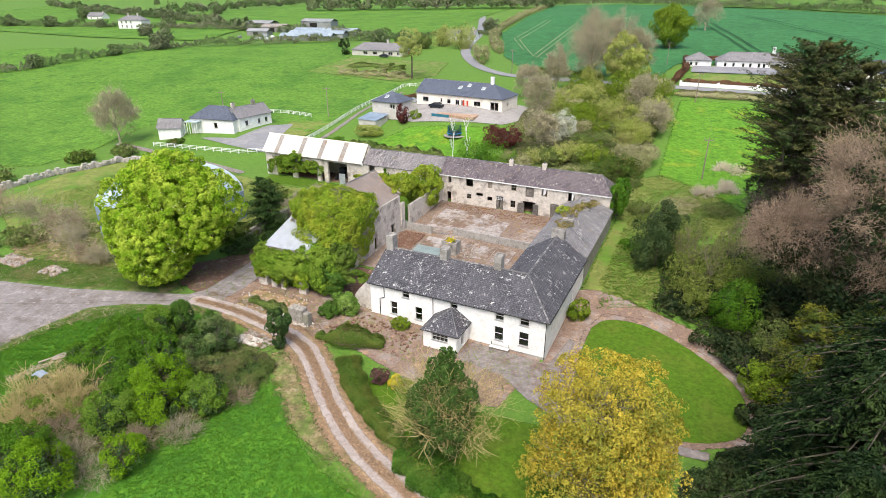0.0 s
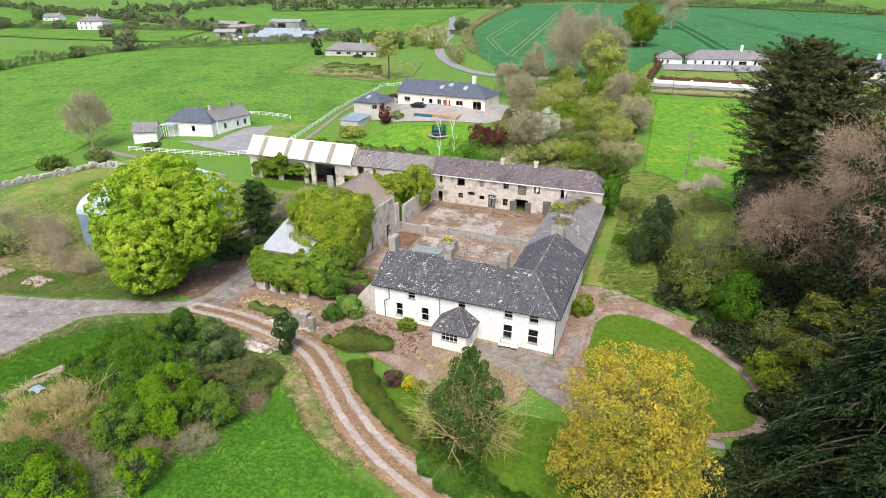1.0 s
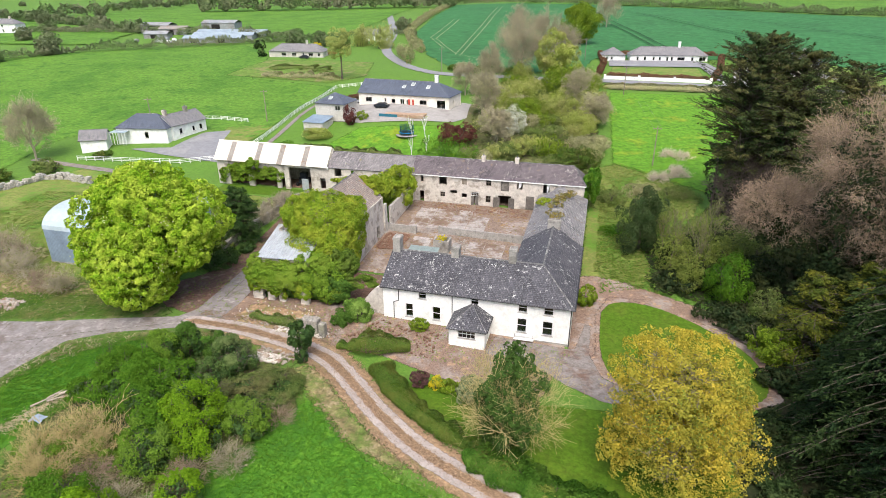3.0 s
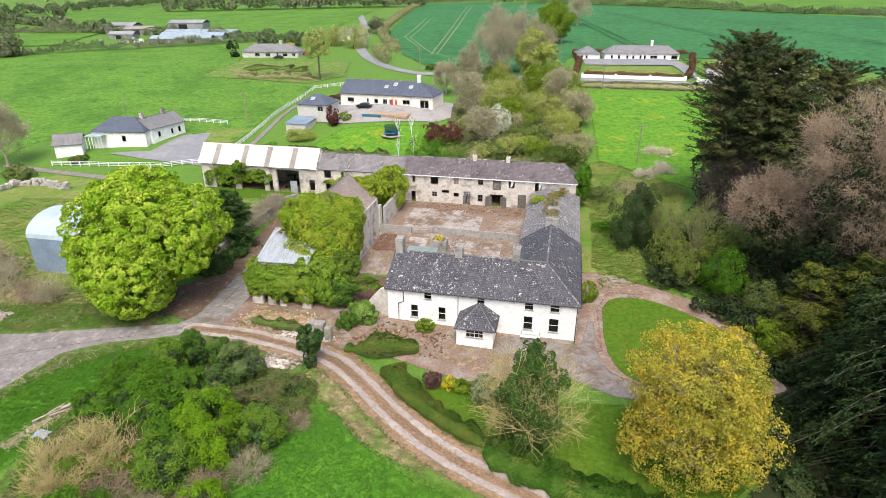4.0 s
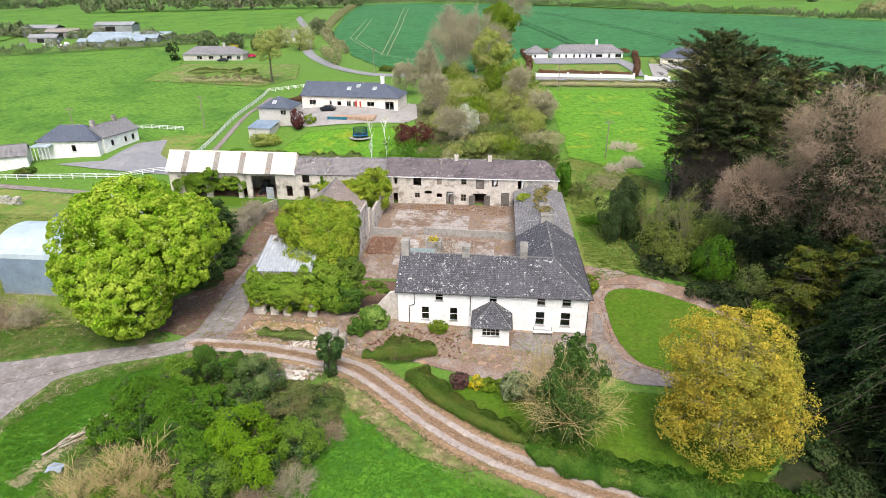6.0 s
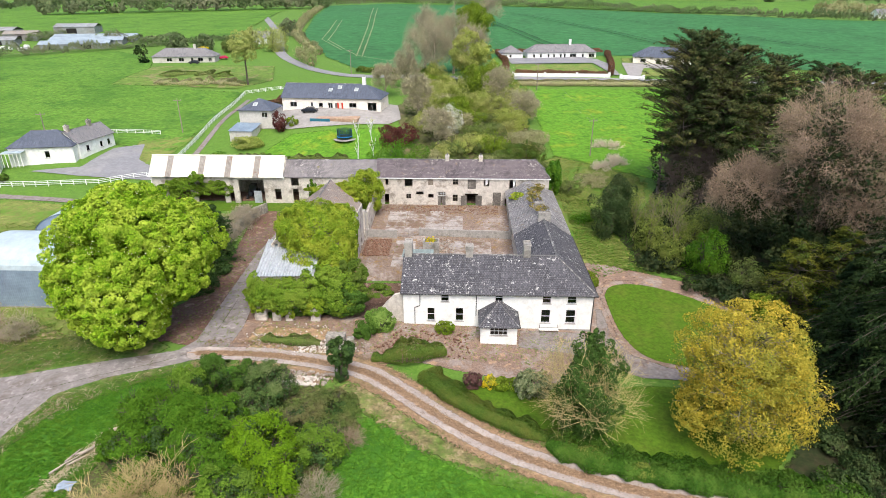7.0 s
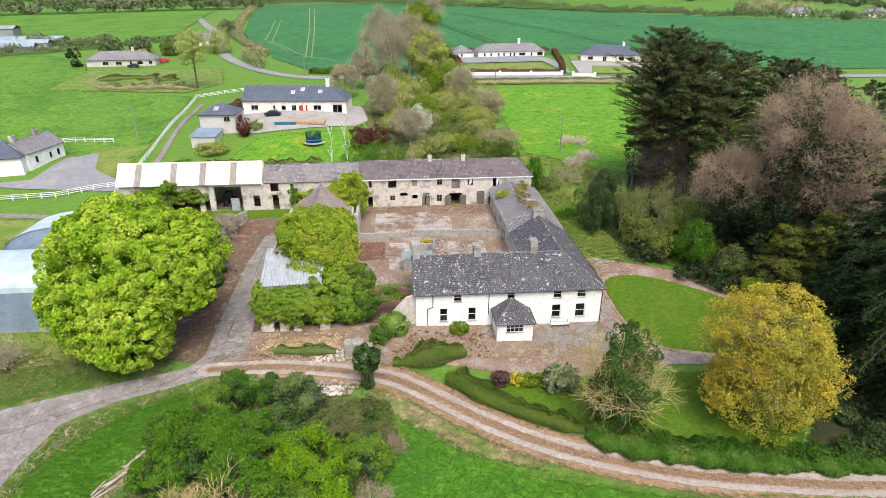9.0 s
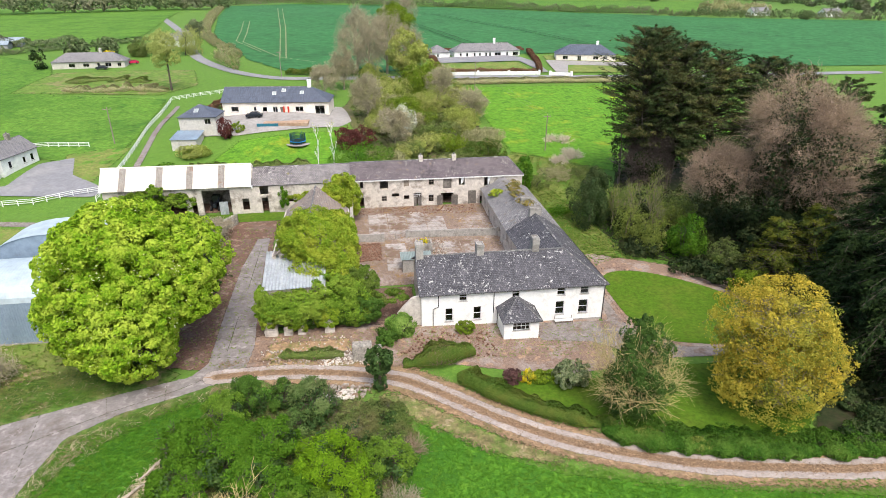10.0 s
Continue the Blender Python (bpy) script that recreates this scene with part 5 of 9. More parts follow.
part("roof_sheet", corrugated(bmesh.new(), (-1.7, 15.2, 2.9), (3.3, 15.2, 2.9), (3.3, 17.9, 3.15), (-1.7, 17.9, 3.15), 0.25, 0.03), surf("green_tin", (0.22, 0.27, 0.26), (0.18, 0.23, 0.22), None), out)
bm = bmesh.new()
for a in ((1.3, 4.0, 20.8, 21.05), (1.3, 4.0, 22.6, 22.85), (1.3, 1.55, 21.05, 22.6), (3.75, 4.0, 21.05, 22.6)):
    box(bm, *a, 0.4, 3.1)
solo("water_tank", bm, CONCRETE, "open-topped square concrete water tank", "tank")

bench = thing("garden_bench", "weathered white garden bench against the house", "bench", (19.8, -0.75, gz(19.8, -0.75) + 0.1))
for k in range(4):
    part("seat_slat", bx(-1.3, 1.3, -0.3 + 0.15 * k, -0.18 + 0.15 * k, 0.44, 0.48), CLOTH, bench)
for k in range(3):
    part("back_slat", bx(-1.3, 1.3, 0.34, 0.38, 0.58 + 0.16 * k, 0.68 + 0.16 * k), CLOTH, bench)
for x in (-1.2, 1.2):
    for y in (-0.28, 0.34):
        part("leg", bx(x - 0.04, x + 0.04, y - 0.04, y + 0.04, 0, 0.46 if y < 0 else 1.0), DOORWOOD, bench)

# ---- the barrel-roofed sheds behind the chestnut ----
def barrel(name, x0, x1, y0, y1, z0, eave, crown, label):
    b = thing(name, label, "shed")
    bm = bmesh.new()
    n, m = 14, int((x1 - x0) / 0.09)
    ym, hw = (y0 + y1) / 2, (y1 - y0) / 2
    xs = np.linspace(x0 - 0.15, x1 + 0.15, m)
    prof = [(ym - hw * math.cos(math.pi * k / n), eave + (crown - eave) * math.sin(math.pi * k / n)) for k in range(n + 1)]
    grid = [[bm.verts.new((x, y, z + 0.007 * math.sin(i * math.pi / 2))) for i, x in enumerate(xs)] for y, z in prof]
    for j in range(n):
        for i in range(m - 1):
            bm.faces.new((grid[j][i], grid[j][i + 1], grid[j + 1][i + 1], grid[j + 1][i]))
    part("barrel_roof", bm, TIN_PALE, b, "pale blue curved sheet roof")
    part("side_wall", corrugated(bmesh.new(), (x0, y0, z0), (x1, y0, z0), (x1, y0, eave), (x0, y0, eave), 0.3, 0.02), TIN_BLUE, b)
    part("side_wall", corrugated(bmesh.new(), (x1, y1, z0), (x0, y1, z0), (x0, y1, eave), (x1, y1, eave), 0.3, 0.02), TIN_BLUE, b)
    for x in (x0, x1):
        bm = bmesh.new()
        vs = [bm.verts.new((x, y, z)) for y, z in ((y0, z0), *prof, (y1, z0))]
        bm.faces.new(vs)
        part("end_wall", bm, TIN_BLUE, b)
    part("base_wall", bx(x0 - 0.05, x1 + 0.05, y0 - 0.08, y0 - 0.03, z0, z0 + 0.6), CONCRETE, b)
    return b


barrel("barrel_shed", -60.6, -42.0, 2.5, 13.5, -0.4, 5.9, 9.0, "blue-grey barrel-roofed farm shed")
# the taller one stands crosswise behind it
barrel("barrel_shed", 13.9, 20.5, 41.6, 59.8, 0.2, 6.2, 10.7, "taller pale blue barrel-roofed shed behind").matrix_basis = pose(0, 0, 0, 0, 0, 90)

# ---- neighbouring houses ----
def cottage(name, label, at, turn, L, W, H, rise, wall_mat, roof_mat, wins=(), hips=(False, False), chim=(), doors=(), lights=(), group=""):
    """A one-storey house: walls with cut openings, windows, a pitched or hipped roof, stacks. Front wall on local y = 0."""
    hs = thing(name, label, "house", (at[0], at[1], at[2] if len(at) > 2 else gz(at[0] + L / 2 * math.cos(radians(turn)), at[1] + L / 2 * math.sin(radians(turn)))), turn, group)
    holes = [(x - w / 2, x + w / 2, z, z + hh) for x, z, w, hh in wins] + [(x - w / 2, x + w / 2, 0.0, hh) for x, w, hh in doors]
    part("front_wall", wall(bmesh.new(), (0, 0), (L, 0), -1.5, H, 0.35, holes), wall_mat, hs)
    bm = wall(bmesh.new(), (L, 0.35), (L, W - 0.35), -1.5, H, 0.35, [(W * 0.3, W * 0.3 + 0.9, 1.0, 2.1)])
    if not hips[1]:
        gable(bm, (L, 0), (L, W), H, H + rise, 0.35)
    part("end_wall", bm, wall_mat, hs)
    bm = wall(bmesh.new(), (0, W - 0.35), (0, 0.35), -1.5, H, 0.35)
    if not hips[0]:
        gable(bm, (0, W), (0, 0), H, H + rise, 0.35)
    part("end_wall", bm, wall_mat, hs)
    part("back_wall", wall(bmesh.new(), (L, W), (0, W), -1.5, H, 0.35), wall_mat, hs)
    o = 0.35
    r0, r1 = (W * 0.5 if hips[0] else -o), (L - W * 0.5 if hips[1] else L + o)
    z0, z1 = H - 0.12, H + rise
    roof = new("roof")
    roof.parent = hs
    part("slope", roof_plane(bmesh.new(), (-o, -o, z0), (L + o, -o, z0), (r1, W / 2, z1), (r0, W / 2, z1), sag=0.02, seed=int(at[0])), roof_mat, roof)
    part("slope", roof_plane(bmesh.new(), (L + o, W + o, z0), (-o, W + o, z0), (r0, W / 2, z1), (r1, W / 2, z1), sag=0.02), roof_mat, roof)
    if hips[1]:
        part("slope", roof_plane(bmesh.new(), (L + o, -o, z0), (L + o, W + o, z0), (r1, W / 2, z1), (r1, W / 2, z1)), roof_mat, roof)
    if hips[0]:
        part("slope", roof_plane(bmesh.new(), (-o, W + o, z0), (-o, -o, z0), (r0, W / 2, z1), (r0, W / 2, z1)), roof_mat, roof)
    ridge_run(roof, (r0, W / 2, z1), (r1, W / 2, z1), 0.1, 0.5, LEAD)
    part("gutter", bar(bmesh.new(), (-o, -o - 0.06, z0 - 0.03), (L + o, -o - 0.06, z0 - 0.03), 0.06), GUTTER, roof)
    for x, z, w, hh in wins:
        window_at(hs, x, 0.0, z, w, hh, bars=2 if w > 1.2 else 1, sash=False)
    for x, w, hh in doors:
        part("door", bx(x - w / 2, x + w / 2, 0.12, 0.18, 0.0, hh), DOORWOOD, hs)
    for x, zt, mm in chim:
        chimney(hs, x, W / 2, H + rise - 0.8, zt, 1.0, 0.8, mm, pots=1)
    for x, v in lights:
        y, z = W / 2 * v, z0 + (z1 - z0) * v
        k = bx(-0.45, 0.45, -0.6, 0.6, 0.0, 0.08)
        ob = part("rooflight", k, GLASS, roof)
        ob.matrix_basis = pose(x, y, z + 0.08, math.degrees(math.atan2(z1 - z0, W / 2 + o)), 0, 0)
        fr = part("frame", bx(-0.55, 0.55, -0.7, 0.7, -0.1, 0.03), FRAME, ob)
    return hs


bung = cottage("bungalow", "large cream bungalow with a blue-grey slate roof", (-43.6, 98.2, 10.7), -5, 28.5, 10.5, 3.5, 3.2, CREAM, SLATE_NEW,
               [(3.2, 0.9, 2.0, 1.3), (8.6, 1.1, 0.7, 1.1), (11.2, 0.9, 1.2, 1.2), (14.0, 0.2, 1.3, 2.0), (20.5, 0.9, 2.2, 1.3), (26.0, 0.1, 2.6, 2.3)], (False, True), [(22.8, 8.6, FRAME)], [(15.8, 0.9, 2.1)], [(13.5, 0.55), (16.0, 0.75), (21.0, 0.6)])
part("red_post", bx(16.2, 16.6, -0.6, -0.3, 0, 2.3, bevel=0.05), RED, bung)
part("red_post", bx(17.4, 17.8, -0.6, -0.3, 0, 2.3, bevel=0.05), RED, bung)
garage = cottage("garage", "two-storey grey garage with a hipped slate roof", (-52.0, 86.2, 8.6), -4, 9.0, 8.0, 4.2, 2.3, PEBBLE, SLATE_NEW, [(7.0, 2.3, 1.6, 1.3)], (True, True), (), (), [(4.0, 0.5)])
lean = thing("lean_to", "lean-to with a bluish sheet roof and glass side", "outbuilding", (-53.0, 79.2, gz(-50, 82)), -4)
part("roof_sheet", corrugated(bmesh.new(), (0, 0, 2.1), (6.6, 0, 2.1), (6.6, 6.6, 3.0), (0, 6.6, 3.0), 0.3, 0.03), TIN_BLUE, lean)
part("wall_shell", bx(0.3, 6.3, 0.3, 6.2, -0.8, 2.05), PEBBLE, lean)
cott = cottage("cottage", "white cottage with a blue-grey slate roof", (-97.3, 60.0, 4.6), 10, 14.0, 8.0, 4.1, 3.0, WHITE, SLATE_NEW, [(8.2, 1.4, 1.1, 1.6)], (True, True), (), (), ())
con = thing("sun_porch", "small white glazed sun porch", "porch", (-97.6, 57.6, 4.6), 10)
for k in range(6):
    part("post", bx(0.2 + k * 0.8, 0.32 + k * 0.8, 0, 0.12, 0, 3.1), FRAME, con)
part("rail", bx(0.2, 4.32, -0.02, 0.14, 3.1, 3.25), FRAME, con)
part("roof_sheet", bx(0.1, 4.4, -0.1, 2.6, 3.26, 3.34), TIN_PALE, con)
cottage("cottage_wing", "older cottage wing with grey slates and two chimneys", (-83.2, 64.5, 5.0), 80, 11.5, 6.6, 3.9, 2.5, WHITE, SLATE_GREY, [(2.6, 1.3, 1.0, 1.5), (7.0, 1.3, 0.9, 1.4), (9.6, 1.3, 1.0, 1.5)], (False, False), [(1.0, 7.6, OLD), (8.0, 7.6, STONE)])
cottage("garden_shed", "small white gabled shed with a brown roof", (-102.8, 53.0, 2.9), 28, 6.2, 4.6, 3.6, 2.2, WHITE, SLATE_GREY, (), (False, False))
cottage("bungalow", "long white bungalow with a grey tiled roof", (36.0, 202.2, 13.7), 7, 31.0, 8.5, 3.0, 3.0, WHITE, SLATE_GREY, [(3, 0.8, 0.9, 1.4), (6, 0.8, 0.9, 1.4), (9.5, 0.8, 0.9, 1.4), (12, 0.8, 0.9, 1.4), (15.0, 0.2, 0.9, 2.1), (16.8, 0.2, 0.9, 2.1), (20.5, 0.9, 3.0, 1.3), (25, 0.8, 0.9, 1.4), (29, 0.8, 2.6, 1.5)], (True, True), [(20.0, 8.0, FRAME)])
cottage("garage", "white garage wing with a hipped grey roof", (24.5, 200.8, 13.7), 7, 9.5, 8.5, 2.9, 2.6, WHITE, SLATE_GREY, [(2, 0.9, 0.9, 1.2), (4, 0.9, 0.9, 1.2)], (True, True))
cottage("bungalow", "cream bungalow with a blue-grey hipped roof", (79.0, 190.0, 13.4), -14, 25.5, 12.0, 2.9, 3.6, CREAM, SLATE_NEW, [(4, 0.8, 2.2, 1.4), (10, 0.2, 1.6, 2.1), (17, 0.8, 2.2, 1.4), (21, 0.8, 1.6, 1.4)], (True, True), [(18.0, 8.0, FRAME)])
cottage("bungalow", "grey-roofed pebbledashed bungalow by the bend", (-124.5, 186.5, 13.3), 6, 26.0, 9.0, 2.8, 3.0, PEBBLE, SLATE_GREY, [(7, 0.8, 2.2, 1.3), (12, 0.8, 2.2, 1.3), (16.5, 0.2, 1.0, 2.1), (20, 0.8, 2.2, 1.3), (24, 0.8, 1.4, 1.3)], (True, True), [(17.0, 7.2, PEBBLE)])
cottage("farmhouse", "distant pale two-storey farmhouse", (-362, 246, 16.2), 10, 20, 9, 6.0, 3.0, WHITE, SLATE_GREY, [(3, 1, 1.3, 1.7), (7, 1, 1.3, 1.7), (11, 1, 1.3, 1.7), (3, 3.9, 1.3, 1.5), (7, 3.9, 1.3, 1.5), (11, 3.9, 1.3, 1.5)], (True, True), [(6, 10.5, OLD), (14, 10.5, OLD)])
SHED_PALE = surf("weathered_pale_sheeting", (0.30, 0.36, 0.40), (0.23, 0.28, 0.32), (0.19, 0.23, 0.25), 0.6, 0.12, 0.6, 0.1, 0.01, (0.5, 0.7))
SHED_GREY = surf("grey_farm_sheeting", (0.30, 0.31, 0.32), (0.22, 0.23, 0.235), (0.18, 0.15, 0.13), 0.6, 0.12, 0.7, 0.1, 0.01, (0.5, 0.7))
for x, y, L, W, tn, hh, mm, lab in ((-199, 224, 14, 8, 13, 2.4, SHED_PALE, "low pale sheeted shed in the distance"), (-185, 226, 18, 9, 13, 2.6, SHED_PALE, "low blue-grey tunnel shed in the distance"), (-200, 234, 34, 9, 13, 2.8, SHED_PALE, "long pale sheeted cattle shed in the distance"), (-205, 245, 40, 9, 13, 3.0, SHED_PALE, "pale sheeted silage shed in the distance"),
                                    (-258, 262, 18, 12, 8, 4.6, SHED_GREY, "grey hay barn in the distant farmyard"), (-238, 254, 16, 10, 16, 3.6, TIN_OLD, "rusty lean-to in the distant farmyard"), (-228, 282, 22, 12, 10, 4.4, SHED_GREY, "grey barn behind the distant yard"), (-236, 238, 14, 7, 10, 2.6, SHED_GREY, "low grey store in the distant farmyard")):
    fs = thing("farm_shed", lab, "shed", (x, y, gz(x, y)), tn)
    part("wall_shell", bx(0, L, 0, W, -1, hh), SHED_GREY, fs)
    # a dark panel on the uncut wall paints a doorway's unlit inside
    part("dark_door_panel", bx(L * 0.3, L * 0.55, -0.06, -0.004, -0.5, hh * 0.8), DARK, fs)
    part("roof_slope", corrugated(bmesh.new(), (-0.4, -0.4, hh + 0.02), (L + 0.4, -0.4, hh + 0.02), (L + 0.4, W / 2, hh + 1.6), (-0.4, W / 2, hh + 1.6), 1.0, 0.06), mm, fs)
    part("roof_slope", corrugated(bmesh.new(), (L + 0.4, W + 0.4, hh + 0.02), (-0.4, W + 0.4, hh + 0.02), (-0.4, W / 2, hh + 1.6), (L + 0.4, W / 2, hh + 1.6), 1.0, 0.06), mm, fs)
rg = random.Random(17)
for k in range(9):
    x, y = rg.uniform(-232, -204), rg.uniform(219, 236)
    solo("silage_bale", bar(bmesh.new(), (x, y, gz(x, y) + 0.7), (x + rg.uniform(1.2, 2.4), y + rg.uniform(-0.6, 0.6), gz(x, y) + 0.8), 0.85, 10), CLOTH if k % 2 else SHED_GREY, "wrapped bale lying in the distant farmyard", "bale", "farmyard bales")
for x, y, lab in ((-102, 246, "white gabled house among trees by the road"), (352, 372, "grey-roofed house at the far field edge"), (300, 385, "long pale shed beyond the trees"), (-470, 300, "small white building far off")):
    cottage("house", lab, (x, y), 8, 16, 8, 3.0, 3.0, WHITE, SLATE_GREY, [(4, 0.8, 1.4, 1.3), (11, 0.8, 1.4, 1.3)], (False, False), [(14, 7.2, OLD)])

# ---- garden walls, fences, poles, cars and play things ----
gw = thing("garden_wall", "white rendered roadside garden wall with piers", "wall")
for (x0, y0), (x1, y1) in (((26.5, 158.9), (62.0, 157.3)), ((66.0, 156.2), (73.5, 153.2))):
    z = gz((x0 + x1) / 2, (y0 + y1) / 2)
    part("wall_length", wall(bmesh.new(), (x0, y0), (x1, y1), z - 0.6, z + 1.25, 0.3), WHITE, gw)
    n = 4 if x0 < 60 else 2
    for k in range(n):
        x, y = x0 + (x1 - x0) * k / (n - 1), y0 + (y1 - y0) * k / (n - 1)
        part("pier", bx(x - 0.4, x + 0.4, y - 0.25, y + 0.55, z - 0.6, z + 1.7, bevel=0.04), WHITE, gw)

post_me = mesh_of("post", bx(-0.07, 0.07, -0.07, 0.07, -0.3, 1.25, bevel=0.01), FRAME)


def fence(line, label="white painted post-and-rail fence", step=2.4, rails=(0.45, 0.85, 1.2)):
    fn = thing("fence", label, "fence")
    pts = []
    for (x0, y0), (x1, y1) in zip(line[:-1], line[1:]):
        n = max(1, round(math.hypot(x1 - x0, y1 - y0) / step))
        pts += [(x0 + (x1 - x0) * k / n, y0 + (y1 - y0) * k / n) for k in range(n)]
    pts.append(line[-1])
    for x, y in pts:
        share("post", post_me, fn, (x, y, gz(x, y)))
    for (x0, y0), (x1, y1) in zip(pts[:-1], pts[1:]):
        for r in rails:
            part("rail", bar(bmesh.new(), (x0, y0, gz(x0, y0) + r), (x1, y1, gz(x1, y1) + r), 0.06, 4), FRAME, fn)
    return fn


fence([(-100, 48.5), (-85, 49.6), (-72, 51.4), (-66, 55), (-61, 57)])
fence([(-60.5, 52), (-61.5, 70), (-62.2, 84), (-64, 110), (-65.7, 130)])
fence([(-92, 86), (-84, 87), (-74, 85.6)], step=2.6)
fence([(-65.7, 130), (-58, 135), (-50, 139)], step=2.6)

pole_bm = bar(bmesh.new(), (0, 0, -0.5), (0, 0, 9.2), 0.16, 8, 0.11)
poles = thing("utility_pole", "tall wooden electricity pole with a crossarm", "pole", (39.4, 73.6, gz(39.4, 73.6)), 10, "electricity poles")
part("mast", pole_bm, TIMBER, poles)
part("crossarm", bx(-1.0, 1.0, -0.08, 0.08, 8.6, 8.75), TIMBER, poles)
for x in (-0.9, 0.0, 0.9):
    part("insulator", bar(bmesh.new(), (x, 0, 8.76), (x, 0, 9.0), 0.05), LEAD, poles)
for x, y in ((-68.5, 87), (33, 137), (17.5, 200), (-35, 161), (-96, 72)):
    copy_thing(poles, pose(x, y, gz(x, y), 0, 0, 20))
wires = bmesh.new()
for a, b in (((39.4, 73.6), (33, 137)), ((33, 137), (17.5, 200))):
    for o in (-0.9, 0.9):
        p, q = Vector((a[0] + o, a[1], gz(*a) + 8.95)), Vector((b[0] + o, b[1], gz(*b) + 8.95))
        prev = p
        for k in range(1, 11):
            c = p.lerp(q, k / 10) - Vector((0, 0, 1.2 * math.sin(math.pi * k / 10)))
            bar(wires, prev, c, 0.012, 3)
            prev = c
solo("power_line", wires, LEAD, "thin overhead electricity wires", "wire")


def car(label, x, y, turn, paint):
    c = thing("car", label, "car", (x, y, gz(x, y) + 0.2), turn)
    bm = bmesh.new()
    prof = [(-2.1, 0.3), (-2.15, 0.75), (-1.9, 0.95), (-1.2, 1.0), (-0.6, 1.45), (0.9, 1.48), (1.6, 1.0), (2.1, 0.9), (2.15, 0.35)]
    a = [bm.verts.new((u, -0.85 + (0.12 if v > 1.2 else 0), v)) for u, v in prof]
    b = [bm.verts.new((u, 0.85 - (0.12 if v > 1.2 else 0), v)) for u, v in prof]
    bm.faces.new(a)
    bm.faces.new(b[::-1])
    for k in range(len(prof)):
        bm.faces.new((a[(k + 1) % len(prof)], a[k], b[k], b[(k + 1) % len(prof)]))
    part("body", bm, paint, c)
    part("side_glass", bx(-0.95, 1.2, -0.80, 0.80, 1.02, 1.36, bevel=0.03), GUTTER, c)
    for u in (-1.35, 1.35):
        for v in (-0.8, 0.8):
            part("wheel", bar(bmesh.new(), (u, v - 0.1, 0.32), (u, v + 0.1, 0.32), 0.32, 12), BLACKRUB, c)
    return c


car("dark car parked on the bungalow yard", -34.8, 93.6, 0, CARPAINT)
car("silver car beside the bungalow gable", -47.0, 101.5, 40, CARSILVER)
car("dark blue car outside the grey bungalow", -105.5, 184.0, 10, CARPAINT)
car("red car on the drive by the road bend", -98, 197, 10, CARRED)

tr = thing("trampoline", "round garden trampoline with blue pad and dark safety net", "trampoline", (-22.6, 79.4, gz(-22.6, 79.4)))
n = 20
bm = bmesh.new()
for k in range(n):
    a, b = 2 * math.pi * k / n, 2 * math.pi * (k + 1) / n
    for z, r in ((0.9, 1.9),):
        bar(bm, (r * math.cos(a), r * math.sin(a), z), (r * math.cos(b), r * math.sin(b), z), 0.12, 6)
part("pad", bm, surf("blue_pad", (0.02, 0.2, 0.42), (0.02, 0.16, 0.35), None), tr)
part("mat", bar(bmesh.new(), (0, 0, 0.86), (0, 0, 0.9), 1.85, 20), BLACKRUB, tr)
bm = bmesh.new()
for k in range(40):
    a = 2 * math.pi * k / 40
    bar(bm, (1.8 * math.cos(a), 1.8 * math.sin(a), 0.95), (1.8 * math.cos(a), 1.8 * math.sin(a), 2.7), 0.045, 3)
for z in np.arange(1.1, 2.7, 0.22):
    for k in range(n):
        a, b = 2 * math.pi * k / n, 2 * math.pi * (k + 1) / n
        bar(bm, (1.8 * math.cos(a), 1.8 * math.sin(a), z), (1.8 * math.cos(b), 1.8 * math.sin(b), z), 0.03, 3)
part("net", bm, NET, tr)
for k in range(6):
    a = 2 * math.pi * k / 6
    part("pole", bar(bmesh.new(), (1.9 * math.cos(a), 1.9 * math.sin(a), 0), (1.9 * math.cos(a), 1.9 * math.sin(a), 2.8), 0.05), TEAL, tr)
bm = bmesh.new()
bar(bm, (0, 0, 0.02), (0, 0, 0.1), 2.9, 24)
ob = solo("gravel_pad", bm, CONCRETE, "round pale gravel pad under the trampoline", "pad")
ob.matrix_basis = pose(-22.6, 79.4, gz(-22.6, 79.4) + 0.1)
sp = thing("sand_patch", "bare earth patch edged with blue sheeting", "sandpit", (-32, 88.0, gz(-27, 90)), -4)
part("earth", bx(0, 11.5, 0, 4.0, -0.6, 0.28, bevel=0.1), surf("sandy_earth", (0.40, 0.27, 0.18), (0.30, 0.20, 0.13), (0.42, 0.33, 0.25), 2.0, 0.4), sp)
part("edging", bx(-1.5, 4.0, -0.3, -0.1, -0.6, 0.2), TEAL, sp)

# dry-stone field wall behind the chestnut
fw = thing("field_wall", "tumbledown grey field wall overgrown at its foot", "wall")
line = [(-106, 6), (-104.5, 21), (-100, 29.5), (-97.5, 36), (-92, 37.4), (-84, 35.6)]
rg = random.Random(11)
bm = bmesh.new()
for (x0, y0), (x1, y1) in zip(line[:-1], line[1:]):
    n = int(math.hypot(x1 - x0, y1 - y0) / 0.7)
    for k in range(n):
        x, y = x0 + (x1 - x0) * k / n, y0 + (y1 - y0) * k / n
        z = gz(x, y)
        for lv in range(rg.choice((2, 3, 3, 4))):
            u, v, w = rg.uniform(0.3, 0.6), rg.uniform(0.25, 0.6), rg.uniform(0.2, 0.4)
            dx, dy = rg.uniform(-0.25, 0.25), rg.uniform(-0.3, 0.3)
            box(bm, x + dx - u, x + dx + u, y + dy - v, y + dy + v, z + lv * 0.42 - 0.2, z + lv * 0.42 + 0.2 + w * 0.6)
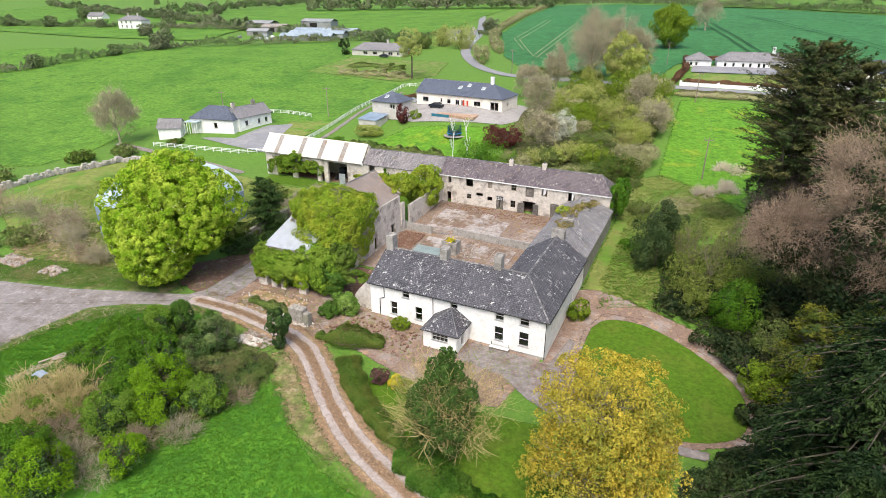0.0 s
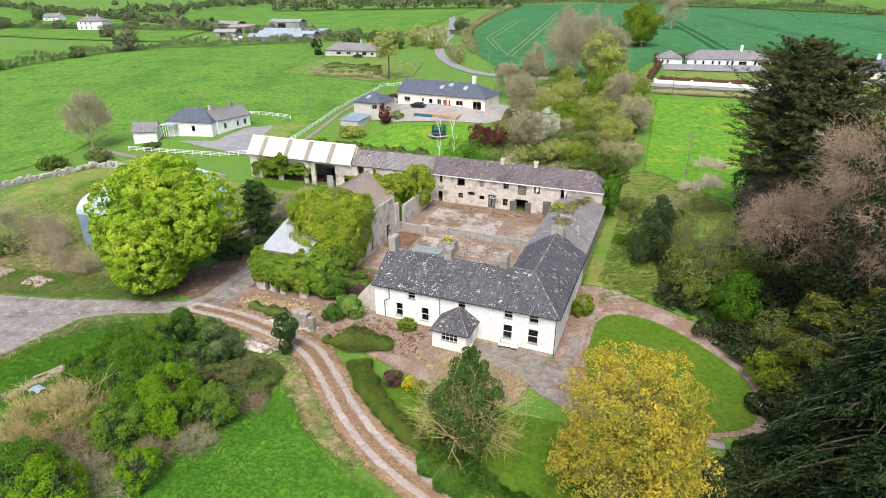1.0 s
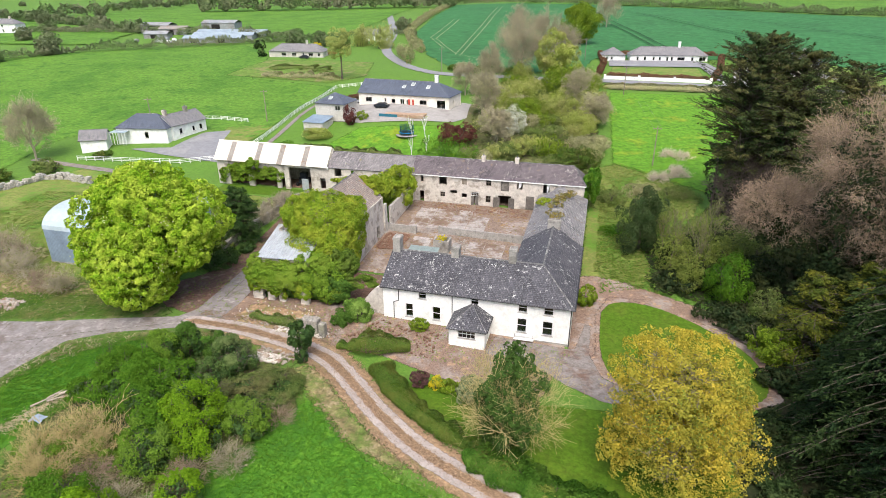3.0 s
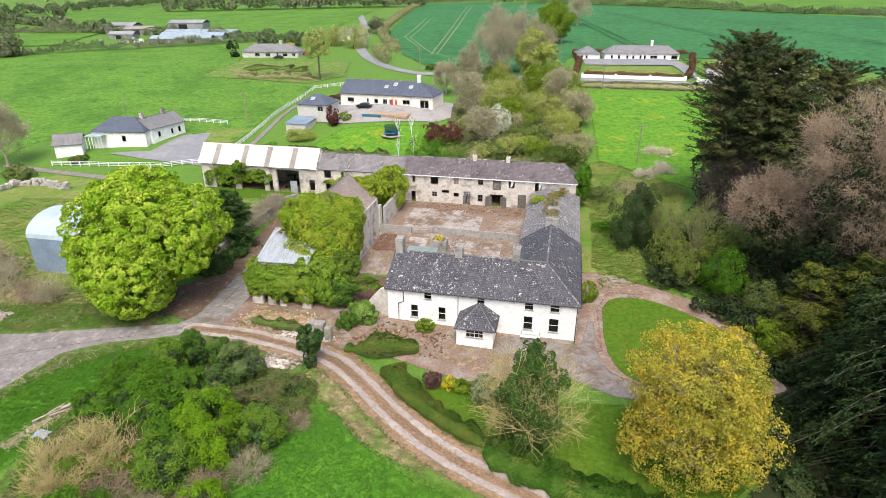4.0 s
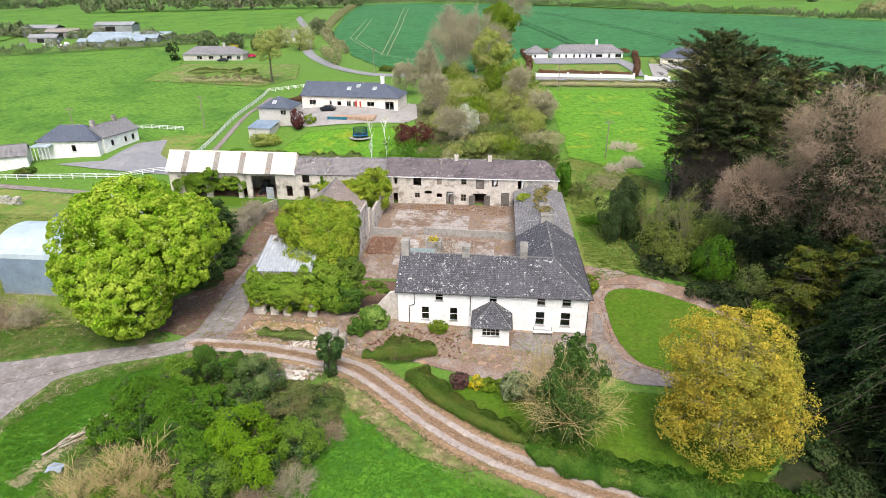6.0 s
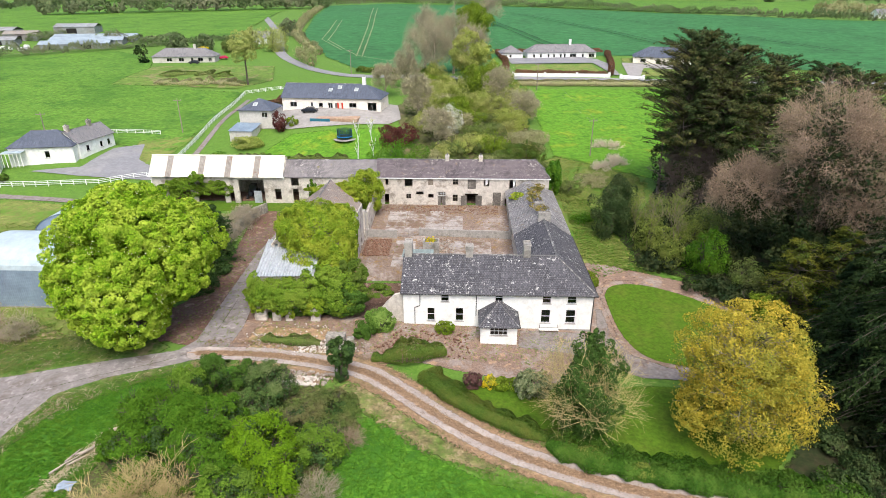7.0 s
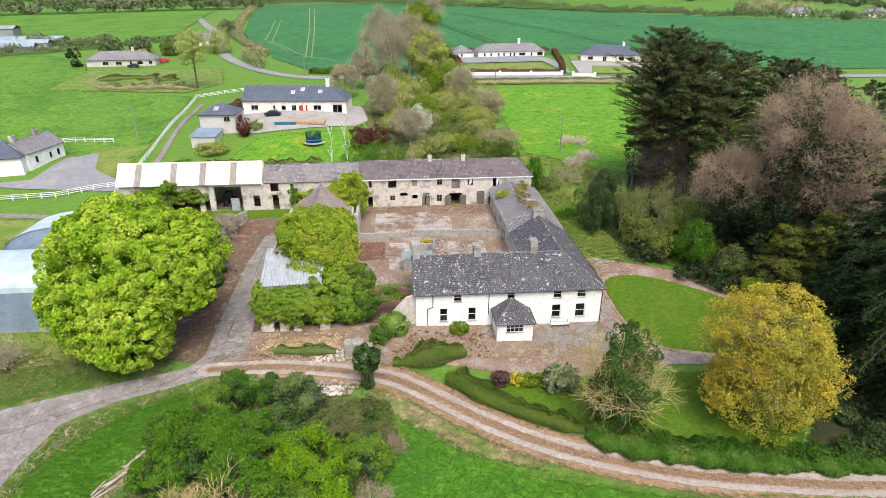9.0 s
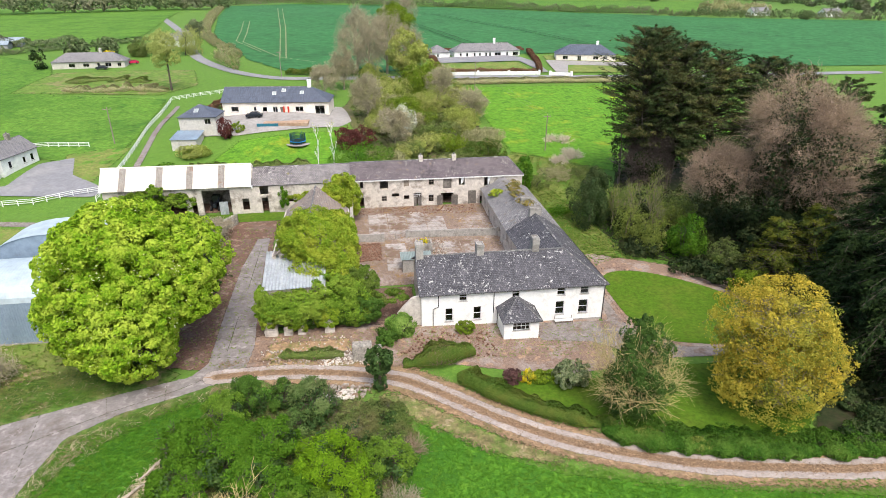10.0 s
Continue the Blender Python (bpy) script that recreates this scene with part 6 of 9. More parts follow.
part("stone_courses", bm, FIELDSTONE, fw)
lw = thing("lane_wall", "old stone wall along the lane", "wall")
line = [(-33.5, 12), (-33.8, 20), (-33.0, 29), (-32.3, 36), (-30.5, 38.5)]
bm = bmesh.new()
for (x0, y0), (x1, y1) in zip(line[:-1], line[1:]):
    n = int(math.hypot(x1 - x0, y1 - y0) / 0.6)
    for k in range(n):
        x, y = x0 + (x1 - x0) * k / n, y0 + (y1 - y0) * k / n
        z = gz(x, y)
        for lv in range(5):
            u, v = rg.uniform(0.28, 0.42), rg.uniform(0.25, 0.36)
            box(bm, x - v, x + v, y - u, y + u, z + lv * 0.42 - 0.15, z + lv * 0.42 + 0.26)
part("stone_courses", bm, STONE, lw)

# ---- growing things ----
def unit(v):
    return v / np.maximum(np.linalg.norm(v, axis=-1, keepdims=True), 1e-9)


def ripple(d, rng, freq=3.0, terms=6):
    """A smooth random function of place or direction, about -1 to 1."""
    out = np.zeros(d.shape[:-1])
    for _ in range(terms):
        out += np.cos(d @ (rng.normal(size=3) * freq) + rng.uniform(0, 6.28))
    return out / math.sqrt(terms * 0.5) * 0.6


def leaf_quads(p, n, size, rng, aspect=0.6, tilt=0.6, along=None):
    """Leaves as bent diamonds at p, facing about n; along sets their length's direction."""
    m = len(p)
    n = unit(n + rng.normal(size=(m, 3)) * tilt)
    a = rng.normal(size=(m, 3)) if along is None else along + rng.normal(size=(m, 3)) * 0.25
    a = unit(a - n * np.sum(a * n, 1, keepdims=True))
    b = np.cross(n, a)
    s = (size * rng.uniform(0.6, 1.3, m))[:, None]
    w = s * aspect
    v = np.stack([p - a * s * 0.5, p + b * w * 0.5 + n * s * 0.08, p + a * s * 0.5 - n * s * 0.1, p - b * w * 0.5 + n * s * 0.08], 1)
    return v.reshape(-1, 3), np.arange(m * 4).reshape(m, 4)


def tubes(p, q, r0, r1, sides=4):
    """Many tapered twigs at once."""
    m = len(p)
    d = unit(q - p)
    ref = np.where(np.abs(d[:, 2:3]) > 0.9, np.array([[1.0, 0, 0]]), np.array([[0, 0, 1.0]]))
    a = unit(np.cross(d, ref))
    b = np.cross(d, a)
    ang = np.arange(sides) * 2 * math.pi / sides
    ring = a[:, None] * np.cos(ang)[None, :, None] + b[:, None] * np.sin(ang)[None, :, None]
    v = np.concatenate([p[:, None] + ring * np.reshape(r0, (-1, 1, 1)), q[:, None] + ring * np.reshape(r1, (-1, 1, 1))], 1)
    base = (np.arange(m) * 2 * sides)[:, None, None]
    k = np.arange(sides)
    f = np.stack([k, (k + 1) % sides, sides + (k + 1) % sides, sides + k], 1)[None] + base
    return v.reshape(-1, 3), f.reshape(-1, 4)


def join(*chunks):
    vs, fs, off = [], [], 0
    for v, f in chunks:
        vs.append(v)
        fs.append(f + off)
        off += len(v)
    return np.concatenate(vs), np.concatenate(fs)


def blob(c, r, n, size, rng, lump=0.22, freq=2.2, clumps=60, spread=0.3, up=0.25, fill=0.12, floor=None, aspect=0.65, tilt=0.55, cut=-1.0):
    """Leaves on a lumpy crown: clumps sit over an uneven ellipsoid, each with leaves on its outer side."""
    c, r = np.array(c, float), np.array(r, float)
    d = unit(rng.normal(size=(clumps * 2, 3)))
    d = d[d[:, 2] > cut][:clumps]
    k = len(d)
    rad = 1 + lump * ripple(d, rng, freq)
    cc = d * (rad * rng.uniform(0.78, 0.98, k))[:, None]
    pick = rng.integers(0, k, n)
    o = unit(rng.normal(size=(n, 3)) + d[pick] * 0.9)
    sp = spread * rng.uniform(0.7, 1.3, k)[pick] * rng.uniform(0.75, 1.05, n)
    inner = rng.random(n) < fill
    p = cc[pick] * np.where(inner, rng.uniform(0.4, 0.9, n), 1.0)[:, None] + o * sp[:, None]
    nrm = unit(o * 0.75 + d[pick] * 0.5 + np.array([0, 0, up]))
    p = c + p * r
    if floor is not None:
        p[:, 2] = np.maximum(p[:, 2], floor + rng.uniform(0, 0.3, n))
    return leaf_quads(p, nrm, size, rng, aspect, tilt)


def grow(base, top, r, levels, rng, kids=(7, 6, 5), spread=0.75, shrink=0.55, rise=0.25, start=0.35, wobble=0.12, droop=0.0, length=None, minr=0.012):
    """A branching skeleton: arrays of twig starts, ends and radii, level by level, and the tips."""
    base, top = np.array(base, float), np.array(top, float)
    segs, tips = [], []
    stems = [(base, top, r)]
    for lv in range(levels + 1):
        nxt = []
        for p, q, rr in stems:
            steps = 4 if lv < 2 else 2
            L = np.linalg.norm(q - p)
            pts = [p]
            for s in range(1, steps + 1):
                w = p + (q - p) * s / steps + rng.normal(size=3) * wobble * L / steps * (0.5 if lv == 0 else 1)
                w[2] -= droop * L * (s / steps) ** 2 * (lv > 0)
                pts.append(w)
            rs = [max(minr, rr * (1 - 0.75 * s / steps)) for s in range(steps + 1)]
            for s in range(steps):
                segs.append((pts[s], pts[s + 1], rs[s], rs[s + 1]))
            if lv == levels:
                tips.append((pts[-2], pts[-1]))
                continue
            d = unit(q - p)
            for _ in range(kids[min(lv, len(kids) - 1)]):
                t = rng.uniform(start, 1.0)
                i = min(int(t * steps), steps - 1)
                at = pts[i] + (pts[i + 1] - pts[i]) * (t * steps - i)
                out = rng.normal(size=3)
                out = unit(out - d * np.dot(out, d))
                nd = unit(d * (1 - spread) + out * spread + np.array([0, 0, rise]))
                ln = L * shrink * rng.uniform(0.7, 1.25) * (1.15 - 0.5 * t if lv == 0 else 1)
                nxt.append((at, at + nd * ln, max(minr, rr * 0.45 * (1.2 - 0.6 * t))))
        stems = nxt
    a = np.array([s[0] for s in segs]), np.array([s[1] for s in segs]), np.array([s[2] for s in segs]), np.array([s[3] for s in segs])
    return a, (np.array([t[0] for t in tips]) if tips else None, np.array([t[1] for t in tips]) if tips else None)


def npart(name, vf, material, parent, label=""):
    ob = new(name, fast_mesh(name, vf[0], vf[1], material))
    ob.parent = parent
    if label:
        ob["label"] = label
    return ob


def trunk_of(x, y, z0, height, r, rng, limbs=7, reach=4.0):
    """A leaning trunk with a few limbs, for crowns that hide most of it."""
    (a, b, r0, r1), _ = grow((x, y, z0 - 0.4), (x, y, z0 + height), r, 2, rng, (limbs, 4), 0.65, reach / height * 0.9, 0.3, 0.3, 0.06, minr=0.03)
    return tubes(a, b, r0, r1, 6)


def leafy_tree(name, label, category, at, lobes, material, size, rng_seed, trunk=(4.0, 0.3), bark=None, group="", lump=0.22, spread=0.3, clumps=60, aspect=0.65, extra=None, fill=0.12, tilt=0.55, cut=-1.0):
    """lobes: (dx, dy, z of centre above the ground, rx, ry, rz, leaves)."""
    rng = np.random.default_rng(rng_seed)
    z0 = gz(*at)
    t = thing(name, label, category, (at[0], at[1], z0), 0, group)
    npart("trunk", trunk_of(0, 0, 0, trunk[0], trunk[1], rng), bark or BARK, t)
    chunks = [blob((dx, dy, zc), (rx, ry, rz), n, size, rng, lump, clumps=clumps, spread=spread, floor=0.1, aspect=aspect, fill=fill, tilt=tilt, cut=cut) for dx, dy, zc, rx, ry, rz, n in lobes]
    npart("crown", join(*chunks), material, t)
    return t


def bush(label, at, size, material, n, leaf, seed, lobes=1, name="bush", category="bush", group="", floor=0.0, lump=0.25, clumps=28, spread=0.36):
    """size: (rx, ry, height). A shrub of several stems with a lumpy leafy mass down to the ground."""
    rng = np.random.default_rng(seed)
    z0 = gz(*at)
    t = thing(name, label, category, (at[0], at[1], z0), 0, group)
    rx, ry, hh = size
    st = [grow((rng.normal() * rx * 0.15, rng.normal() * ry * 0.15, -0.3), (rng.normal() * rx * 0.3, rng.normal() * ry * 0.3, hh * 0.6), 0.05 + 0.012 * hh, 1, rng, (5,), 0.6, 0.4)[0] for _ in range(3)]
    npart("stem_base", join(*[tubes(*s, 4) for s in st]), BARK, t)
    ch = []
    for k in range(lobes):
        ox, oy = (0, 0) if lobes == 1 else (rng.uniform(-0.5, 0.5) * rx, rng.uniform(-0.5, 0.5) * ry)
        s = 1.0 if lobes == 1 else rng.uniform(0.55, 0.8)
        ch.append(blob((ox, oy, hh * 0.5 * s), (rx * s, ry * s, hh * 0.52 * (s if lobes > 1 else 1)), n // lobes, leaf, rng, lump, clumps=clumps, spread=spread, floor=floor))
    npart("leaves", join(*ch), material, t)
    return t


def hedge_run(label, line, width, height, material, density, leaf, seed, name="hedge", category="hedge", kind="", wob=0.15, base=None):
    """A hedge along a line: leaves over a rounded, uneven section."""
    rng = np.random.default_rng(seed)
    chunks, total = [], 0
    for (x0, y0), (x1, y1) in zip(line[:-1], line[1:]):
        L = math.hypot(x1 - x0, y1 - y0)
        n = max(4, int(L * density))
        u = rng.uniform(-0.02, 1.02, n)
        th = rng.uniform(-0.25, math.pi + 0.25, n)
        dx, dy = (x1 - x0) / L, (y1 - y0) / L
        X, Y = x0 + dx * u * L, y0 + dy * u * L
        P = np.stack([X, Y, np.zeros(n)], 1)
        k = 1 + wob * ripple(P, np.random.default_rng(seed + 1), 0.35 if L > 40 else 1.1) + wob * 0.5 * ripple(P, np.random.default_rng(seed + 2), 2.5)
        far_end = np.minimum(np.hypot(X - line[0][0], Y - line[0][1]), np.hypot(X - line[-1][0], Y - line[-1][1]))
        k = k * (0.25 + 0.75 * np.sqrt(np.clip(far_end / (0.6 * width), 0, 1)))
        shell = rng.uniform(0.82, 1.04, n)
        ca, sa = np.sign(np.cos(th)) * np.abs(np.cos(th)) ** 0.6, np.sign(np.sin(th)) * np.abs(np.sin(th)) ** 0.6
        off = ca * width / 2 * k * shell
        zz = np.maximum(0.05, height * (0.5 + 0.5 * sa) * k * shell)
        px, py = X - dy * off, Y + dx * off
        p = np.stack([px, py, land(px, py) + zz], 1)
        nr = np.stack([-dy * ca, dx * ca, 0.3 + 0.8 * sa], 1)
        chunks.append(leaf_quads(p, nr, leaf, rng, 0.65, 0.5))
    if kind:
        v, f = join(*chunks)
        return tagged(new(name, fast_mesh(name, v, f, material)), label, category, kind=kind)
    hd = thing(name, label, category)
    cuts = max(1, min(6, len(chunks)))
    for q in range(cuts):
        some = chunks[q * len(chunks) // cuts:(q + 1) * len(chunks) // cuts]
        if some:
            npart("section", join(*some), material, hd)
    return hd


def twig_cloud(c, r, n, length, rad, rng, lump=0.2, clumps=120, up=0.35, spread=0.16, inner=0.5):
    """Fine bare twigs that fan out from clumps over a lumpy dome; also their tips."""
    c, r = np.array(c, float), np.array(r, float)
    d = unit(rng.normal(size=(clumps * 2, 3)) + np.array([0, 0, 0.35]))[:clumps]
    cc = d * ((1 + lump * ripple(d, rng, 2.2)) * rng.uniform(0.72, 0.95, clumps))[:, None]
    k = rng.integers(0, clumps, n)
    q0 = c + (cc[k] + rng.normal(size=(n, 3)) * spread * 0.45) * r * np.where(rng.random(n) < inner, rng.uniform(0.55, 1, n), 1.0)[:, None]
    dr = unit(d[k] * 0.9 + rng.normal(size=(n, 3)) * 0.65 + np.array([0, 0, up]))
    ln = length * rng.uniform(0.5, 1.3, n)
    q1 = q0 + dr * ln[:, None]
    kid = 2
    u = rng.uniform(0.3, 0.9, (n * kid, 1))
    b0 = np.repeat(q0, kid, 0) + np.repeat(q1 - q0, kid, 0) * u
    b1 = b0 + unit(np.repeat(dr, kid, 0) + rng.normal(size=(n * kid, 3)) * 0.8) * (np.repeat(ln, kid) * 0.5)[:, None]
    v = join(tubes(q0, q1, np.full(n, rad), np.full(n, rad * 0.5), 3), tubes(b0, b1, np.full(n * kid, rad * 0.6), np.full(n * kid, rad * 0.4), 3))
    return v, np.concatenate([q1, b1])


# the great chestnut by the lane
CH = (-35.0, -2.4)
leafy_tree("chestnut_tree", "great round horse chestnut in fresh yellow-green leaf", "tree", CH,
           [(-0.5, 0.5, 11.0, 8.0, 8.0, 8.0, 74000), (-3.0, -2.5, 7.6, 6.2, 6.2, 5.8, 36000), (5.2, 0.2, 9.8, 4.4, 4.6, 5.0, 25000), (0.5, -4.2, 6.6, 6.2, 5.6, 5.4, 32000), (-0.5, 1.5, 15.6, 6.0, 5.8, 4.8, 20000), (6.4, 2.0, 12.4, 5.0, 5.2, 5.2, 23000), (-5.0, 1.5, 12.8, 4.6, 4.8, 4.6, 16000)],
           L_CHEST, 0.36, 21, (9.0, 0.7), clumps=420, spread=0.105, lump=0.16, fill=0.04)
rng = np.random.default_rng(22)
L_CANDLE = leafy("cream_flower_candles", (0.50, 0.52, 0.26), (0.62, 0.62, 0.38), (0.45, 0.52, 0.20), 0.2, 0.5)
for c, r, n in (((-0.5, 0.5, 11.2), (8.2, 8.2, 8.0), 1300), ((-3.0, -2.5, 7.8), (6.4, 6.4, 5.8), 500), ((6.0, 1.4, 11.6), (5.0, 5.2, 5.2), 420), ((0.5, -4.2, 6.8), (6.4, 5.8, 5.4), 420)):
    npart("blossom", blob(c, r, n, 0.26, rng, 0.12, clumps=300, spread=0.10, fill=0.0, aspect=0.5), L_CANDLE, bpy.data.objects["chestnut_tree"], "small cream flower candles")

# the yellow tree on the lawn: young leaves on open branches
YT = (36.2, -20.4)
rng = np.random.default_rng(31)
yt = thing("maple_tree", "broad tree in sparse golden-yellow young leaf", "tree", (YT[0], YT[1], gz(*YT)))
(a, b, r0, r1), (ta, tb) = grow((0, 0, -0.4), (0.3, 0.4, 12.5), 0.42, 3, rng, (22, 9, 5), 0.66, 0.42, 0.2, 0.08, 0.14, minr=0.026)
npart("branchwork", tubes(a, b, r0, r1, 5), TWIG_OLIVE, yt)
vt, tips = twig_cloud((0, 0, 7.6), (6.0, 5.8, 6.6), 420, 1.3, 0.022, rng, clumps=260, up=0.35, inner=0.6)
npart("twig_mass", vt, TWIG_OLIVE, yt)
rep = 8
p = np.concatenate([np.repeat(tb, rep, 0), np.repeat(tips, 3, 0)])
p = p + rng.normal(size=p.shape) * 0.24
v1 = leaf_quads(p, np.tile([[0, -0.2, 1.0]], (len(p), 1)), 0.18, rng, 0.7, 0.7)
lobes = [((0.4, 0, 10.6), (6.2, 6.0, 5.4), 27000, 420), ((0.5, -0.8, 5.4), (6.5, 5.9, 4.7), 19000, 400), ((-3.8, -0.8, 4.4), (2.8, 2.8, 2.4), 3800, 80), ((2.4, -1.4, 8.0), (4.0, 4.0, 4.2), 5000, 110)]
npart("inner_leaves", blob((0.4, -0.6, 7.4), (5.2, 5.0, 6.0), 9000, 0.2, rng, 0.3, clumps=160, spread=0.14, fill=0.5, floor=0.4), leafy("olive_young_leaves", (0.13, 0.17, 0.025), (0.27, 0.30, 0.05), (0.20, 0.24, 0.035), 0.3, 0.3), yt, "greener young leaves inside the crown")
npart("crown", join(v1, *[blob(c, r, n, 0.21, rng, 0.17, clumps=m, spread=0.10, fill=0.3, floor=0.4) for c, r, n, m in lobes]), L_YELLOW, yt)
npart("ivy", blob((0, 0, 6.5), (1.5, 1.5, 4.6), 4200, 0.3, rng, 0.3, clumps=60, spread=0.25), L_IVYSHADE, yt, "dark ivy up the trunk")

L_IVYGREEN = leafy("fresh_ivy_leaves", (0.035, 0.09, 0.012), (0.10, 0.19, 0.028), (0.07, 0.14, 0.02), 0.15, 0.6)
L_IVYDEEP = leafy("deep_green_ivy_leaves", (0.025, 0.065, 0.012), (0.085, 0.15, 0.03), (0.06, 0.115, 0.022), 0.15, 0.6)
# the ivy-clad spindly tree on the front lawn
CF = (21.0, -20.4)
rng = np.random.default_rng(41)
cf = thing("ivy_clad_tree", "bare spreading tree with its trunk wrapped in ivy", "tree", (CF[0], CF[1], gz(*CF)))
(a, b, r0, r1), (ta, tb) = grow((0, 0, -0.4), (0.2, 0.6, 8.0), 0.24, 2, rng, (18, 7), 0.72, 0.55, 0.32, 0.15, 0.16, minr=0.022)
vt, tips = twig_cloud((0, 0.6, 5.6), (6.0, 4.8, 3.6), 900, 2.1, 0.016, rng, clumps=130, up=1.0, inner=0.5)
npart("branchwork", join(tubes(a, b, r0, r1, 4), vt), TWIG_TAN, cf)
for lobe in (((0, 0.1, 3.6), (3.0, 2.8, 4.0), 9000, 90), ((-0.4, -0.2, 6.4), (2.9, 2.7, 3.0), 7000, 80), ((0.2, 0.3, 8.8), (2.1, 1.9, 2.6), 3600, 50), ((0.3, 0.4, 11.0), (1.0, 1.0, 1.6), 1000, 24)):
    npart("ivy", blob(lobe[0], lobe[1], int(lobe[2] * 1.5), 0.24, rng, 0.32, clumps=lobe[3], spread=0.22), L_IVYDEEP, cf, "dark glossy ivy leaves")
npart("young_leaves", leaf_quads(tb + rng.normal(size=tb.shape) * 0.25, np.tile([[0, 0, 1.0]], (len(tb), 1)), 0.22, rng, 0.6, 0.8), L_BUSHY, cf)


def cypress(label, at, height, reach, n, seed, material=None, low=0.08, lift=0.5, droop=0.25, spray=0.46, group="tall cypresses", blunt=2.6, shoots=14, per=9, skirt=1.0):
    """A big spreading conifer: rising boughs that fork into side shoots, each feathered with narrow sprays."""
    rng = np.random.default_rng(seed)
    t = thing("cypress_tree", label, "tree", (at[0], at[1], gz(*at)), 0, group)
    zt = low + (0.98 - low) * rng.random(n) ** 0.85
    ang = rng.uniform(0, 2 * math.pi, n)
    out = reach * (1 - zt ** blunt) ** 0.5 * (skirt + (1 - skirt) * np.clip(zt / 0.6, 0, 1))
    ln = np.maximum(0.9, out * rng.uniform(0.55, 1.12, n) * (1 + 0.16 * np.sin(ang * 3 + seed) + 0.10 * np.sin(ang * 5 + zt * 9)))
    up = lift * (0.5 + zt) * rng.uniform(0.6, 1.3, n)
    p = np.stack([rng.normal(size=n) * 0.25, rng.normal(size=n) * 0.25, zt * height - up * ln * 0.7], 1)
    p[:, 2] = np.maximum(p[:, 2], 0.4)
    flat = np.stack([np.cos(ang), np.sin(ang), np.zeros(n)], 1)
    side = np.stack([-np.sin(ang), np.cos(ang), np.zeros(n)], 1)
    zup = np.array([0, 0, 1.0])

    def along(u):
        return p[:, None] + flat[:, None] * (ln[:, None] * u)[..., None] + zup * ((up * ln)[:, None] * u - droop * ln[:, None] * u ** 2)[..., None]

    knots = along(np.tile(np.linspace(0, 0.96, 4), (n, 1)))
    (sa, sb, s0, s1), _ = grow((0, 0, -0.5), (0.4, 0.3, height * 0.95), 0.022 * height, 0, rng)
    limbs = [tubes(knots[:, k], knots[:, k + 1], np.full(n, 0.14 - 0.035 * k), np.full(n, 0.105 - 0.035 * k), 4) for k in range(3)]
    npart("trunk", join(tubes(sa, sb, s0, s1, 8), *limbs), BARK, t)
    u = rng.uniform(0.18, 1.0, (n, shoots))
    base = along(u)
    sgn = rng.choice((-1.0, 1.0), (n, shoots))
    d = flat[:, None] * rng.uniform(0.5, 1.1, (n, shoots))[..., None] + side[:, None] * (sgn * rng.uniform(0.15, 0.9, (n, shoots)))[..., None] + zup * (up[:, None] - 1.6 * droop * u + rng.normal(size=(n, shoots)) * 0.18)[..., None]
    d = unit(d)
    sl = (0.22 * ln[:, None] * (1.25 - u) + 0.55) * rng.uniform(0.7, 1.3, (n, shoots))
    w = rng.uniform(0.05, 1.0, (n, shoots, per))
    pts = base[:, :, None] + d[:, :, None] * (sl[..., None] * w)[..., None] + rng.normal(size=(n, shoots, per, 3)) * (0.05 + 0.16 * (1 - w))[..., None]
    al = np.repeat(d[:, :, None], per, 2) + rng.normal(size=(n, shoots, per, 3)) * 0.3
    nr = np.tile(zup, (n, shoots, per, 1)) + 0.4 * np.repeat(d[:, :, None], per, 2)
    npart("foliage", leaf_quads(pts.reshape(-1, 3), nr.reshape(-1, 3), spray, rng, 0.34, 0.45, al.reshape(-1, 3)), material or L_CYP, t)
    return t


cypress("tall dark Monterey cypress with spreading feathered boughs", (52.8, 50.0), 33.4, 9.5, 430, 51, low=0.29, lift=0.6, blunt=7.0, skirt=0.3)
cypress("tall dark cypress with a broken spreading top", (59.3, 47.5), 31.0, 9.6, 350, 52, low=0.26, lift=0.5, blunt=6.0, skirt=0.5)
cypress("tall dark cypress in the shelter belt", (68.5, 50.0), 28.8, 9.6, 280, 53, low=0.2, blunt=5.0)
cypress("dark cypress standing behind the bare beech", (77.0, 46.5), 28.2, 9.6, 250, 54, low=0.2, blunt=5.0)
cypress("dark cypress standing behind the bare beech", (84.0, 47.0), 26.4, 9.8, 170, 58, low=0.2, blunt=3.4, spray=0.55)
cypress("dark cypress standing behind the bare beech", (93.0, 42.0), 24.0, 9.0, 90, 59, low=0.2, spray=0.6)
cypress("dark cypress standing behind the bare beech", (104.0, 36.0), 21.0, 9.0, 80, 60, low=0.2, spray=0.6)
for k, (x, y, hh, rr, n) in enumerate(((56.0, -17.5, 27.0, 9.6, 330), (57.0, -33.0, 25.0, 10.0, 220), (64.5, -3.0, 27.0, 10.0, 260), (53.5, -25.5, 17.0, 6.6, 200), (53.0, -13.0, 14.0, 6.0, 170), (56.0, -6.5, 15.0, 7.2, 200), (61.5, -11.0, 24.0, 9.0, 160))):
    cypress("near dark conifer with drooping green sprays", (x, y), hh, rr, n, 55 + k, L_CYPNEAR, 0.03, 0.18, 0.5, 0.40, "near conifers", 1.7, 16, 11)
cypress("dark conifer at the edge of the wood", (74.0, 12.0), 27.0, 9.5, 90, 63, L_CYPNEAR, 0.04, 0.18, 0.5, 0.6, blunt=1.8)
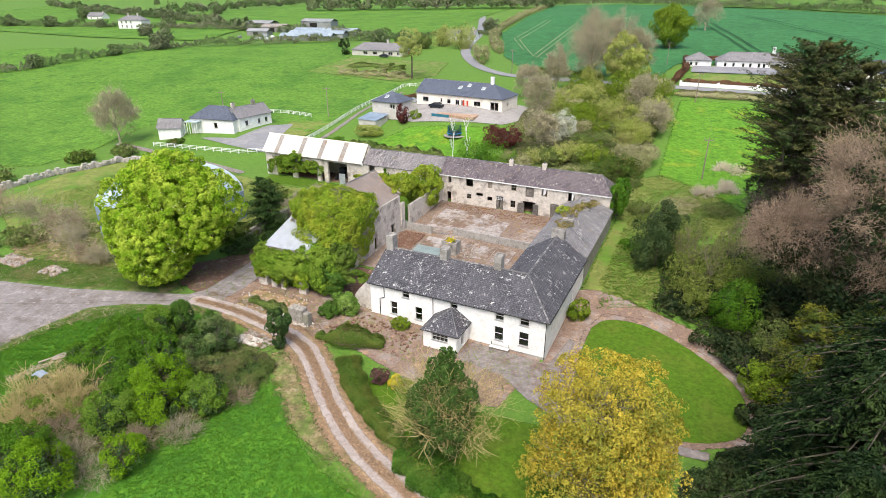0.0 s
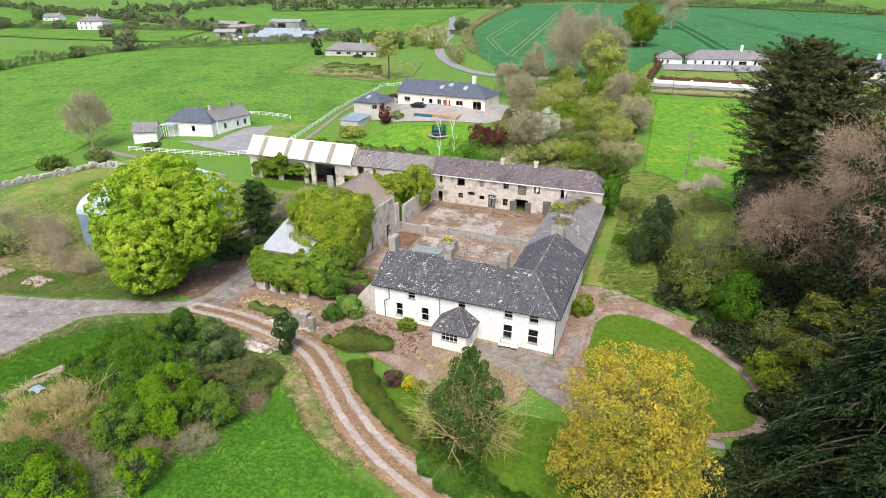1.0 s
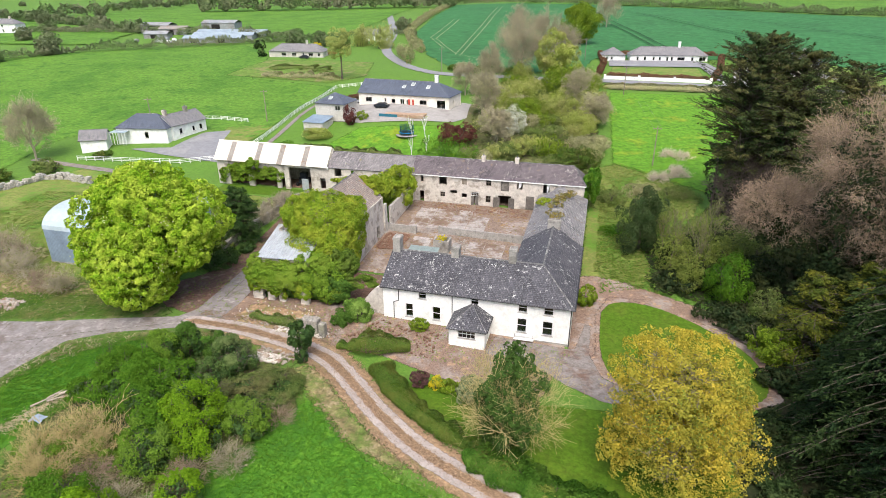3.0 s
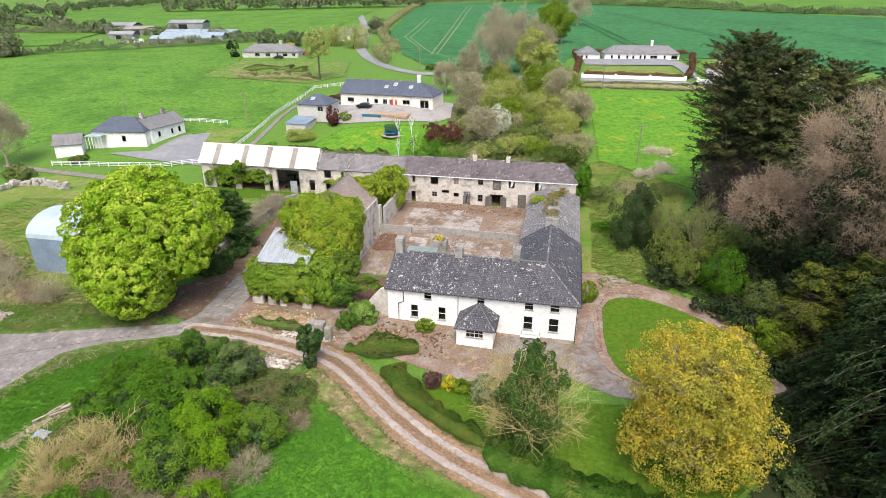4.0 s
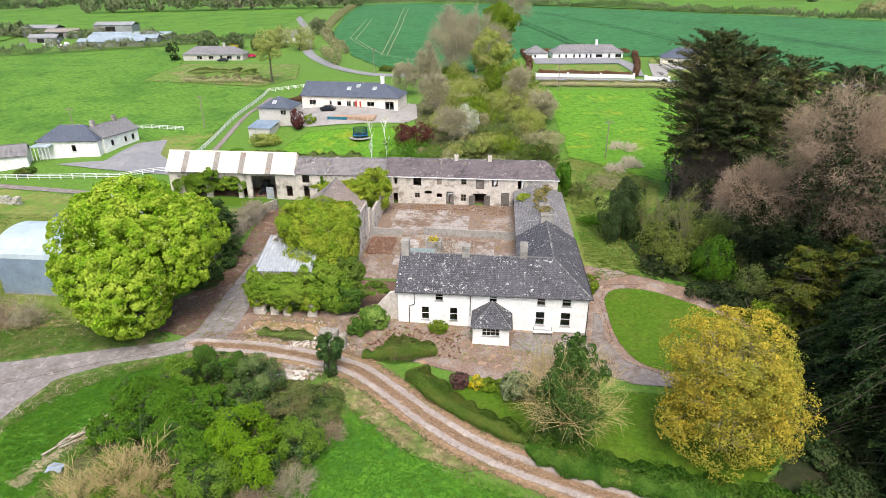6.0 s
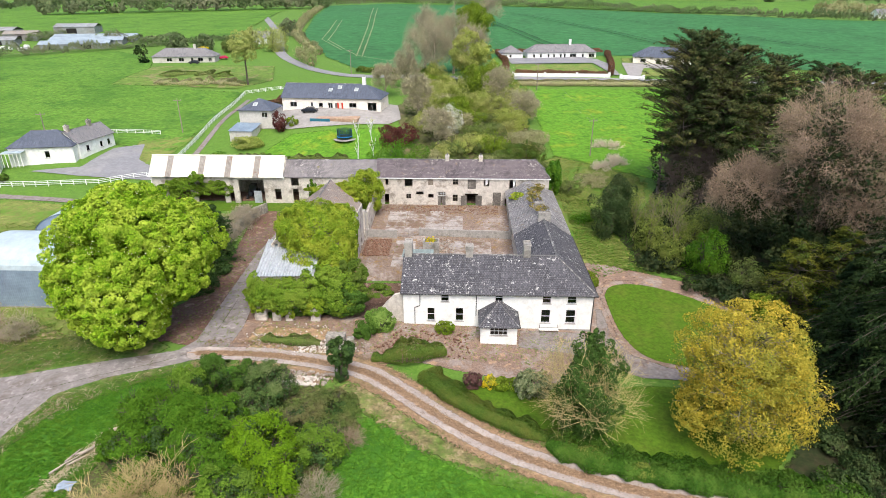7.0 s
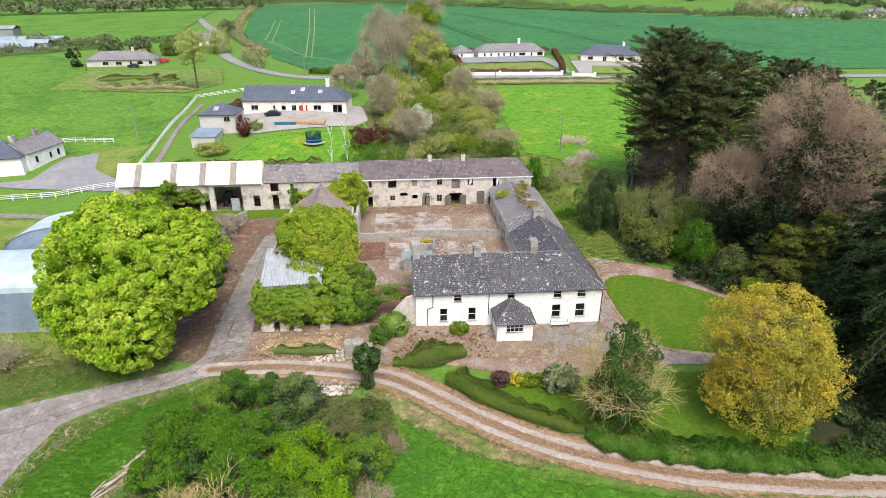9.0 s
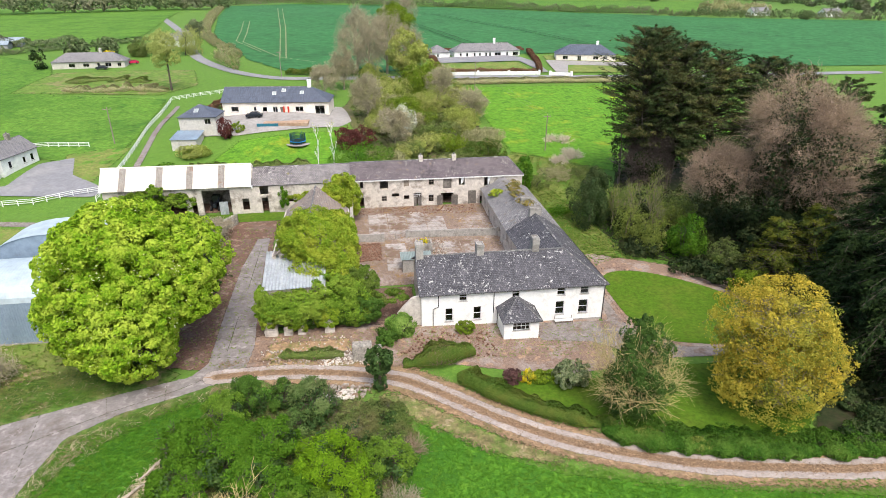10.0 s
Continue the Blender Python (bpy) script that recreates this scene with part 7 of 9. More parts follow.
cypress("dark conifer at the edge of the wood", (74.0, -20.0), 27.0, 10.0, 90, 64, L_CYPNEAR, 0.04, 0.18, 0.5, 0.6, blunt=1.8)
cypress("young conifer with yellowing tips", (54.0, 4.5), 12.5, 4.6, 120, 65, L_LARCH, 0.03, 0.3, 0.3, 0.34, "near conifers", 1.8, 12, 9)
cypress("young conifer with yellowing tips", (59.0, 3.0), 15.0, 5.2, 130, 66, L_LARCH, 0.03, 0.3, 0.3, 0.34, "near conifers", 1.8, 12, 9)


def bare_tree(label, at, height, r, kids, seed, twig, bud, bud_size=0.3, rep=3, spread=0.7, shrink=0.58, rise=0.2, jitter=0.4, name="tree", levels=3, minr=0.03, start=0.25, group="", lean=(0, 0)):
    rng = np.random.default_rng(seed)
    t = thing(name, label, "tree", (at[0], at[1], gz(*at)), 0, group)
    (a, b, r0, r1), (ta, tb) = grow((0, 0, -0.5), (lean[0], lean[1], height), r, levels, rng, kids, spread, shrink, rise, start, 0.13, minr=minr)
    npart("branchwork", tubes(a, b, r0, r1, 4), twig, t)
    if bud:
        p = np.repeat(tb, rep, 0) + rng.normal(size=(len(tb) * rep, 3)) * jitter
        npart("crown", leaf_quads(p, np.tile([[0, 0, 1.0]], (len(p), 1)), bud_size, rng, 0.5, 0.9), bud, t)
    return t


# the pinkish brown beech in front of the cypresses
DEADWOOD = surf("dead_grey_wood", (0.19, 0.155, 0.13), (0.10, 0.08, 0.068), None, 3.0)
rng = np.random.default_rng(61)
be = thing("beech_tree", "great bare beech with pinkish brown buds", "tree", (58.0, 14.5, gz(58.0, 14.5)))
(a, b, r0, r1), _ = grow((0, 0, -0.5), (0.5, 0.0, 20.5), 0.55, 3, rng, (18, 8, 5), 0.62, 0.46, 0.3, 0.4, 0.2, minr=0.024)
npart("branchwork", tubes(a, b, r0 * 0.5, r1 * 0.5, 5), BARK, be)
for k, (c, r, n) in enumerate((((3.2, -2.2, 21.6), (8.6, 8.6, 8.6), 5200), ((-6.8, 3.0, 14.3), (5.2, 5.0, 4.4), 2000), ((5.5, -3.0, 14.0), (7.0, 6.0, 6.0), 1700))):
    v, tips = twig_cloud(c, r, int(n * 1.3), 1.5, 0.022, rng, clumps=170, spread=0.2, lump=0.28, inner=0.3, up=0.2)
    npart("twig_mass", v, TWIG_BROWN, be)
    npart("bud_mass", leaf_quads(tips + rng.normal(size=tips.shape) * 0.15, np.tile([[0, 0, 1.0]], (len(tips), 1)), 0.2, rng, 0.42, 0.9), L_BROWNBUD, be)
    # dark leaves inside each lobe paint the shade between the twigs
    npart("ivy", blob((c[0], c[1], c[2] - 1.0), (r[0] * 0.72, r[1] * 0.72, r[2] * 0.74), 5200 if k == 0 else 2000, 0.5, rng, 0.35, clumps=90, spread=0.25, fill=0.5), L_GLOOM, be, "dark leaves painting the crown's inner shade")
# ivy up the trunk, coloured near-black for the shade under the crown
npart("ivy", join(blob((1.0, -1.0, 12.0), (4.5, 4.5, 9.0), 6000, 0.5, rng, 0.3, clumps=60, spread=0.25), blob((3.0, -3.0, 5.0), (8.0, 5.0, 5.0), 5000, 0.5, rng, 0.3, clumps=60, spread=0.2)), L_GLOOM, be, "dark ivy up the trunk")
for k, (x, y, hh) in enumerate(((50.2, 47.6, 15.0), (52.0, 46.4, 16.5), (54.6, 46.8, 15.5), (56.6, 45.6, 15.0), (58.4, 46.2, 16.0), (49.2, 50.0, 13.0))):
    bare_tree("bare grey dead cypress with broken side branches", (x, y), hh, 0.34, (12, 4), 720 + k, DEADWOOD, None, spread=0.72, shrink=0.2, rise=0.0, levels=2, minr=0.03, start=0.15, name="dead_cypress", lean=(0.6 * (-1) ** k, 0.5))
db = thing("dead_brushwood", "brown dead brushwood and bare stems under the cypresses", "brushwood", (53.5, 46.5, gz(53.5, 46.5)))
(a, b, r0, r1), _ = grow((0, 0, -0.5), (0, 0, 9.0), 0.4, 1, rng, (14,), 0.5, 0.7, 0.3, 0.05, 0.1, minr=0.06)
npart("branchwork", tubes(a, b, r0, r1, 5), BARK, db)
v, tips = twig_cloud((0.5, 0.5, 6.0), (5.6, 4.6, 7.5), 3200, 2.2, 0.04, rng, clumps=90, up=0.6)
npart("twig_mass", v, surf("dead_brushwood", (0.13, 0.10, 0.085), (0.06, 0.05, 0.042), None), db)
# dark leaves fill the space behind the stems with painted shade
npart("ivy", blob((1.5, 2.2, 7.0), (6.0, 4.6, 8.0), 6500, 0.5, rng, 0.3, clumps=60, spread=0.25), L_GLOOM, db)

# shrubs along the right-hand path
L_YEW = leafy("yew_and_ivy_leaves", (0.02, 0.045, 0.014), (0.055, 0.095, 0.028), (0.075, 0.10, 0.035), 0.12, 0.6)
leafy_tree("yew_tree", "dark ivy-wrapped yew beside the wing", "tree", (35.2, 30.5), [(0.2, 0, 6.4, 2.2, 2.2, 3.6, 7600), (-0.8, -0.6, 3.2, 2.8, 2.6, 3.2, 7600), (0.9, 0.6, 8.0, 1.4, 1.4, 2.2, 2800), (1.6, 0.2, 3.6, 2.0, 2.0, 3.2, 4600)], L_YEW, 0.26, 71, (8, 0.3), clumps=46, lump=0.45, spread=0.36)
for k, (x, y, rx, hh, mm, n, lab) in enumerate(((40.5, 25.0, 3.4, 8.5, L_SAPLING, 4000, "olive sapling with thin spring leaves"), (42.5, 20.5, 3.6, 7.5, L_SAPLING, 4200, "pale olive shrub at the wood's edge"), (46.6, 16.4, 3.2, 9.5, L_BUSH, 6500, "bright green young sapling by the path"),
                                              (47.0, 23.0, 3.4, 9.5, L_SAPLING, 5200, "fresh olive sapling under the trees"), (50.5, 5.0, 3.2, 6.0, L_BUSHY, 5600, "yellow-green shrub by the path"), (37.5, 37.0, 3.0, 6.0, L_OLIVE, 3800, "thin scrub bush beside the wing"), (60.0, 2.5, 3.6, 7.0, L_BUSH, 5000, "low green shrub under the conifers"),
                                              (40.5, 45.0, 3.4, 4.0, L_OLIVE, 2800, "brown bramble mound in the grass"), (51.0, 26.0, 4.0, 9.0, L_OLIVE, 5200, "tangled olive thicket under the beech"), (51.5, 12.0, 3.2, 6.5, L_OLIVE, 4500, "dark olive shrub beside the path"), (42.5, 33.0, 3.6, 6.0, L_OLIVE, 4200, "tangled olive thicket by the yew"),
                                              (46.5, 38.0, 3.6, 5.0, L_OLIVE, 3800, "tangled olive scrub below the cypress"), (66.0, -8.0, 4.0, 6.0, L_BUSH, 4000, "dark green undergrowth below the conifers"), (31.0, 36.0, 2.0, 2.0, L_BUSH, 1800, "low green weeds beside the wing"), (30.5, 50.0, 3.0, 3.4, L_OLIVE, 2600, "bramble mound behind the stable"), (35.0, 55.0, 4.5, 3.0, L_GREYBUD, 3200, "brown dead bramble mound behind the stable"), (42.0, 56.0, 4.0, 2.6, L_OLIVE, 2600, "low bramble mound in the meadow"))):
    bush(lab, (x, y), (rx, rx, hh), mm, int(n * 1.3), 0.25, 80 + k, 3, "shrub", "shrub", lump=0.35, clumps=80, spread=0.22)
# undergrowth below the trees, near-black to paint the shade there
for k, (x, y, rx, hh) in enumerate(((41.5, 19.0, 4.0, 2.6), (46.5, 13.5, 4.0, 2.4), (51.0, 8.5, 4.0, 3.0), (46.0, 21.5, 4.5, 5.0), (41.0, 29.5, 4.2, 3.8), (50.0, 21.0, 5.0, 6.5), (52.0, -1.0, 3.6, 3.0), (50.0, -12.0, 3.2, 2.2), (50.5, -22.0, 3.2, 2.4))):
    bush("undergrowth coloured dark for the shade below the trees", (x, y), (rx, rx, hh), L_GLOOM, 2600, 0.42, 560 + k, 2, "undergrowth", "undergrowth", lump=0.3, clumps=50, spread=0.28)
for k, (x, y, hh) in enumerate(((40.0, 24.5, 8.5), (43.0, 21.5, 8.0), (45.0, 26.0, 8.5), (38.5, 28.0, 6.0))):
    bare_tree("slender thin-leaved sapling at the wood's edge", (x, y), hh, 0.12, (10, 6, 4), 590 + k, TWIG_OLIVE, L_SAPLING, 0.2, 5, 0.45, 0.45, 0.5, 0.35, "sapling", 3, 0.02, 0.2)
# the shade inside the wood, painted by more near-black undergrowth
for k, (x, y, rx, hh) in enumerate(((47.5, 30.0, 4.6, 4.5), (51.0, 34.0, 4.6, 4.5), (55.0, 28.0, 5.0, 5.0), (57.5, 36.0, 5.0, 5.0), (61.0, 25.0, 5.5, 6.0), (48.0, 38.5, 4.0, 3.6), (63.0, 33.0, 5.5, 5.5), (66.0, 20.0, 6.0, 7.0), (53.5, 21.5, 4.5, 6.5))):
    bush("undergrowth coloured dark for the shade below the trees", (x, y), (rx, rx, hh), L_GLOOM, 2400, 0.5, 600 + k, 2, "undergrowth", "undergrowth", lump=0.35, clumps=50, spread=0.28)
# dark undergrowth; the last three paint the conifers' shadow past the hedge
for k, (x, y, rx, hh) in enumerate(((45.0, -14.0, 2.6, 2.0), (46.8, -18.0, 2.8, 2.4), (45.6, -22.0, 2.6, 2.0), (47.6, -25.4, 2.8, 2.4), (43.8, -26.0, 2.4, 1.8), (48.4, -10.6, 2.6, 2.2), (48.5, -29.0, 3.0, 1.8), (52.5, -28.8, 3.2, 2.2), (57.0, -29.0, 3.2, 2.4))):
    bush("dark shaded undergrowth beside the lawn", (x, y), (rx, rx, hh), L_YEW, 3200, 0.3, 740 + k, 2, "undergrowth", "undergrowth", lump=0.3, clumps=50, spread=0.28)
bush("glossy round shrub at the house corner", (27.2, 11.2), (1.3, 1.6, 2.6), L_BUSHY, 2200, 0.3, 95)

# ivy over the sheds
L_IVYOLIVE = leafy("olive_ivy_leaves", (0.06, 0.12, 0.015), (0.15, 0.23, 0.03), (0.12, 0.17, 0.03), 0.2, 0.5)
def ivy_heap(label, lobes, material, seed, leaf=0.36):
    """Ivy as several heaps; lobes: centre, radii, leaves."""
    rng = np.random.default_rng(seed)
    iv = thing("ivy_mass", label, "ivy")
    for c, r, n in lobes:
        npart("foliage", blob(c, r, n, leaf, rng, 0.14, clumps=max(24, n // 90), spread=0.17 if n > 5000 else 0.26, up=0.4, cut=-0.75), material, iv)
    return iv


ivy_heap("thick yellow-green ivy heaped over the old shed", [((-14.0, 11.5, 8.8), (5.4, 5.4, 4.4), 36000), ((-16.4, 9.0, 10.0), (3.0, 3.2, 3.3), 14000), ((-11.6, 14.6, 8.8), (3.2, 4.6, 3.2), 15000), ((-11.2, 9.0, 7.4), (2.9, 3.4, 3.6), 13000), ((-9.7, 11.0, 5.4), (1.6, 5.0, 5.0), 13000), ((-12.6, 6.2, 5.2), (4.6, 2.4, 4.2), 17000)], L_IVY, 101, 0.27)
L_IVYMID = leafy("mid_green_ivy_leaves", (0.085, 0.175, 0.014), (0.20, 0.32, 0.03), (0.20, 0.29, 0.035), 0.18, 0.4)
ivy_heap("dense ivy over the ruined outhouse front", [((-16.2, 0.8, 3.7), (5.2, 2.0, 2.0), 24000), ((-19.2, 0.2, 3.6), (2.6, 1.2, 1.6), 7000), ((-10.0, 2.6, 3.0), (3.2, 3.0, 3.2), 16000), ((-21.0, 3.0, 5.0), (0.8, 2.6, 1.1), 3600), ((-12.0, 2.8, 5.0), (3.0, 2.6, 1.9), 9000)], L_IVYMID, 102, 0.26)
ivy_heap("rounded fresh green ivy beside the shed", [((-8.0, 4.4, 4.6), (2.3, 2.4, 2.6), 12000), ((-4.2, 2.4, 3.5), (2.6, 1.3, 1.0), 5200)], L_IVYOLIVE, 109, 0.25)
ivy_heap("dark hanging ivy in the ruin's doorway", [((-8.6, 1.2, 2.4), (3.4, 1.5, 2.4), 12000), ((-14.0, 0.6, 1.6), (1.3, 0.6, 1.5), 2200)], L_IVYGREEN, 103, 0.22)
ivy_heap("rounded ivy over the yard wall's end", [((-11.0, 38.6, 5.8), (3.4, 4.2, 4.3), 17000), ((-12.0, 30.0, 8.6), (2.6, 4.6, 1.8), 10000), ((-11.0, 34.0, 7.0), (1.8, 3.0, 2.2), 6000), ((-12.4, 26.3, 10.3), (2.6, 0.7, 1.3), 3600), ((-17.0, 26.4, 10.2), (2.4, 0.6, 1.0), 2600)], L_IVY, 104, 0.3)
ivy_heap("ivy over the barn's open front", [((-48.5, 42.6, 4.9), (3.0, 0.8, 2.2), 4800), ((-42.4, 42.7, 4.9), (3.4, 0.8, 1.7), 5200), ((-45.6, 42.0, 7.4), (1.5, 1.0, 1.2), 2600), ((-52.0, 42.7, 4.3), (2.2, 0.7, 2.2), 3200)], L_IVYMID, 105, 0.3)
ivy_heap("ivy climbing the stable's end wall", [((26.2, 46.0, 6.6), (1.6, 3.0, 4.0), 4500)], L_BUSH, 106, 0.42)
ivy_heap("ivy strands on the cart shed wall", [((-22.5, 42.8, 5.0), (0.9, 0.3, 2.2), 900)], L_BUSH, 107, 0.38)

rng = np.random.default_rng(571)
for k, (x, y, hh) in enumerate(((-75, -1, 5.0), (-66, -1, 4.5), (-60, -3.5, 3.4), (-54, -5.5, 2.6), (-50, -6, 2.4), (-89, 2, 5.0), (-70, 3, 3.5))):
    bare_tree("brown leafless thorn scrub in rough grass", (x, y), hh, 0.10, (12, 7, 4), 572 + k, TWIG_BROWN if k % 2 else BARK_PALE, L_OLIVE if k < 2 else L_GREYBUD, 0.22, 2, 0.8, 0.75, 0.15, 0.35, "thorn_bush", 3, 0.022, 0.05)
ivy_heap("ivy trailing down the ruined piers", [((-20.3, 0.0, 2.2), (0.9, 0.4, 1.3), 900), ((-16.6, 0.1, 2.0), (1.3, 0.5, 1.8), 1700), ((-12.6, 0.1, 2.4), (1.6, 0.5, 1.8), 1800), ((-18.4, -0.1, 3.3), (2.6, 0.7, 0.7), 2200)], L_IVY, 108)
# garden shrubs round the front
L_IVYFRESH = leafy("laurel_leaves", (0.07, 0.16, 0.02), (0.18, 0.30, 0.05), (0.24, 0.36, 0.08), 0.2, 0.6)
bush("large light-green laurel against the ruin", (-2.9, -2.4), (1.9, 1.7, 4.2), L_IVYFRESH, 7500, 0.27, 111, 2, clumps=50)
bush("small dark shrub beside the laurel", (-5.2, -3.4), (1.9, 1.7, 2.6), L_IVYGREEN, 4200, 0.24, 112, 2)
bush("round yellow-green box bush below the window", (5.7, -1.7), (1.4, 1.2, 1.5), L_BUSHY, 2600, 0.22, 113, lump=0.08, clumps=60, spread=0.2)
bush("round dark red barberry", (9.3, -13.3), (1.15, 1.1, 1.9), surf("barberry_twigs", (0.11, 0.05, 0.045), (0.07, 0.035, 0.03), None), 2600, 0.2, 114, lump=0.08, clumps=60, spread=0.2)
bush("small bush in bright yellow flower", (11.3, -13.2), (0.75, 0.75, 1.4), L_GORSE, 900, 0.22, 115)
bush("low green shrub on the lawn", (13.4, -13.2), (1.7, 1.1, 1.2), L_BUSHY, 1800, 0.26, 116)
bush("variegated holly bush on the lawn", (16.2, -14.2), (2.0, 1.9, 3.2), leafy("variegated_leaves", (0.05, 0.09, 0.03), (0.20, 0.24, 0.10), (0.30, 0.33, 0.18), 0.15, 2.0), 4200, 0.3, 117, lump=0.1, clumps=70, spread=0.22)
tp = thing("ivy_stump", "ivy-wrapped stump clipped like a small tree", "tree", (-6.2, -12.6, gz(-6.2, -12.6)))
rng = np.random.default_rng(118)
npart("trunk", tubes(np.array([[0, 0, -0.3]]), np.array([[0.1, 0, 3.8]]), np.array([0.25]), np.array([0.15]), 6), BARK, tp)
npart("ivy", join(blob((0, 0, 3.8), (1.55, 1.5, 1.6), 3000, 0.32, rng, 0.15, clumps=50, spread=0.26), blob((0, 0, 1.5), (0.75, 0.75, 1.6), 1100, 0.3, rng, 0.2, clumps=30, spread=0.3)), L_IVYSHADE, tp)
L_CLIP = leafy("clipped_hedge_leaves", (0.045, 0.095, 0.014), (0.11, 0.17, 0.025), (0.13, 0.155, 0.03), 0.15, 0.5)
L_LOOSE = leafy("loose_hedge_leaves", (0.022, 0.072, 0.008), (0.06, 0.145, 0.013), (0.095, 0.18, 0.025), 0.2, 0.5)
hedge_run("clipped dark green hedge by the track", smooth_line([(-3.2, -8.6), (0.5, -8.4), (3.4, -7.4), (6.0, -6.6)]), 2.9, 1.8, L_CLIP, 1600, 0.17, 121, wob=0.3)
hedge_run("long clipped hedge along the track", smooth_line([(3.4, -11.0), (5.0, -13.2), (8.5, -16.6), (12.6, -19.4), (17.0, -21.6)]), 2.6, 1.3, L_CLIP, 1300, 0.18, 122, wob=0.24)
hedge_run("loose flowering hedge along the track", smooth_line([(17.0, -22.0), (21.0, -24.0), (26.0, -25.6), (32.0, -26.9), (40.0, -28.0), (46.0, -28.4)]), 3.6, 1.15, L_LOOSE, 1300, 0.2, 123, wob=0.34)
hedge_run("brambles at the foot of the ruin", [(-18.5, -4.6), (-14.5, -5.2), (-10.5, -5.4)], 1.6, 0.9, L_OLIVE, 500, 0.22, 124, "bramble_bank", "brambles", wob=0.4)

# the last shrub is near-black to paint the conifers' shadow
for k, (x, y, r, hh, mm) in enumerate(((18.0, -22.6, 1.5, 2.4, L_HEDGE), (20.6, -24.4, 1.3, 2.6, L_SAPLING), (23.5, -24.6, 1.7, 2.5, L_LOOSE), (25.8, -25.9, 1.1, 2.5, L_SAPLING), (29.0, -26.0, 1.8, 2.6, L_LOOSE), (33.5, -26.6, 1.6, 2.4, L_BUSH), (38.0, -27.4, 1.9, 2.5, L_LOOSE), (42.5, -27.6, 1.8, 2.6, L_LOOSE), (47.0, -27.8, 2.2, 3.0, L_GLOOM))):
    bush("wild shrub growing out of the loose hedge", (x, y), (r * 1.2, r, hh * 0.68), mm, 2200, 0.2, 620 + k, 2, "hedge_shrub", "shrub", lump=0.35, clumps=50)
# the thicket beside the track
def mound(label, at, size, material, n, leaf, seed, knobs=34, spread=0.27, lump=0.2, name="thicket_bush", shoots=0, core=L_IVYSHADE, sit=0.42, twig=None):
    """A shrub of separate leafy knobs round dark leaves that paint the heart's shade, with long shoots thrown up
    through them. size: (rx, ry, height).
    """
    rng = np.random.default_rng(seed)
    rx, ry, hh = size
    t = thing(name, label, "bush", (at[0], at[1], gz(*at)))
    st = [grow((rng.normal() * rx * 0.12, rng.normal() * ry * 0.12, -0.3), (rng.normal() * rx * 0.35, rng.normal() * ry * 0.35, hh * 0.75), 0.06 + 0.012 * hh, 2, rng, (6, 4), 0.6, 0.5, minr=0.018)[0] for _ in range(3)]
    npart("stem_base", join(*[tubes(*q, 4) for q in st]), twig or BARK, t)
    npart("inner_leaves", blob((0, 0, hh * sit), (rx * 0.8, ry * 0.8, hh * (1 - sit) * 0.78), n // 6, leaf * 1.5, rng, 0.15, clumps=40, spread=0.3, floor=0.05), core, t, "dark leaves painted as shade inside the bush")
    d = unit(rng.normal(size=(knobs * 3, 3)) + np.array([0, 0, 0.25]))
    d = d[d[:, 2] > -0.45][:knobs]
    k = len(d)
    kr = spread * rng.uniform(0.65, 1.35, k)
    cc = d * ((1 + lump * ripple(d, rng, 2.4)) * rng.uniform(0.74, 0.95, k))[:, None]
    pick = rng.choice(k, n, p=kr ** 2 / np.sum(kr ** 2))
    o = unit(rng.normal(size=(n, 3)) + d[pick] * 0.8 + np.array([0, 0, 0.3]))
    rad = kr[pick] * rng.uniform(0.7, 1.06, n) * (1 + 0.25 * ripple(o + d[pick] * 3, rng, 3.5))
    p = np.array([0, 0, hh * sit]) + (cc[pick] + o * rad[:, None]) * np.array([rx, ry, hh * (1 - sit)])
    p[:, 2] = np.maximum(p[:, 2], rng.uniform(0.05, 0.5, n))
    chunks = [leaf_quads(p, unit(o * 0.8 + d[pick] * 0.3 + np.array([0, 0, 0.35])), leaf, rng, 0.62, 0.5)]
    if shoots:
        w = rng.integers(0, k, shoots)
        q0 = np.array([0, 0, hh * sit]) + cc[w] * np.array([rx, ry, hh * (1 - sit)])
        dr = unit(d[w] * 0.9 + rng.normal(size=(shoots, 3)) * 0.45 + np.array([0, 0, 0.6]))
        ln = rng.uniform(0.7, 1.5, shoots) * (0.35 + 0.2 * rx)
        u = rng.uniform(0.2, 1.0, (shoots, 26))
        pts = q0[:, None] + dr[:, None] * (u * ln[:, None])[..., None] + rng.normal(size=(shoots, 26, 3)) * 0.09 * (1.3 - u)[..., None] - np.array([0, 0, 0.25]) * (u ** 2 * ln[:, None])[..., None]
        chunks.append(leaf_quads(pts.reshape(-1, 3), np.tile([[0, -0.2, 1.0]], (shoots * 26, 1)), leaf * 0.95, rng, 0.6, 0.55))
    npart("leaves", join(*chunks), material, t)
    return t


L_ELDER = leafy("elder_leaves", (0.045, 0.13, 0.009), (0.125, 0.255, 0.02), (0.09, 0.195, 0.014), 0.3, 0.5)
L_HAW = leafy("hawthorn_leaves", (0.095, 0.215, 0.008), (0.24, 0.40, 0.017), (0.15, 0.275, 0.012), 0.32, 0.45)
L_HAWDULL = leafy("dull_hawthorn_leaves", (0.08, 0.18, 0.016), (0.20, 0.325, 0.035), (0.145, 0.24, 0.03), 0.3, 0.5)
L_DUSTY = leafy("dusty_ivy_leaves", (0.05, 0.105, 0.022), (0.135, 0.205, 0.055), (0.16, 0.205, 0.075), 0.15, 0.5)
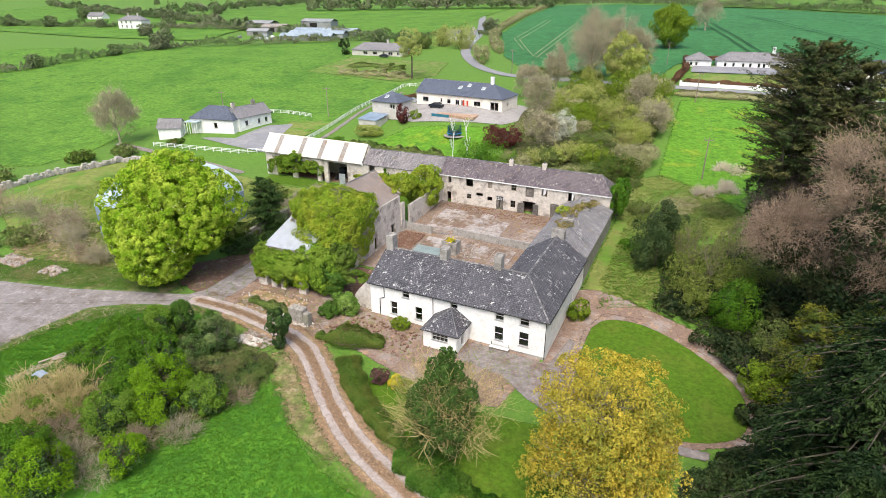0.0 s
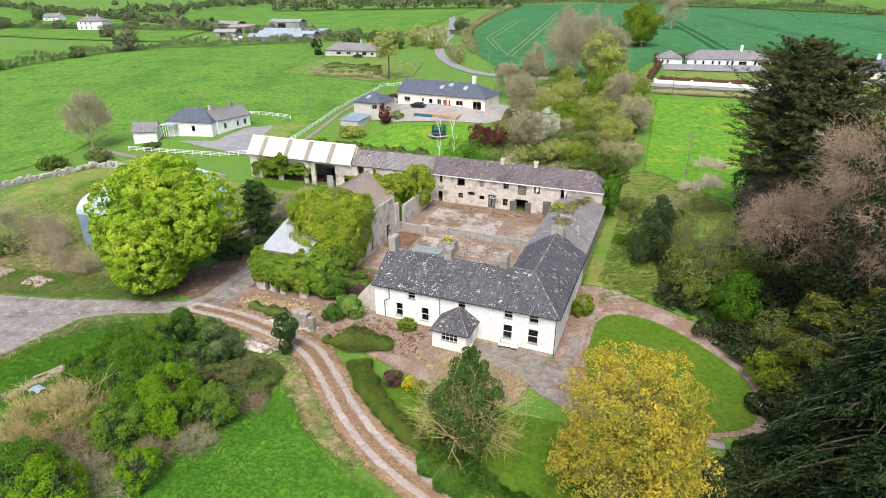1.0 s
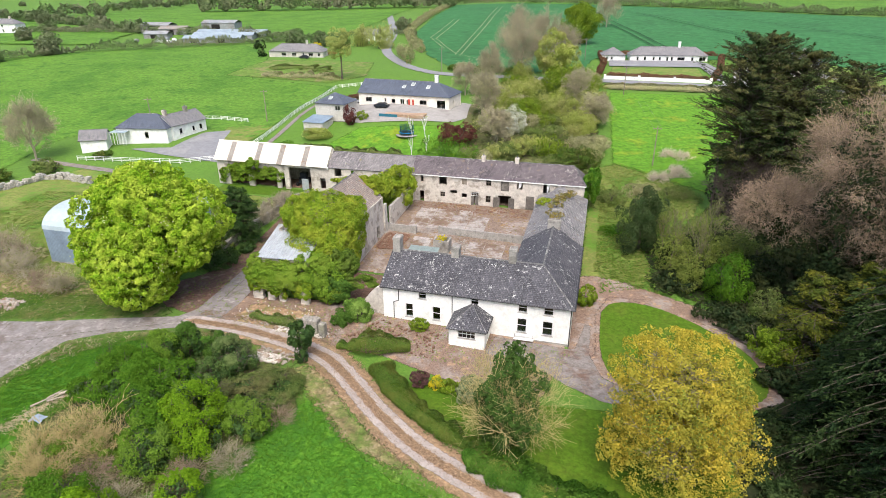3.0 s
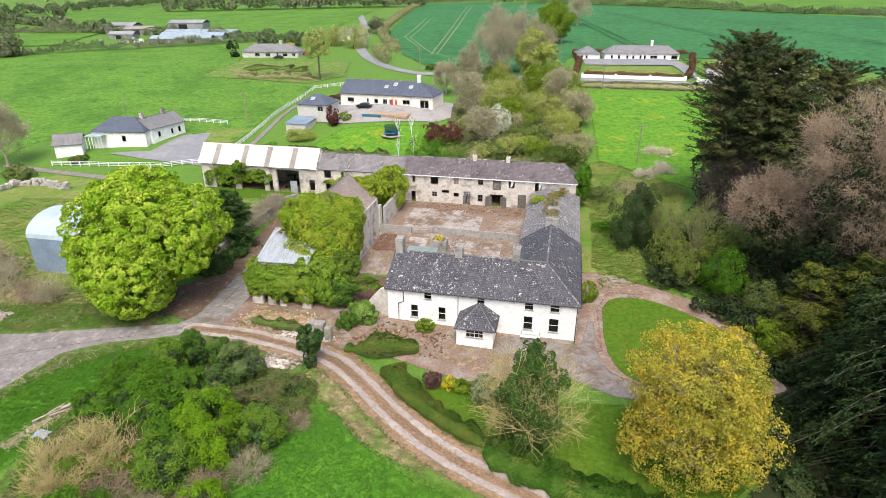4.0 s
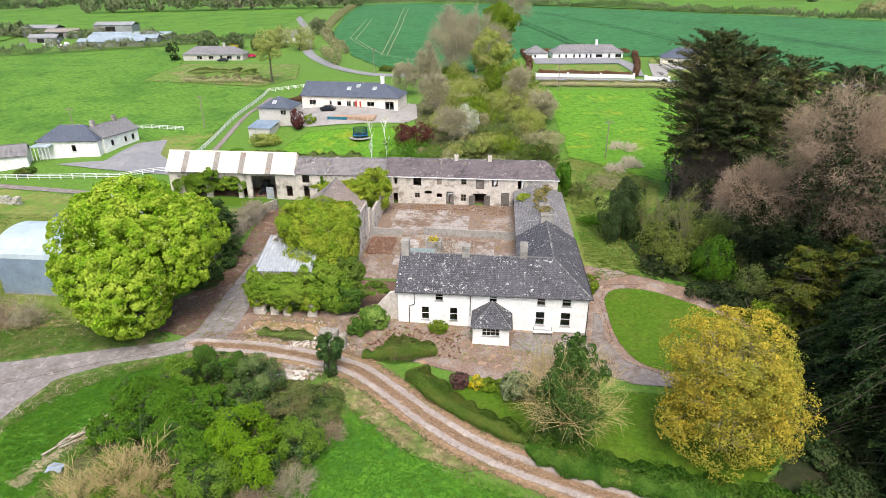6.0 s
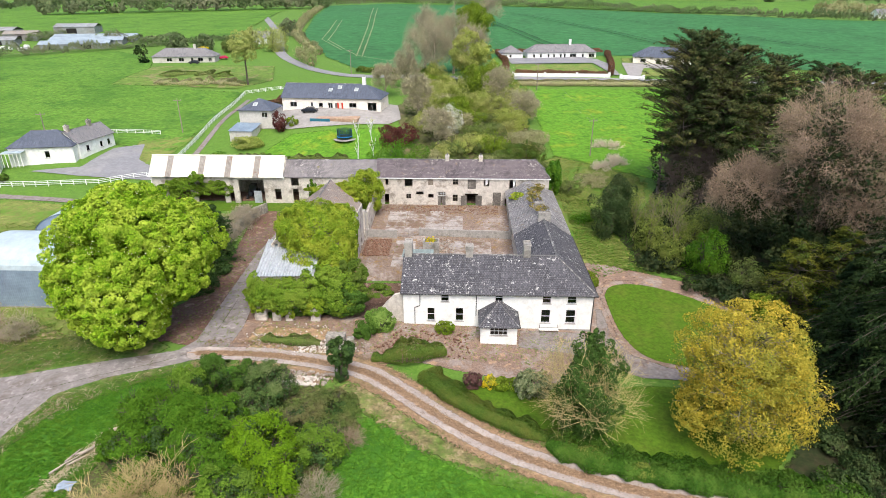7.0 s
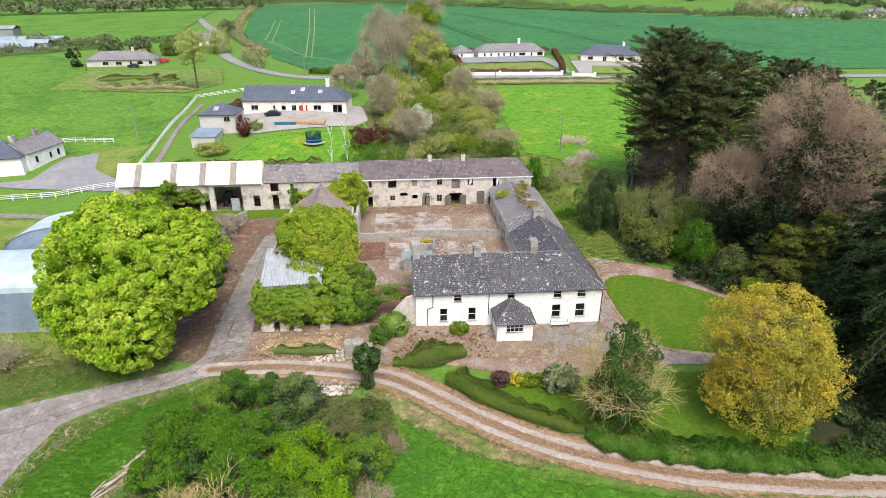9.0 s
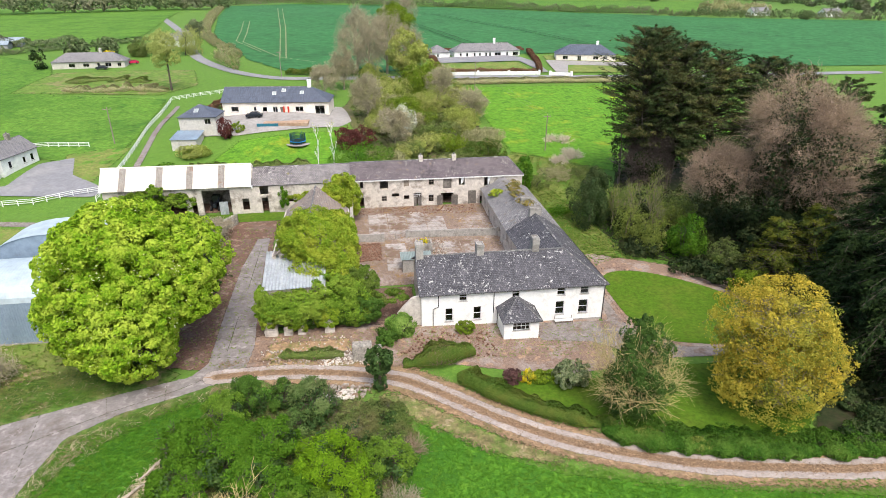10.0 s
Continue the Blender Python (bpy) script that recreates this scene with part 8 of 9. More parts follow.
L_BRAMBLE = leafy("bramble_leaves", (0.06, 0.105, 0.022), (0.15, 0.195, 0.05), (0.155, 0.15, 0.06), 0.2, 0.4)
for k, (x, y, rx, ry, hh, mm, n, kn, sh, lab) in enumerate((
        (-20.6, -23.6, 3.9, 3.4, 5.2, L_ELDER, 17000, 52, 0, "tall dense elder in deep green leaf"), (-17.6, -26.8, 3.0, 2.8, 4.6, L_ELDER, 11000, 40, 0, "dense deep green elder"), (-24.6, -21.6, 3.0, 2.8, 4.0, L_ELDER, 10500, 40, 0, "lower deep green elder towards the verge"),
        (-24.8, -26.0, 2.8, 2.6, 3.2, L_ELDER, 9000, 36, 0, "low green elder at the verge"), (-16.8, -21.8, 2.4, 2.2, 4.2, L_ELDER, 7000, 30, 10, "green elder among hawthorns"), (-14.4, -29.6, 2.3, 2.2, 3.8, L_ELDER, 6500, 30, 12, "green elder below the hawthorn"),
        (-22.0, -17.8, 2.2, 2.0, 4.6, L_HAWDULL, 8000, 30, 26, "yellow-green hawthorn bush by the lane"), (-20.2, -15.1, 1.9, 1.8, 4.8, L_IVYGREEN, 6500, 24, 0, "ivy-topped thorn bush by the lane"),
        (-13.4, -16.6, 2.6, 2.3, 4.0, L_DUSTY, 9500, 30, 0, "round dusty ivy-grown thorn by the track"), (-16.7, -14.2, 1.4, 1.3, 3.2, L_IVYGREEN, 3600, 18, 0, "small ivy-covered stump in brambles"), (-15.0, -18.8, 2.0, 1.9, 2.8, L_DUSTY, 4800, 26, 0, "dusty ivy mound below the thorn"),
        (-10.9, -26.6, 3.3, 3.0, 6.0, L_HAW, 15000, 44, 70, "fresh yellow-green hawthorn in new leaf"), (-9.2, -29.2, 2.5, 2.3, 4.6, L_HAW, 9000, 32, 46, "yellow-green hawthorn bush in leaf"), (-5.6, -25.6, 2.3, 2.2, 4.4, L_HAWDULL, 8000, 28, 44, "smaller hawthorn beside the field"), (-12.2, -32.4, 2.6, 2.5, 4.6, L_HAWDULL, 9000, 34, 30, "green hawthorn above the brambles"),
        (-6.3, -35.6, 1.8, 1.8, 3.4, L_HAW, 3600, 18, 40, "sparse yellow-green hawthorn by the field"), (-10.6, -41.0, 3.0, 2.8, 5.2, L_HAW, 11000, 38, 40, "yellow-green hawthorn at the field corner"), (-15.5, -40.0, 3.0, 2.8, 4.6, L_ELDER, 9000, 36, 0, "green thicket at the field corner"),
        (-6.6, -18.0, 3.2, 2.2, 1.8, L_BRAMBLE, 8500, 60, 30, "low olive bramble bank by the track"), (-9.6, -19.8, 2.8, 2.2, 1.9, L_BRAMBLE, 7500, 52, 24, "low olive brambles beside the stump"), (-6.0, -21.3, 2.6, 1.9, 1.3, L_BRAMBLE, 5200, 44, 20, "brown-green bramble bank by the field"), (-11.8, -22.2, 2.2, 1.8, 2.4, L_BRAMBLE, 5000, 36, 16, "olive bramble tangle in the thicket"))):
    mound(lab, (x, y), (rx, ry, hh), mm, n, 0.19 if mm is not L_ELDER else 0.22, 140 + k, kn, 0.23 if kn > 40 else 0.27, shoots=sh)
for k, (x, y, rr, hh) in enumerate(((-21.4, -31.4, 2.6, 4.4), (-22.6, -34.8, 2.7, 4.0), (-17.6, -32.6, 2.0, 3.4), (-20.0, -37.0, 2.3, 3.4))):
    rng = np.random.default_rng(161 + k)
    dbush = thing("dead_bush", "bleached bare bush full of pale twigs", "bush", (x, y, gz(x, y)))
    cores = [grow((rng.normal() * 0.4, rng.normal() * 0.4, -0.2), (rng.normal() * rr * 0.55, rng.normal() * rr * 0.55, hh * rng.uniform(0.7, 1.0)), 0.09, 2, rng, (9, 7), 0.55, 0.55, 0.35, 0.15, 0.2, minr=0.016)[0] for _ in range(5)]
    v, tips = twig_cloud((0, 0, hh * 0.45), (rr, rr, hh * 0.5), 260, 1.1, 0.019, rng, clumps=60, up=0.6, inner=0.6)
    npart("twig_mass", join(v, *[tubes(*q, 4) for q in cores]), TWIG_TAN, dbush)
    npart("leaves", blob((0, 0, hh * 0.34), (rr * 0.95, rr * 0.95, hh * 0.4), 5200, 0.19, rng, 0.35, clumps=40, spread=0.25, floor=0.05), L_HAWDULL, dbush)
for k, (x, y, rr, hh) in enumerate(((-5.2, -30.0, 2.2, 1.7), (-8.0, -33.0, 2.0, 1.5), (-12.5, -37.0, 2.6, 1.8), (-16.5, -35.0, 2.2, 1.8), (-8.4, -37.8, 2.2, 1.6), (-3.8, -23.0, 1.6, 0.9))):
    rng = np.random.default_rng(661 + k)
    br = thing("bramble_canes", "tangle of brown bramble canes and dead stems", "brambles", (x, y, gz(x, y)))
    v, tips = twig_cloud((0, 0, hh * 0.35), (rr, rr * 0.9, hh * 0.6), 420, 1.0, 0.016, rng, clumps=60, up=0.3, inner=0.7)
    npart("twig_mass", v, TWIG_BROWN if k % 2 else BARK_PALE, br)
    npart("leaves", leaf_quads(tips[::2], np.tile([[0, 0, 1.0]], (len(tips[::2]), 1)), 0.14, rng, 0.6, 0.8), L_BRAMBLE, br)

# trees and scrub on the far side
L_TALLBUD = leafy("beige_grey_buds", (0.33, 0.30, 0.18), (0.48, 0.44, 0.28), (0.40, 0.40, 0.20), 0.25, 0.2)
L_PALEGREEN = leafy("pale_yellow_green_leaves", (0.30, 0.36, 0.09), (0.46, 0.50, 0.17), (0.40, 0.42, 0.14), 0.35, 0.2)
cypress("dark green conifer behind the lane wall", (-32.8, 16.8), 10.4, 3.4, 170, 171, leafy("lane_conifer_sprays", (0.02, 0.055, 0.014), (0.05, 0.10, 0.025), (0.07, 0.115, 0.03), 0.15, 0.4), 0.03, 0.3, 0.2, 0.34, "lane conifers", 2.4)
for k, (x, y, rx, hh) in enumerate(((-31.6, 10.5, 2.4, 2.6), (-32.2, 6.5, 2.6, 2.0), (-30.6, 13.5, 1.6, 1.8))):
    bush("dark brambles under the lane conifer", (x, y), (rx, rx, hh), L_IVYSHADE, 2600, 0.28, 581 + k, 2, "bramble_bush", "bush")
L_GREYPINK = leafy("grey_pink_buds", (0.30, 0.25, 0.20), (0.42, 0.36, 0.30), (0.30, 0.29, 0.17), 0.2, 0.4)
for k, (x, y, rr, hh) in enumerate(((-33.2, 29.0, 2.6, 3.6), (-33.0, 33.0, 2.2, 3.2), (-33.6, 25.0, 2.2, 3.0))):
    rng = np.random.default_rng(172 + k)
    gb2 = thing("bare_bush", "grey-pink bare bush spilling over the lane wall", "bush", (x, y, gz(x, y)))
    v, tips = twig_cloud((0, 0, hh * 0.5), (rr, rr, hh * 0.5), 700, 0.8, 0.022, rng, clumps=60, up=0.3, inner=0.5)
    npart("twig_mass", v, BARK_PALE, gb2)
    npart("bud_mass", leaf_quads(tips, np.tile([[0, 0, 1.0]], (len(tips), 1)), 0.2, rng, 0.5, 0.9), L_GREYPINK, gb2)

for k, (x, y, rx, hh, mm, n) in enumerate(((-46, 32, 3.0, 3.0, L_OLIVE, 1800), (-66, 0, 4.0, 3.0, L_GREYBUD, 1800), (-72, -6, 4.0, 3.5, L_OLIVE, 1800), (-100, 40, 4.0, 4.0, L_OLIVE, 1800), (-108, 32, 3.5, 3.5, L_HEDGE, 1800), (-112, 14, 4.0, 4.0, L_OLIVE, 1800), (-58, 32, 3.0, 2.4, L_BUSH, 1500), (-36.5, 12, 3.4, 3.0, L_HEDGE, 2200), (-40, 28, 3.5, 2.6, L_HEDGE, 2000), (-96, 52, 2.4, 1.8, L_HEDGE, 1200))):
    bush("scrubby bush in the rough grass", (x, y), (rx, rx, hh), mm, n, 0.5, 180 + k, 3, "scrub_bush", "bush", clumps=30)
for k, (x, y, rx, hh, mm, lab) in enumerate(((-7.0, 60.5, 5.8, 9.5, L_BUSH, "rounded bright green tree behind the stable"), (-8.5, 76.5, 4.4, 7.5, L_COPPER, "dark copper-red garden tree"), (2.6, 86.5, 4.2, 8.5, L_WHITE, "hawthorn covered in white blossom"), (22.0, 66.0, 4.5, 7.5, L_HEDGE, "dark green holly in the scrub"),
                                             (15.0, 128, 8.0, 15.0, L_BUSHY, "yellow-green willow in the belt"), (2.0, 120, 6.5, 10.0, L_SPRING, "pale spring willow in the belt"), (14.0, 108, 6.5, 9.5, L_SPRING, "pale spring willow in the belt"), (6.0, 100, 5.5, 8.0, L_BUSHY, "yellow-green sallow in the belt"),
                                             (20.0, 96, 5.5, 7.0, L_SPRING, "pale sallow scrub in the belt"), (13.0, 84, 5.5, 6.5, L_OLIVE, "brown-green scrub behind the stable"), (24.0, 112, 5.0, 7.0, L_GREYBUD, "grey-brown scrub in the belt"), (4.0, 70, 5.0, 5.5, L_OLIVE, "olive bramble mass behind the stable"), (14.0, 66, 6.0, 4.5, L_OLIVE, "olive bramble mass behind the stable"), (24.0, 80, 5.0, 5.5, L_GREYBUD, "grey budding scrub beside the meadow"),
                                             (-96, 226, 6.0, 14.0, L_PALEGREEN, "pale yellow-green garden tree"), (-82, 220, 6.0, 15.0, L_PALEGREEN, "pale yellow-green garden tree"), (-101, 218, 5.0, 9.0, L_OLIVE, "rounded brown-green tree by the road"))):
    bush(lab, (x, y), (rx, rx, hh), mm, 11000 if y < 110 else 9000, 0.29 if y < 110 else 0.42, 200 + k, 4, "tree", "tree", lump=0.3, clumps=70, spread=0.22)
protos = []
for k, (rx, hh, mm, n, lab) in enumerate(((3.6, 5.5, L_SPRING, 2000, "pale spring sallow in the scrub belt"), (3.4, 5.0, L_GREYBUD, 1800, "grey-brown budding scrub in the belt"), (3.8, 6.0, L_BUSHY, 2100, "yellow-green young willow in the belt"), (3.6, 3.4, L_OLIVE, 1900, "olive bramble heap in the belt"), (3.2, 6.5, L_SPRING, 1800, "thin pale willow in the belt"))):
    protos.append(bush(lab, (-2.0 + 6 * k, 88.0 + 4 * k), (rx, rx, hh), mm, int(n * 1.7), 0.3, 280 + k, 3, "scrub_bush", "bush", "scrub belt", clumps=60, spread=0.24, lump=0.36))
rng = np.random.default_rng(290)
for k in range(64):
    y = rng.uniform(52, 150)
    x = rng.uniform(-6 + max(0, 70 - y) * 0.3, 27)
    if (x < -4 and y < 100) or (x < 4 and y < 62):
        continue
    pk = 3 if y < 70 and rng.random() < 0.7 else int(rng.integers(0, 5))
    sc = rng.uniform(0.7, 1.25) * (1.25 if y > 105 else 0.95)
    copy_thing(protos[pk], pose(x, y, gz(x, y), 0, 0, rng.uniform(0, 360)) @ Matrix.Diagonal((sc, sc, sc * rng.uniform(0.85, 1.15), 1)))
bush("yellow gorse bush in the corner", (-110, 206), (2.5, 2.5, 4.0), L_GORSE, 700, 0.6, 222)
def budding_tree(label, at, hh, rw, seed, twig=None, bud=None, n=1100, group=""):
    """A tall tree of fine bare twigs with swelling buds."""
    rng = np.random.default_rng(seed)
    t = thing("budding_tree", label, "tree", (at[0], at[1], gz(*at)), 0, group)
    (a, b, r0, r1), _ = grow((0, 0, -0.5), (0.3, 0.2, hh * 0.8), 0.028 * hh, 2, rng, (12, 6), 0.55, 0.5, 0.4, 0.2, 0.1, minr=0.05)
    npart("branchwork", tubes(a, b, r0, r1, 4), twig or BARK_PALE, t)
    v, tips = twig_cloud((0, 0, hh * 0.6), (rw, rw, hh * 0.42), n, 0.12 * hh, 0.045, rng, clumps=80, up=0.6, inner=0.6, lump=0.25)
    npart("twig_mass", v, twig or BARK_PALE, t)
    npart("bud_mass", leaf_quads(tips + rng.normal(size=tips.shape) * 0.3, np.tile([[0, 0, 1.0]], (len(tips), 1)), 0.42, rng, 0.5, 0.9), bud or L_TALLBUD, t)
    return t


for k, (x, y, hh, rw) in enumerate(((-7.0, 166, 22, 6.5), (-3.0, 152, 19, 6.0), (4.0, 164, 20, 6.5), (11, 160, 17, 5.5), (-12, 140, 12, 4.0), (-5, 96, 11, 4.0), (1.5, 79, 8.5, 3.5), (19, 120, 11, 4.5), (25, 100, 8, 4.0), (-18, 128, 10, 4.5))):
    budding_tree("tall bare tree with grey-brown buds", (x, y), hh, rw, 230 + k)
leafy_tree("plot_tree", "half-leafed yellowish tree with a bare fork", "tree", (-69, 143), [(0, 0, 14.5, 4.6, 4.6, 3.6, 3600), (-2.2, 0, 11.0, 2.8, 2.8, 2.6, 1500), (2.6, -0.5, 10.4, 2.4, 2.4, 2.2, 1100)], L_PALEGREEN, 0.42, 244, (14.0, 0.4), clumps=70, spread=0.2, lump=0.35)
leafy_tree("ash_tree", "tall yellow-green ash in new leaf", "tree", (8.5, 141), [(0, 0, 12.0, 6.0, 6.0, 6.5, 6000), (5.5, -3, 10.0, 5.0, 5.0, 6.0, 4500)], L_SPRING, 0.6, 245, (10, 0.4), clumps=80, spread=0.2)
budding_tree("pale budding tree by the field wall", (-111.0, 46.5), 14, 6.0, 173)
budding_tree("lone bare tree in the far field", (24, 330), 16, 7.0, 252)
for k, (x, y) in enumerate(((-13.5, 66.5), (-17, 66))):
    bare_tree("slender pale birch in the garden", (x, y), 9.0, 0.14, (9, 5), 245 + k, CLOTH, L_SPRING, 0.3, 2, 0.4, 0.3, 0.5, 0.3, "birch_tree", 2, 0.03)
leafy_tree("field_tree", "broad green tree standing in the crop field", "tree", (12.5, 250.0), [(0, 0, 10.0, 8.0, 8.0, 7.2, 9000), (0, -1, 14.0, 5.5, 5.5, 4.5, 5000)], L_BUSHY, 0.7, 251, (7, 0.6), clumps=70)
bush("small dark red garden tree", (-40.5, 83.5), (1.6, 1.6, 5.0), L_COPPER, 1500, 0.4, 253)
bush("yellow-green rounded garden shrub", (-38.0, 86.5), (1.6, 1.6, 2.2), L_BUSHY, 1000, 0.35, 254)
bush("brown-yellow thicket in the garden", (-46.5, 75.5), (4.0, 2.6, 3.4), L_SPRING, 3000, 0.4, 255, 3)
bush("dark narrow conifer beside the bungalow", (-129, 187), (2.2, 2.2, 6.5), L_CYPNEAR, 900, 0.7, 256)
bush("fresh green shrub row behind the barn", (-50, 66), (5, 2.0, 3.0), L_BUSH, 2200, 0.45, 257, 3)
hedge_run("loose garden hedge behind the barn roof", smooth_line([(-46, 64.5), (-38, 62.5), (-28, 62.5), (-18, 63.5)]), 2.6, 3.2, L_OLIVE, 360, 0.4, 261)
hedge_run("russet beech hedge round the white bungalow", [(24.0, 161), (25.5, 190), (23.5, 215), (50, 219), (72, 220)], 2.2, 1.9, L_BEECH, 260, 0.4, 262)
hedge_run("russet beech hedge along the drive", [(63, 160), (68, 180), (74, 218)], 2.2, 1.9, L_BEECH, 260, 0.4, 263)
hedge_run("russet beech hedge behind the garden wall", [(27, 161.5), (62, 160)], 2.2, 1.7, L_BEECH, 260, 0.4, 264)
hedge_run("russet beech hedge beside the bungalow", [(-51, 100), (-49, 118), (-45, 132)], 2.0, 2.2, L_BEECH, 110, 0.6, 265)
hedge_run("brown roadside bank of dead grass and briar", smooth_line([(26, 146), (60, 146), (110, 143)]), 6.0, 1.2, L_GREYBUD, 240, 0.5, 266, "roadside_bank", "hedge")
hedge_run("clipped dark roadside hedge", smooth_line([(-34, 167), (-20, 163.5), (0, 161)]), 2.6, 2.2, L_HEDGE, 110, 0.7, 267)
hedge_run("scruffy bramble bank round the plot", [(-104, 146), (-94, 144), (-80, 146), (-70, 142)], 6.0, 1.3, L_GREYBUD, 260, 0.36, 268, "bramble_bank", "brambles", wob=0.5)
hedge_run("scruffy bramble bank round the plot", [(-108, 158), (-95, 162), (-80, 156)], 8.0, 0.9, L_OLIVE, 320, 0.36, 269, "bramble_bank", "brambles", wob=0.5)


def hedgerow(line, seed, height=4.0, width=4.0, density=24, leaf=1.0, material=None, label="overgrown field hedgerow with small trees"):
    return hedge_run(label, line, width, height, material or L_FAR, density, leaf, seed, "hedgerow", "hedgerow", "stuff", 0.45)


hedgerow(smooth_line([(-420, 40), (-330, 70), (-262, 104), (-252, 132), (-230, 183), (-195, 206), (-159, 228)]), 301, 3.6, 5.0, 110, 0.55)
hedgerow(smooth_line([(-159, 228), (-128, 254), (-105, 280), (-80, 272)]), 302, 2.0, 3.4, 120, 0.5)
hedgerow(smooth_line([(-58, 210), (-88, 285), (-108, 400), (-130, 556)]), 303, 2.4, 4.5, 110, 0.5, L_GREYBUD)
hedgerow(smooth_line([(-54, 178), (-66, 205)]), 304, 4.0, 5.0, 90, 0.6, L_GREYBUD)
hedgerow(smooth_line([(-130, 560), (-60, 600), (70, 520), (167, 435), (260, 372), (420, 330)]), 305, 5.0, 6.0, 80, 0.8)
hedgerow([(-130, 560), (-300, 640), (-520, 700)], 306, 7, 7, 22, 2.2)
hedgerow([(-260, 264), (-420, 330), (-700, 420)], 307, 5, 6, 22, 2.0)
hedgerow([(-140, 250), (-270, 262), (-420, 250), (-640, 230)], 308, 3.6, 6, 70, 0.8)
hedgerow([(-420, 640), (-430, 340)], 309, 7, 6, 18, 2.2)
hedgerow([(60, 800), (260, 700), (460, 640)], 310, 8, 8, 20, 2.6)
hedgerow([(-640, 1000), (-200, 1120), (100, 900), (420, 900)], 311, 10, 10, 14, 3.6)
hedgerow([(-900, 700), (-500, 720), (-160, 650)], 312, 9, 9, 14, 3.2)
hedgerow([(-1200, 1400), (-400, 1500), (500, 1300), (1200, 1200)], 313, 14, 16, 10, 6.0)
hedgerow([(-1500, 900), (-900, 1000), (-640, 1000)], 314, 12, 14, 10, 5.0)
hedgerow([(420, 215), (440, 330), (470, 640)], 315, 7, 7, 20, 2.2)
hedgerow([(262, 395), (300, 412), (330, 410)], 316, 7, 14, 70, 1.3, L_GREYBUD, "bare trees and scrub by the far house")
hedgerow([(-330, 430), (-210, 480), (-120, 520)], 317, 12, 22, 40, 2.4, label="strip of bare woodland on the hillside")
rng = np.random.default_rng(330)
far_tree = bush("far-off rounded field tree", (-300, 220), (5, 5, 9), L_FAR, 1100, 1.15, 331, 3, "field_tree", "tree", "far field trees", clumps=26)
for k in range(70):
    x, y = rng.uniform(-900, 500), rng.uniform(300, 1400)
    if -110 < x < 420 and y < 620:
        continue
    s = rng.uniform(0.7, 1.4)
    far_tree.scale = (s, s, s * rng.uniform(0.8, 1.2))
    copy_thing(far_tree, pose(x, y, gz(x, y), 0, 0, rng.uniform(0, 360)))
for x, y in ((-255, 118), (-246, 150), (-236, 176), (-300, 88), (-340, 66), (-330, 262), (-385, 252), (-440, 245), (-480, 240), (-310, 280), (-270, 205), (266, 398), (318, 352), (372, 358), (-128, 214), (-118, 222), (-96, 300)):
    s = rng.uniform(0.7, 1.3)
    far_tree.scale = (s, s, s)
    copy_thing(far_tree, pose(x, y, gz(x, y), 0, 0, rng.uniform(0, 360)))
far_tree.scale = (1, 1, 1)


def tufts(name, label, poly, n, material, size, seed, aspect=0.3, lift=0.08, category="grass", m=3, rise=0.5):
    """Grass tufts scattered over a stretch of ground: many, so one object."""
    rng = np.random.default_rng(seed)
    q = np.array(poly)
    x, y = rng.uniform(q[:, 0].min(), q[:, 0].max(), n), rng.uniform(q[:, 1].min(), q[:, 1].max(), n)
    ok = poly_inside(x, y, poly) > 0.2
    x, y = x[ok], y[ok]
    w = np.repeat(np.stack([x, y, land(x, y) + lift], 1), m, 0)
    th = rng.uniform(0, 6.28, len(w))
    out = np.stack([np.cos(th), np.sin(th), np.zeros(len(w))], 1)
    v = leaf_quads(w + out * size * 0.35 + np.array([0, 0, size * 0.22]), np.array([[0, 0, 1.0]]) - out * 0.5, size, rng, aspect, 0.15, out + np.array([0, 0, rise]))
    return tagged(new(name, fast_mesh(name, v[0], v[1], material)), label, category, kind="stuff")


L_STRAW0 = leafy("verge_straw", (0.20, 0.16, 0.08), (0.32, 0.26, 0.15), (0.16, 0.17, 0.06), 0.2, 0.5)
L_PALE = leafy("bleached_reeds", (0.40, 0.35, 0.27), (0.52, 0.47, 0.38), (0.30, 0.28, 0.17), 0.2, 0.5)
tufts("grass_tufts", "lush field grass with small clumps", [(-2.3, -17.5), (6.2, -24.5), (21.5, -30.0), (60, -34), (60, -52), (0, -52), (-8, -34)], 36000, L_GRASS, 0.24, 341)
tufts("grass_tufts", "rough unmown grass round the sheds", [(-34, -6), (-62, -12), (-90, 5), (-90, 30), (-36, 38), (-36, 8)], 15000, L_ROUGH, 0.34, 342)
tufts("grass_tufts", "coarse verge grass between lane and thicket", [(-40, -34), (-38.5, -17.5), (-29, -12.4), (-22, -10.4), (-26, -18), (-28, -30), (-34, -46)], 14000, L_GRASS, 0.3, 343)
tufts("dead_grass", "pale dead grass along the lane verge", [(-41, -28), (-39, -17.5), (-30, -12), (-32, -15), (-38, -24)], 380, L_RUSH, 0.9, 344, aspect=0.03, m=5, rise=1.2)
BLEACHED = surf("bleached_brushwood", (0.68, 0.60, 0.46), (0.54, 0.47, 0.35), None, 3.0)
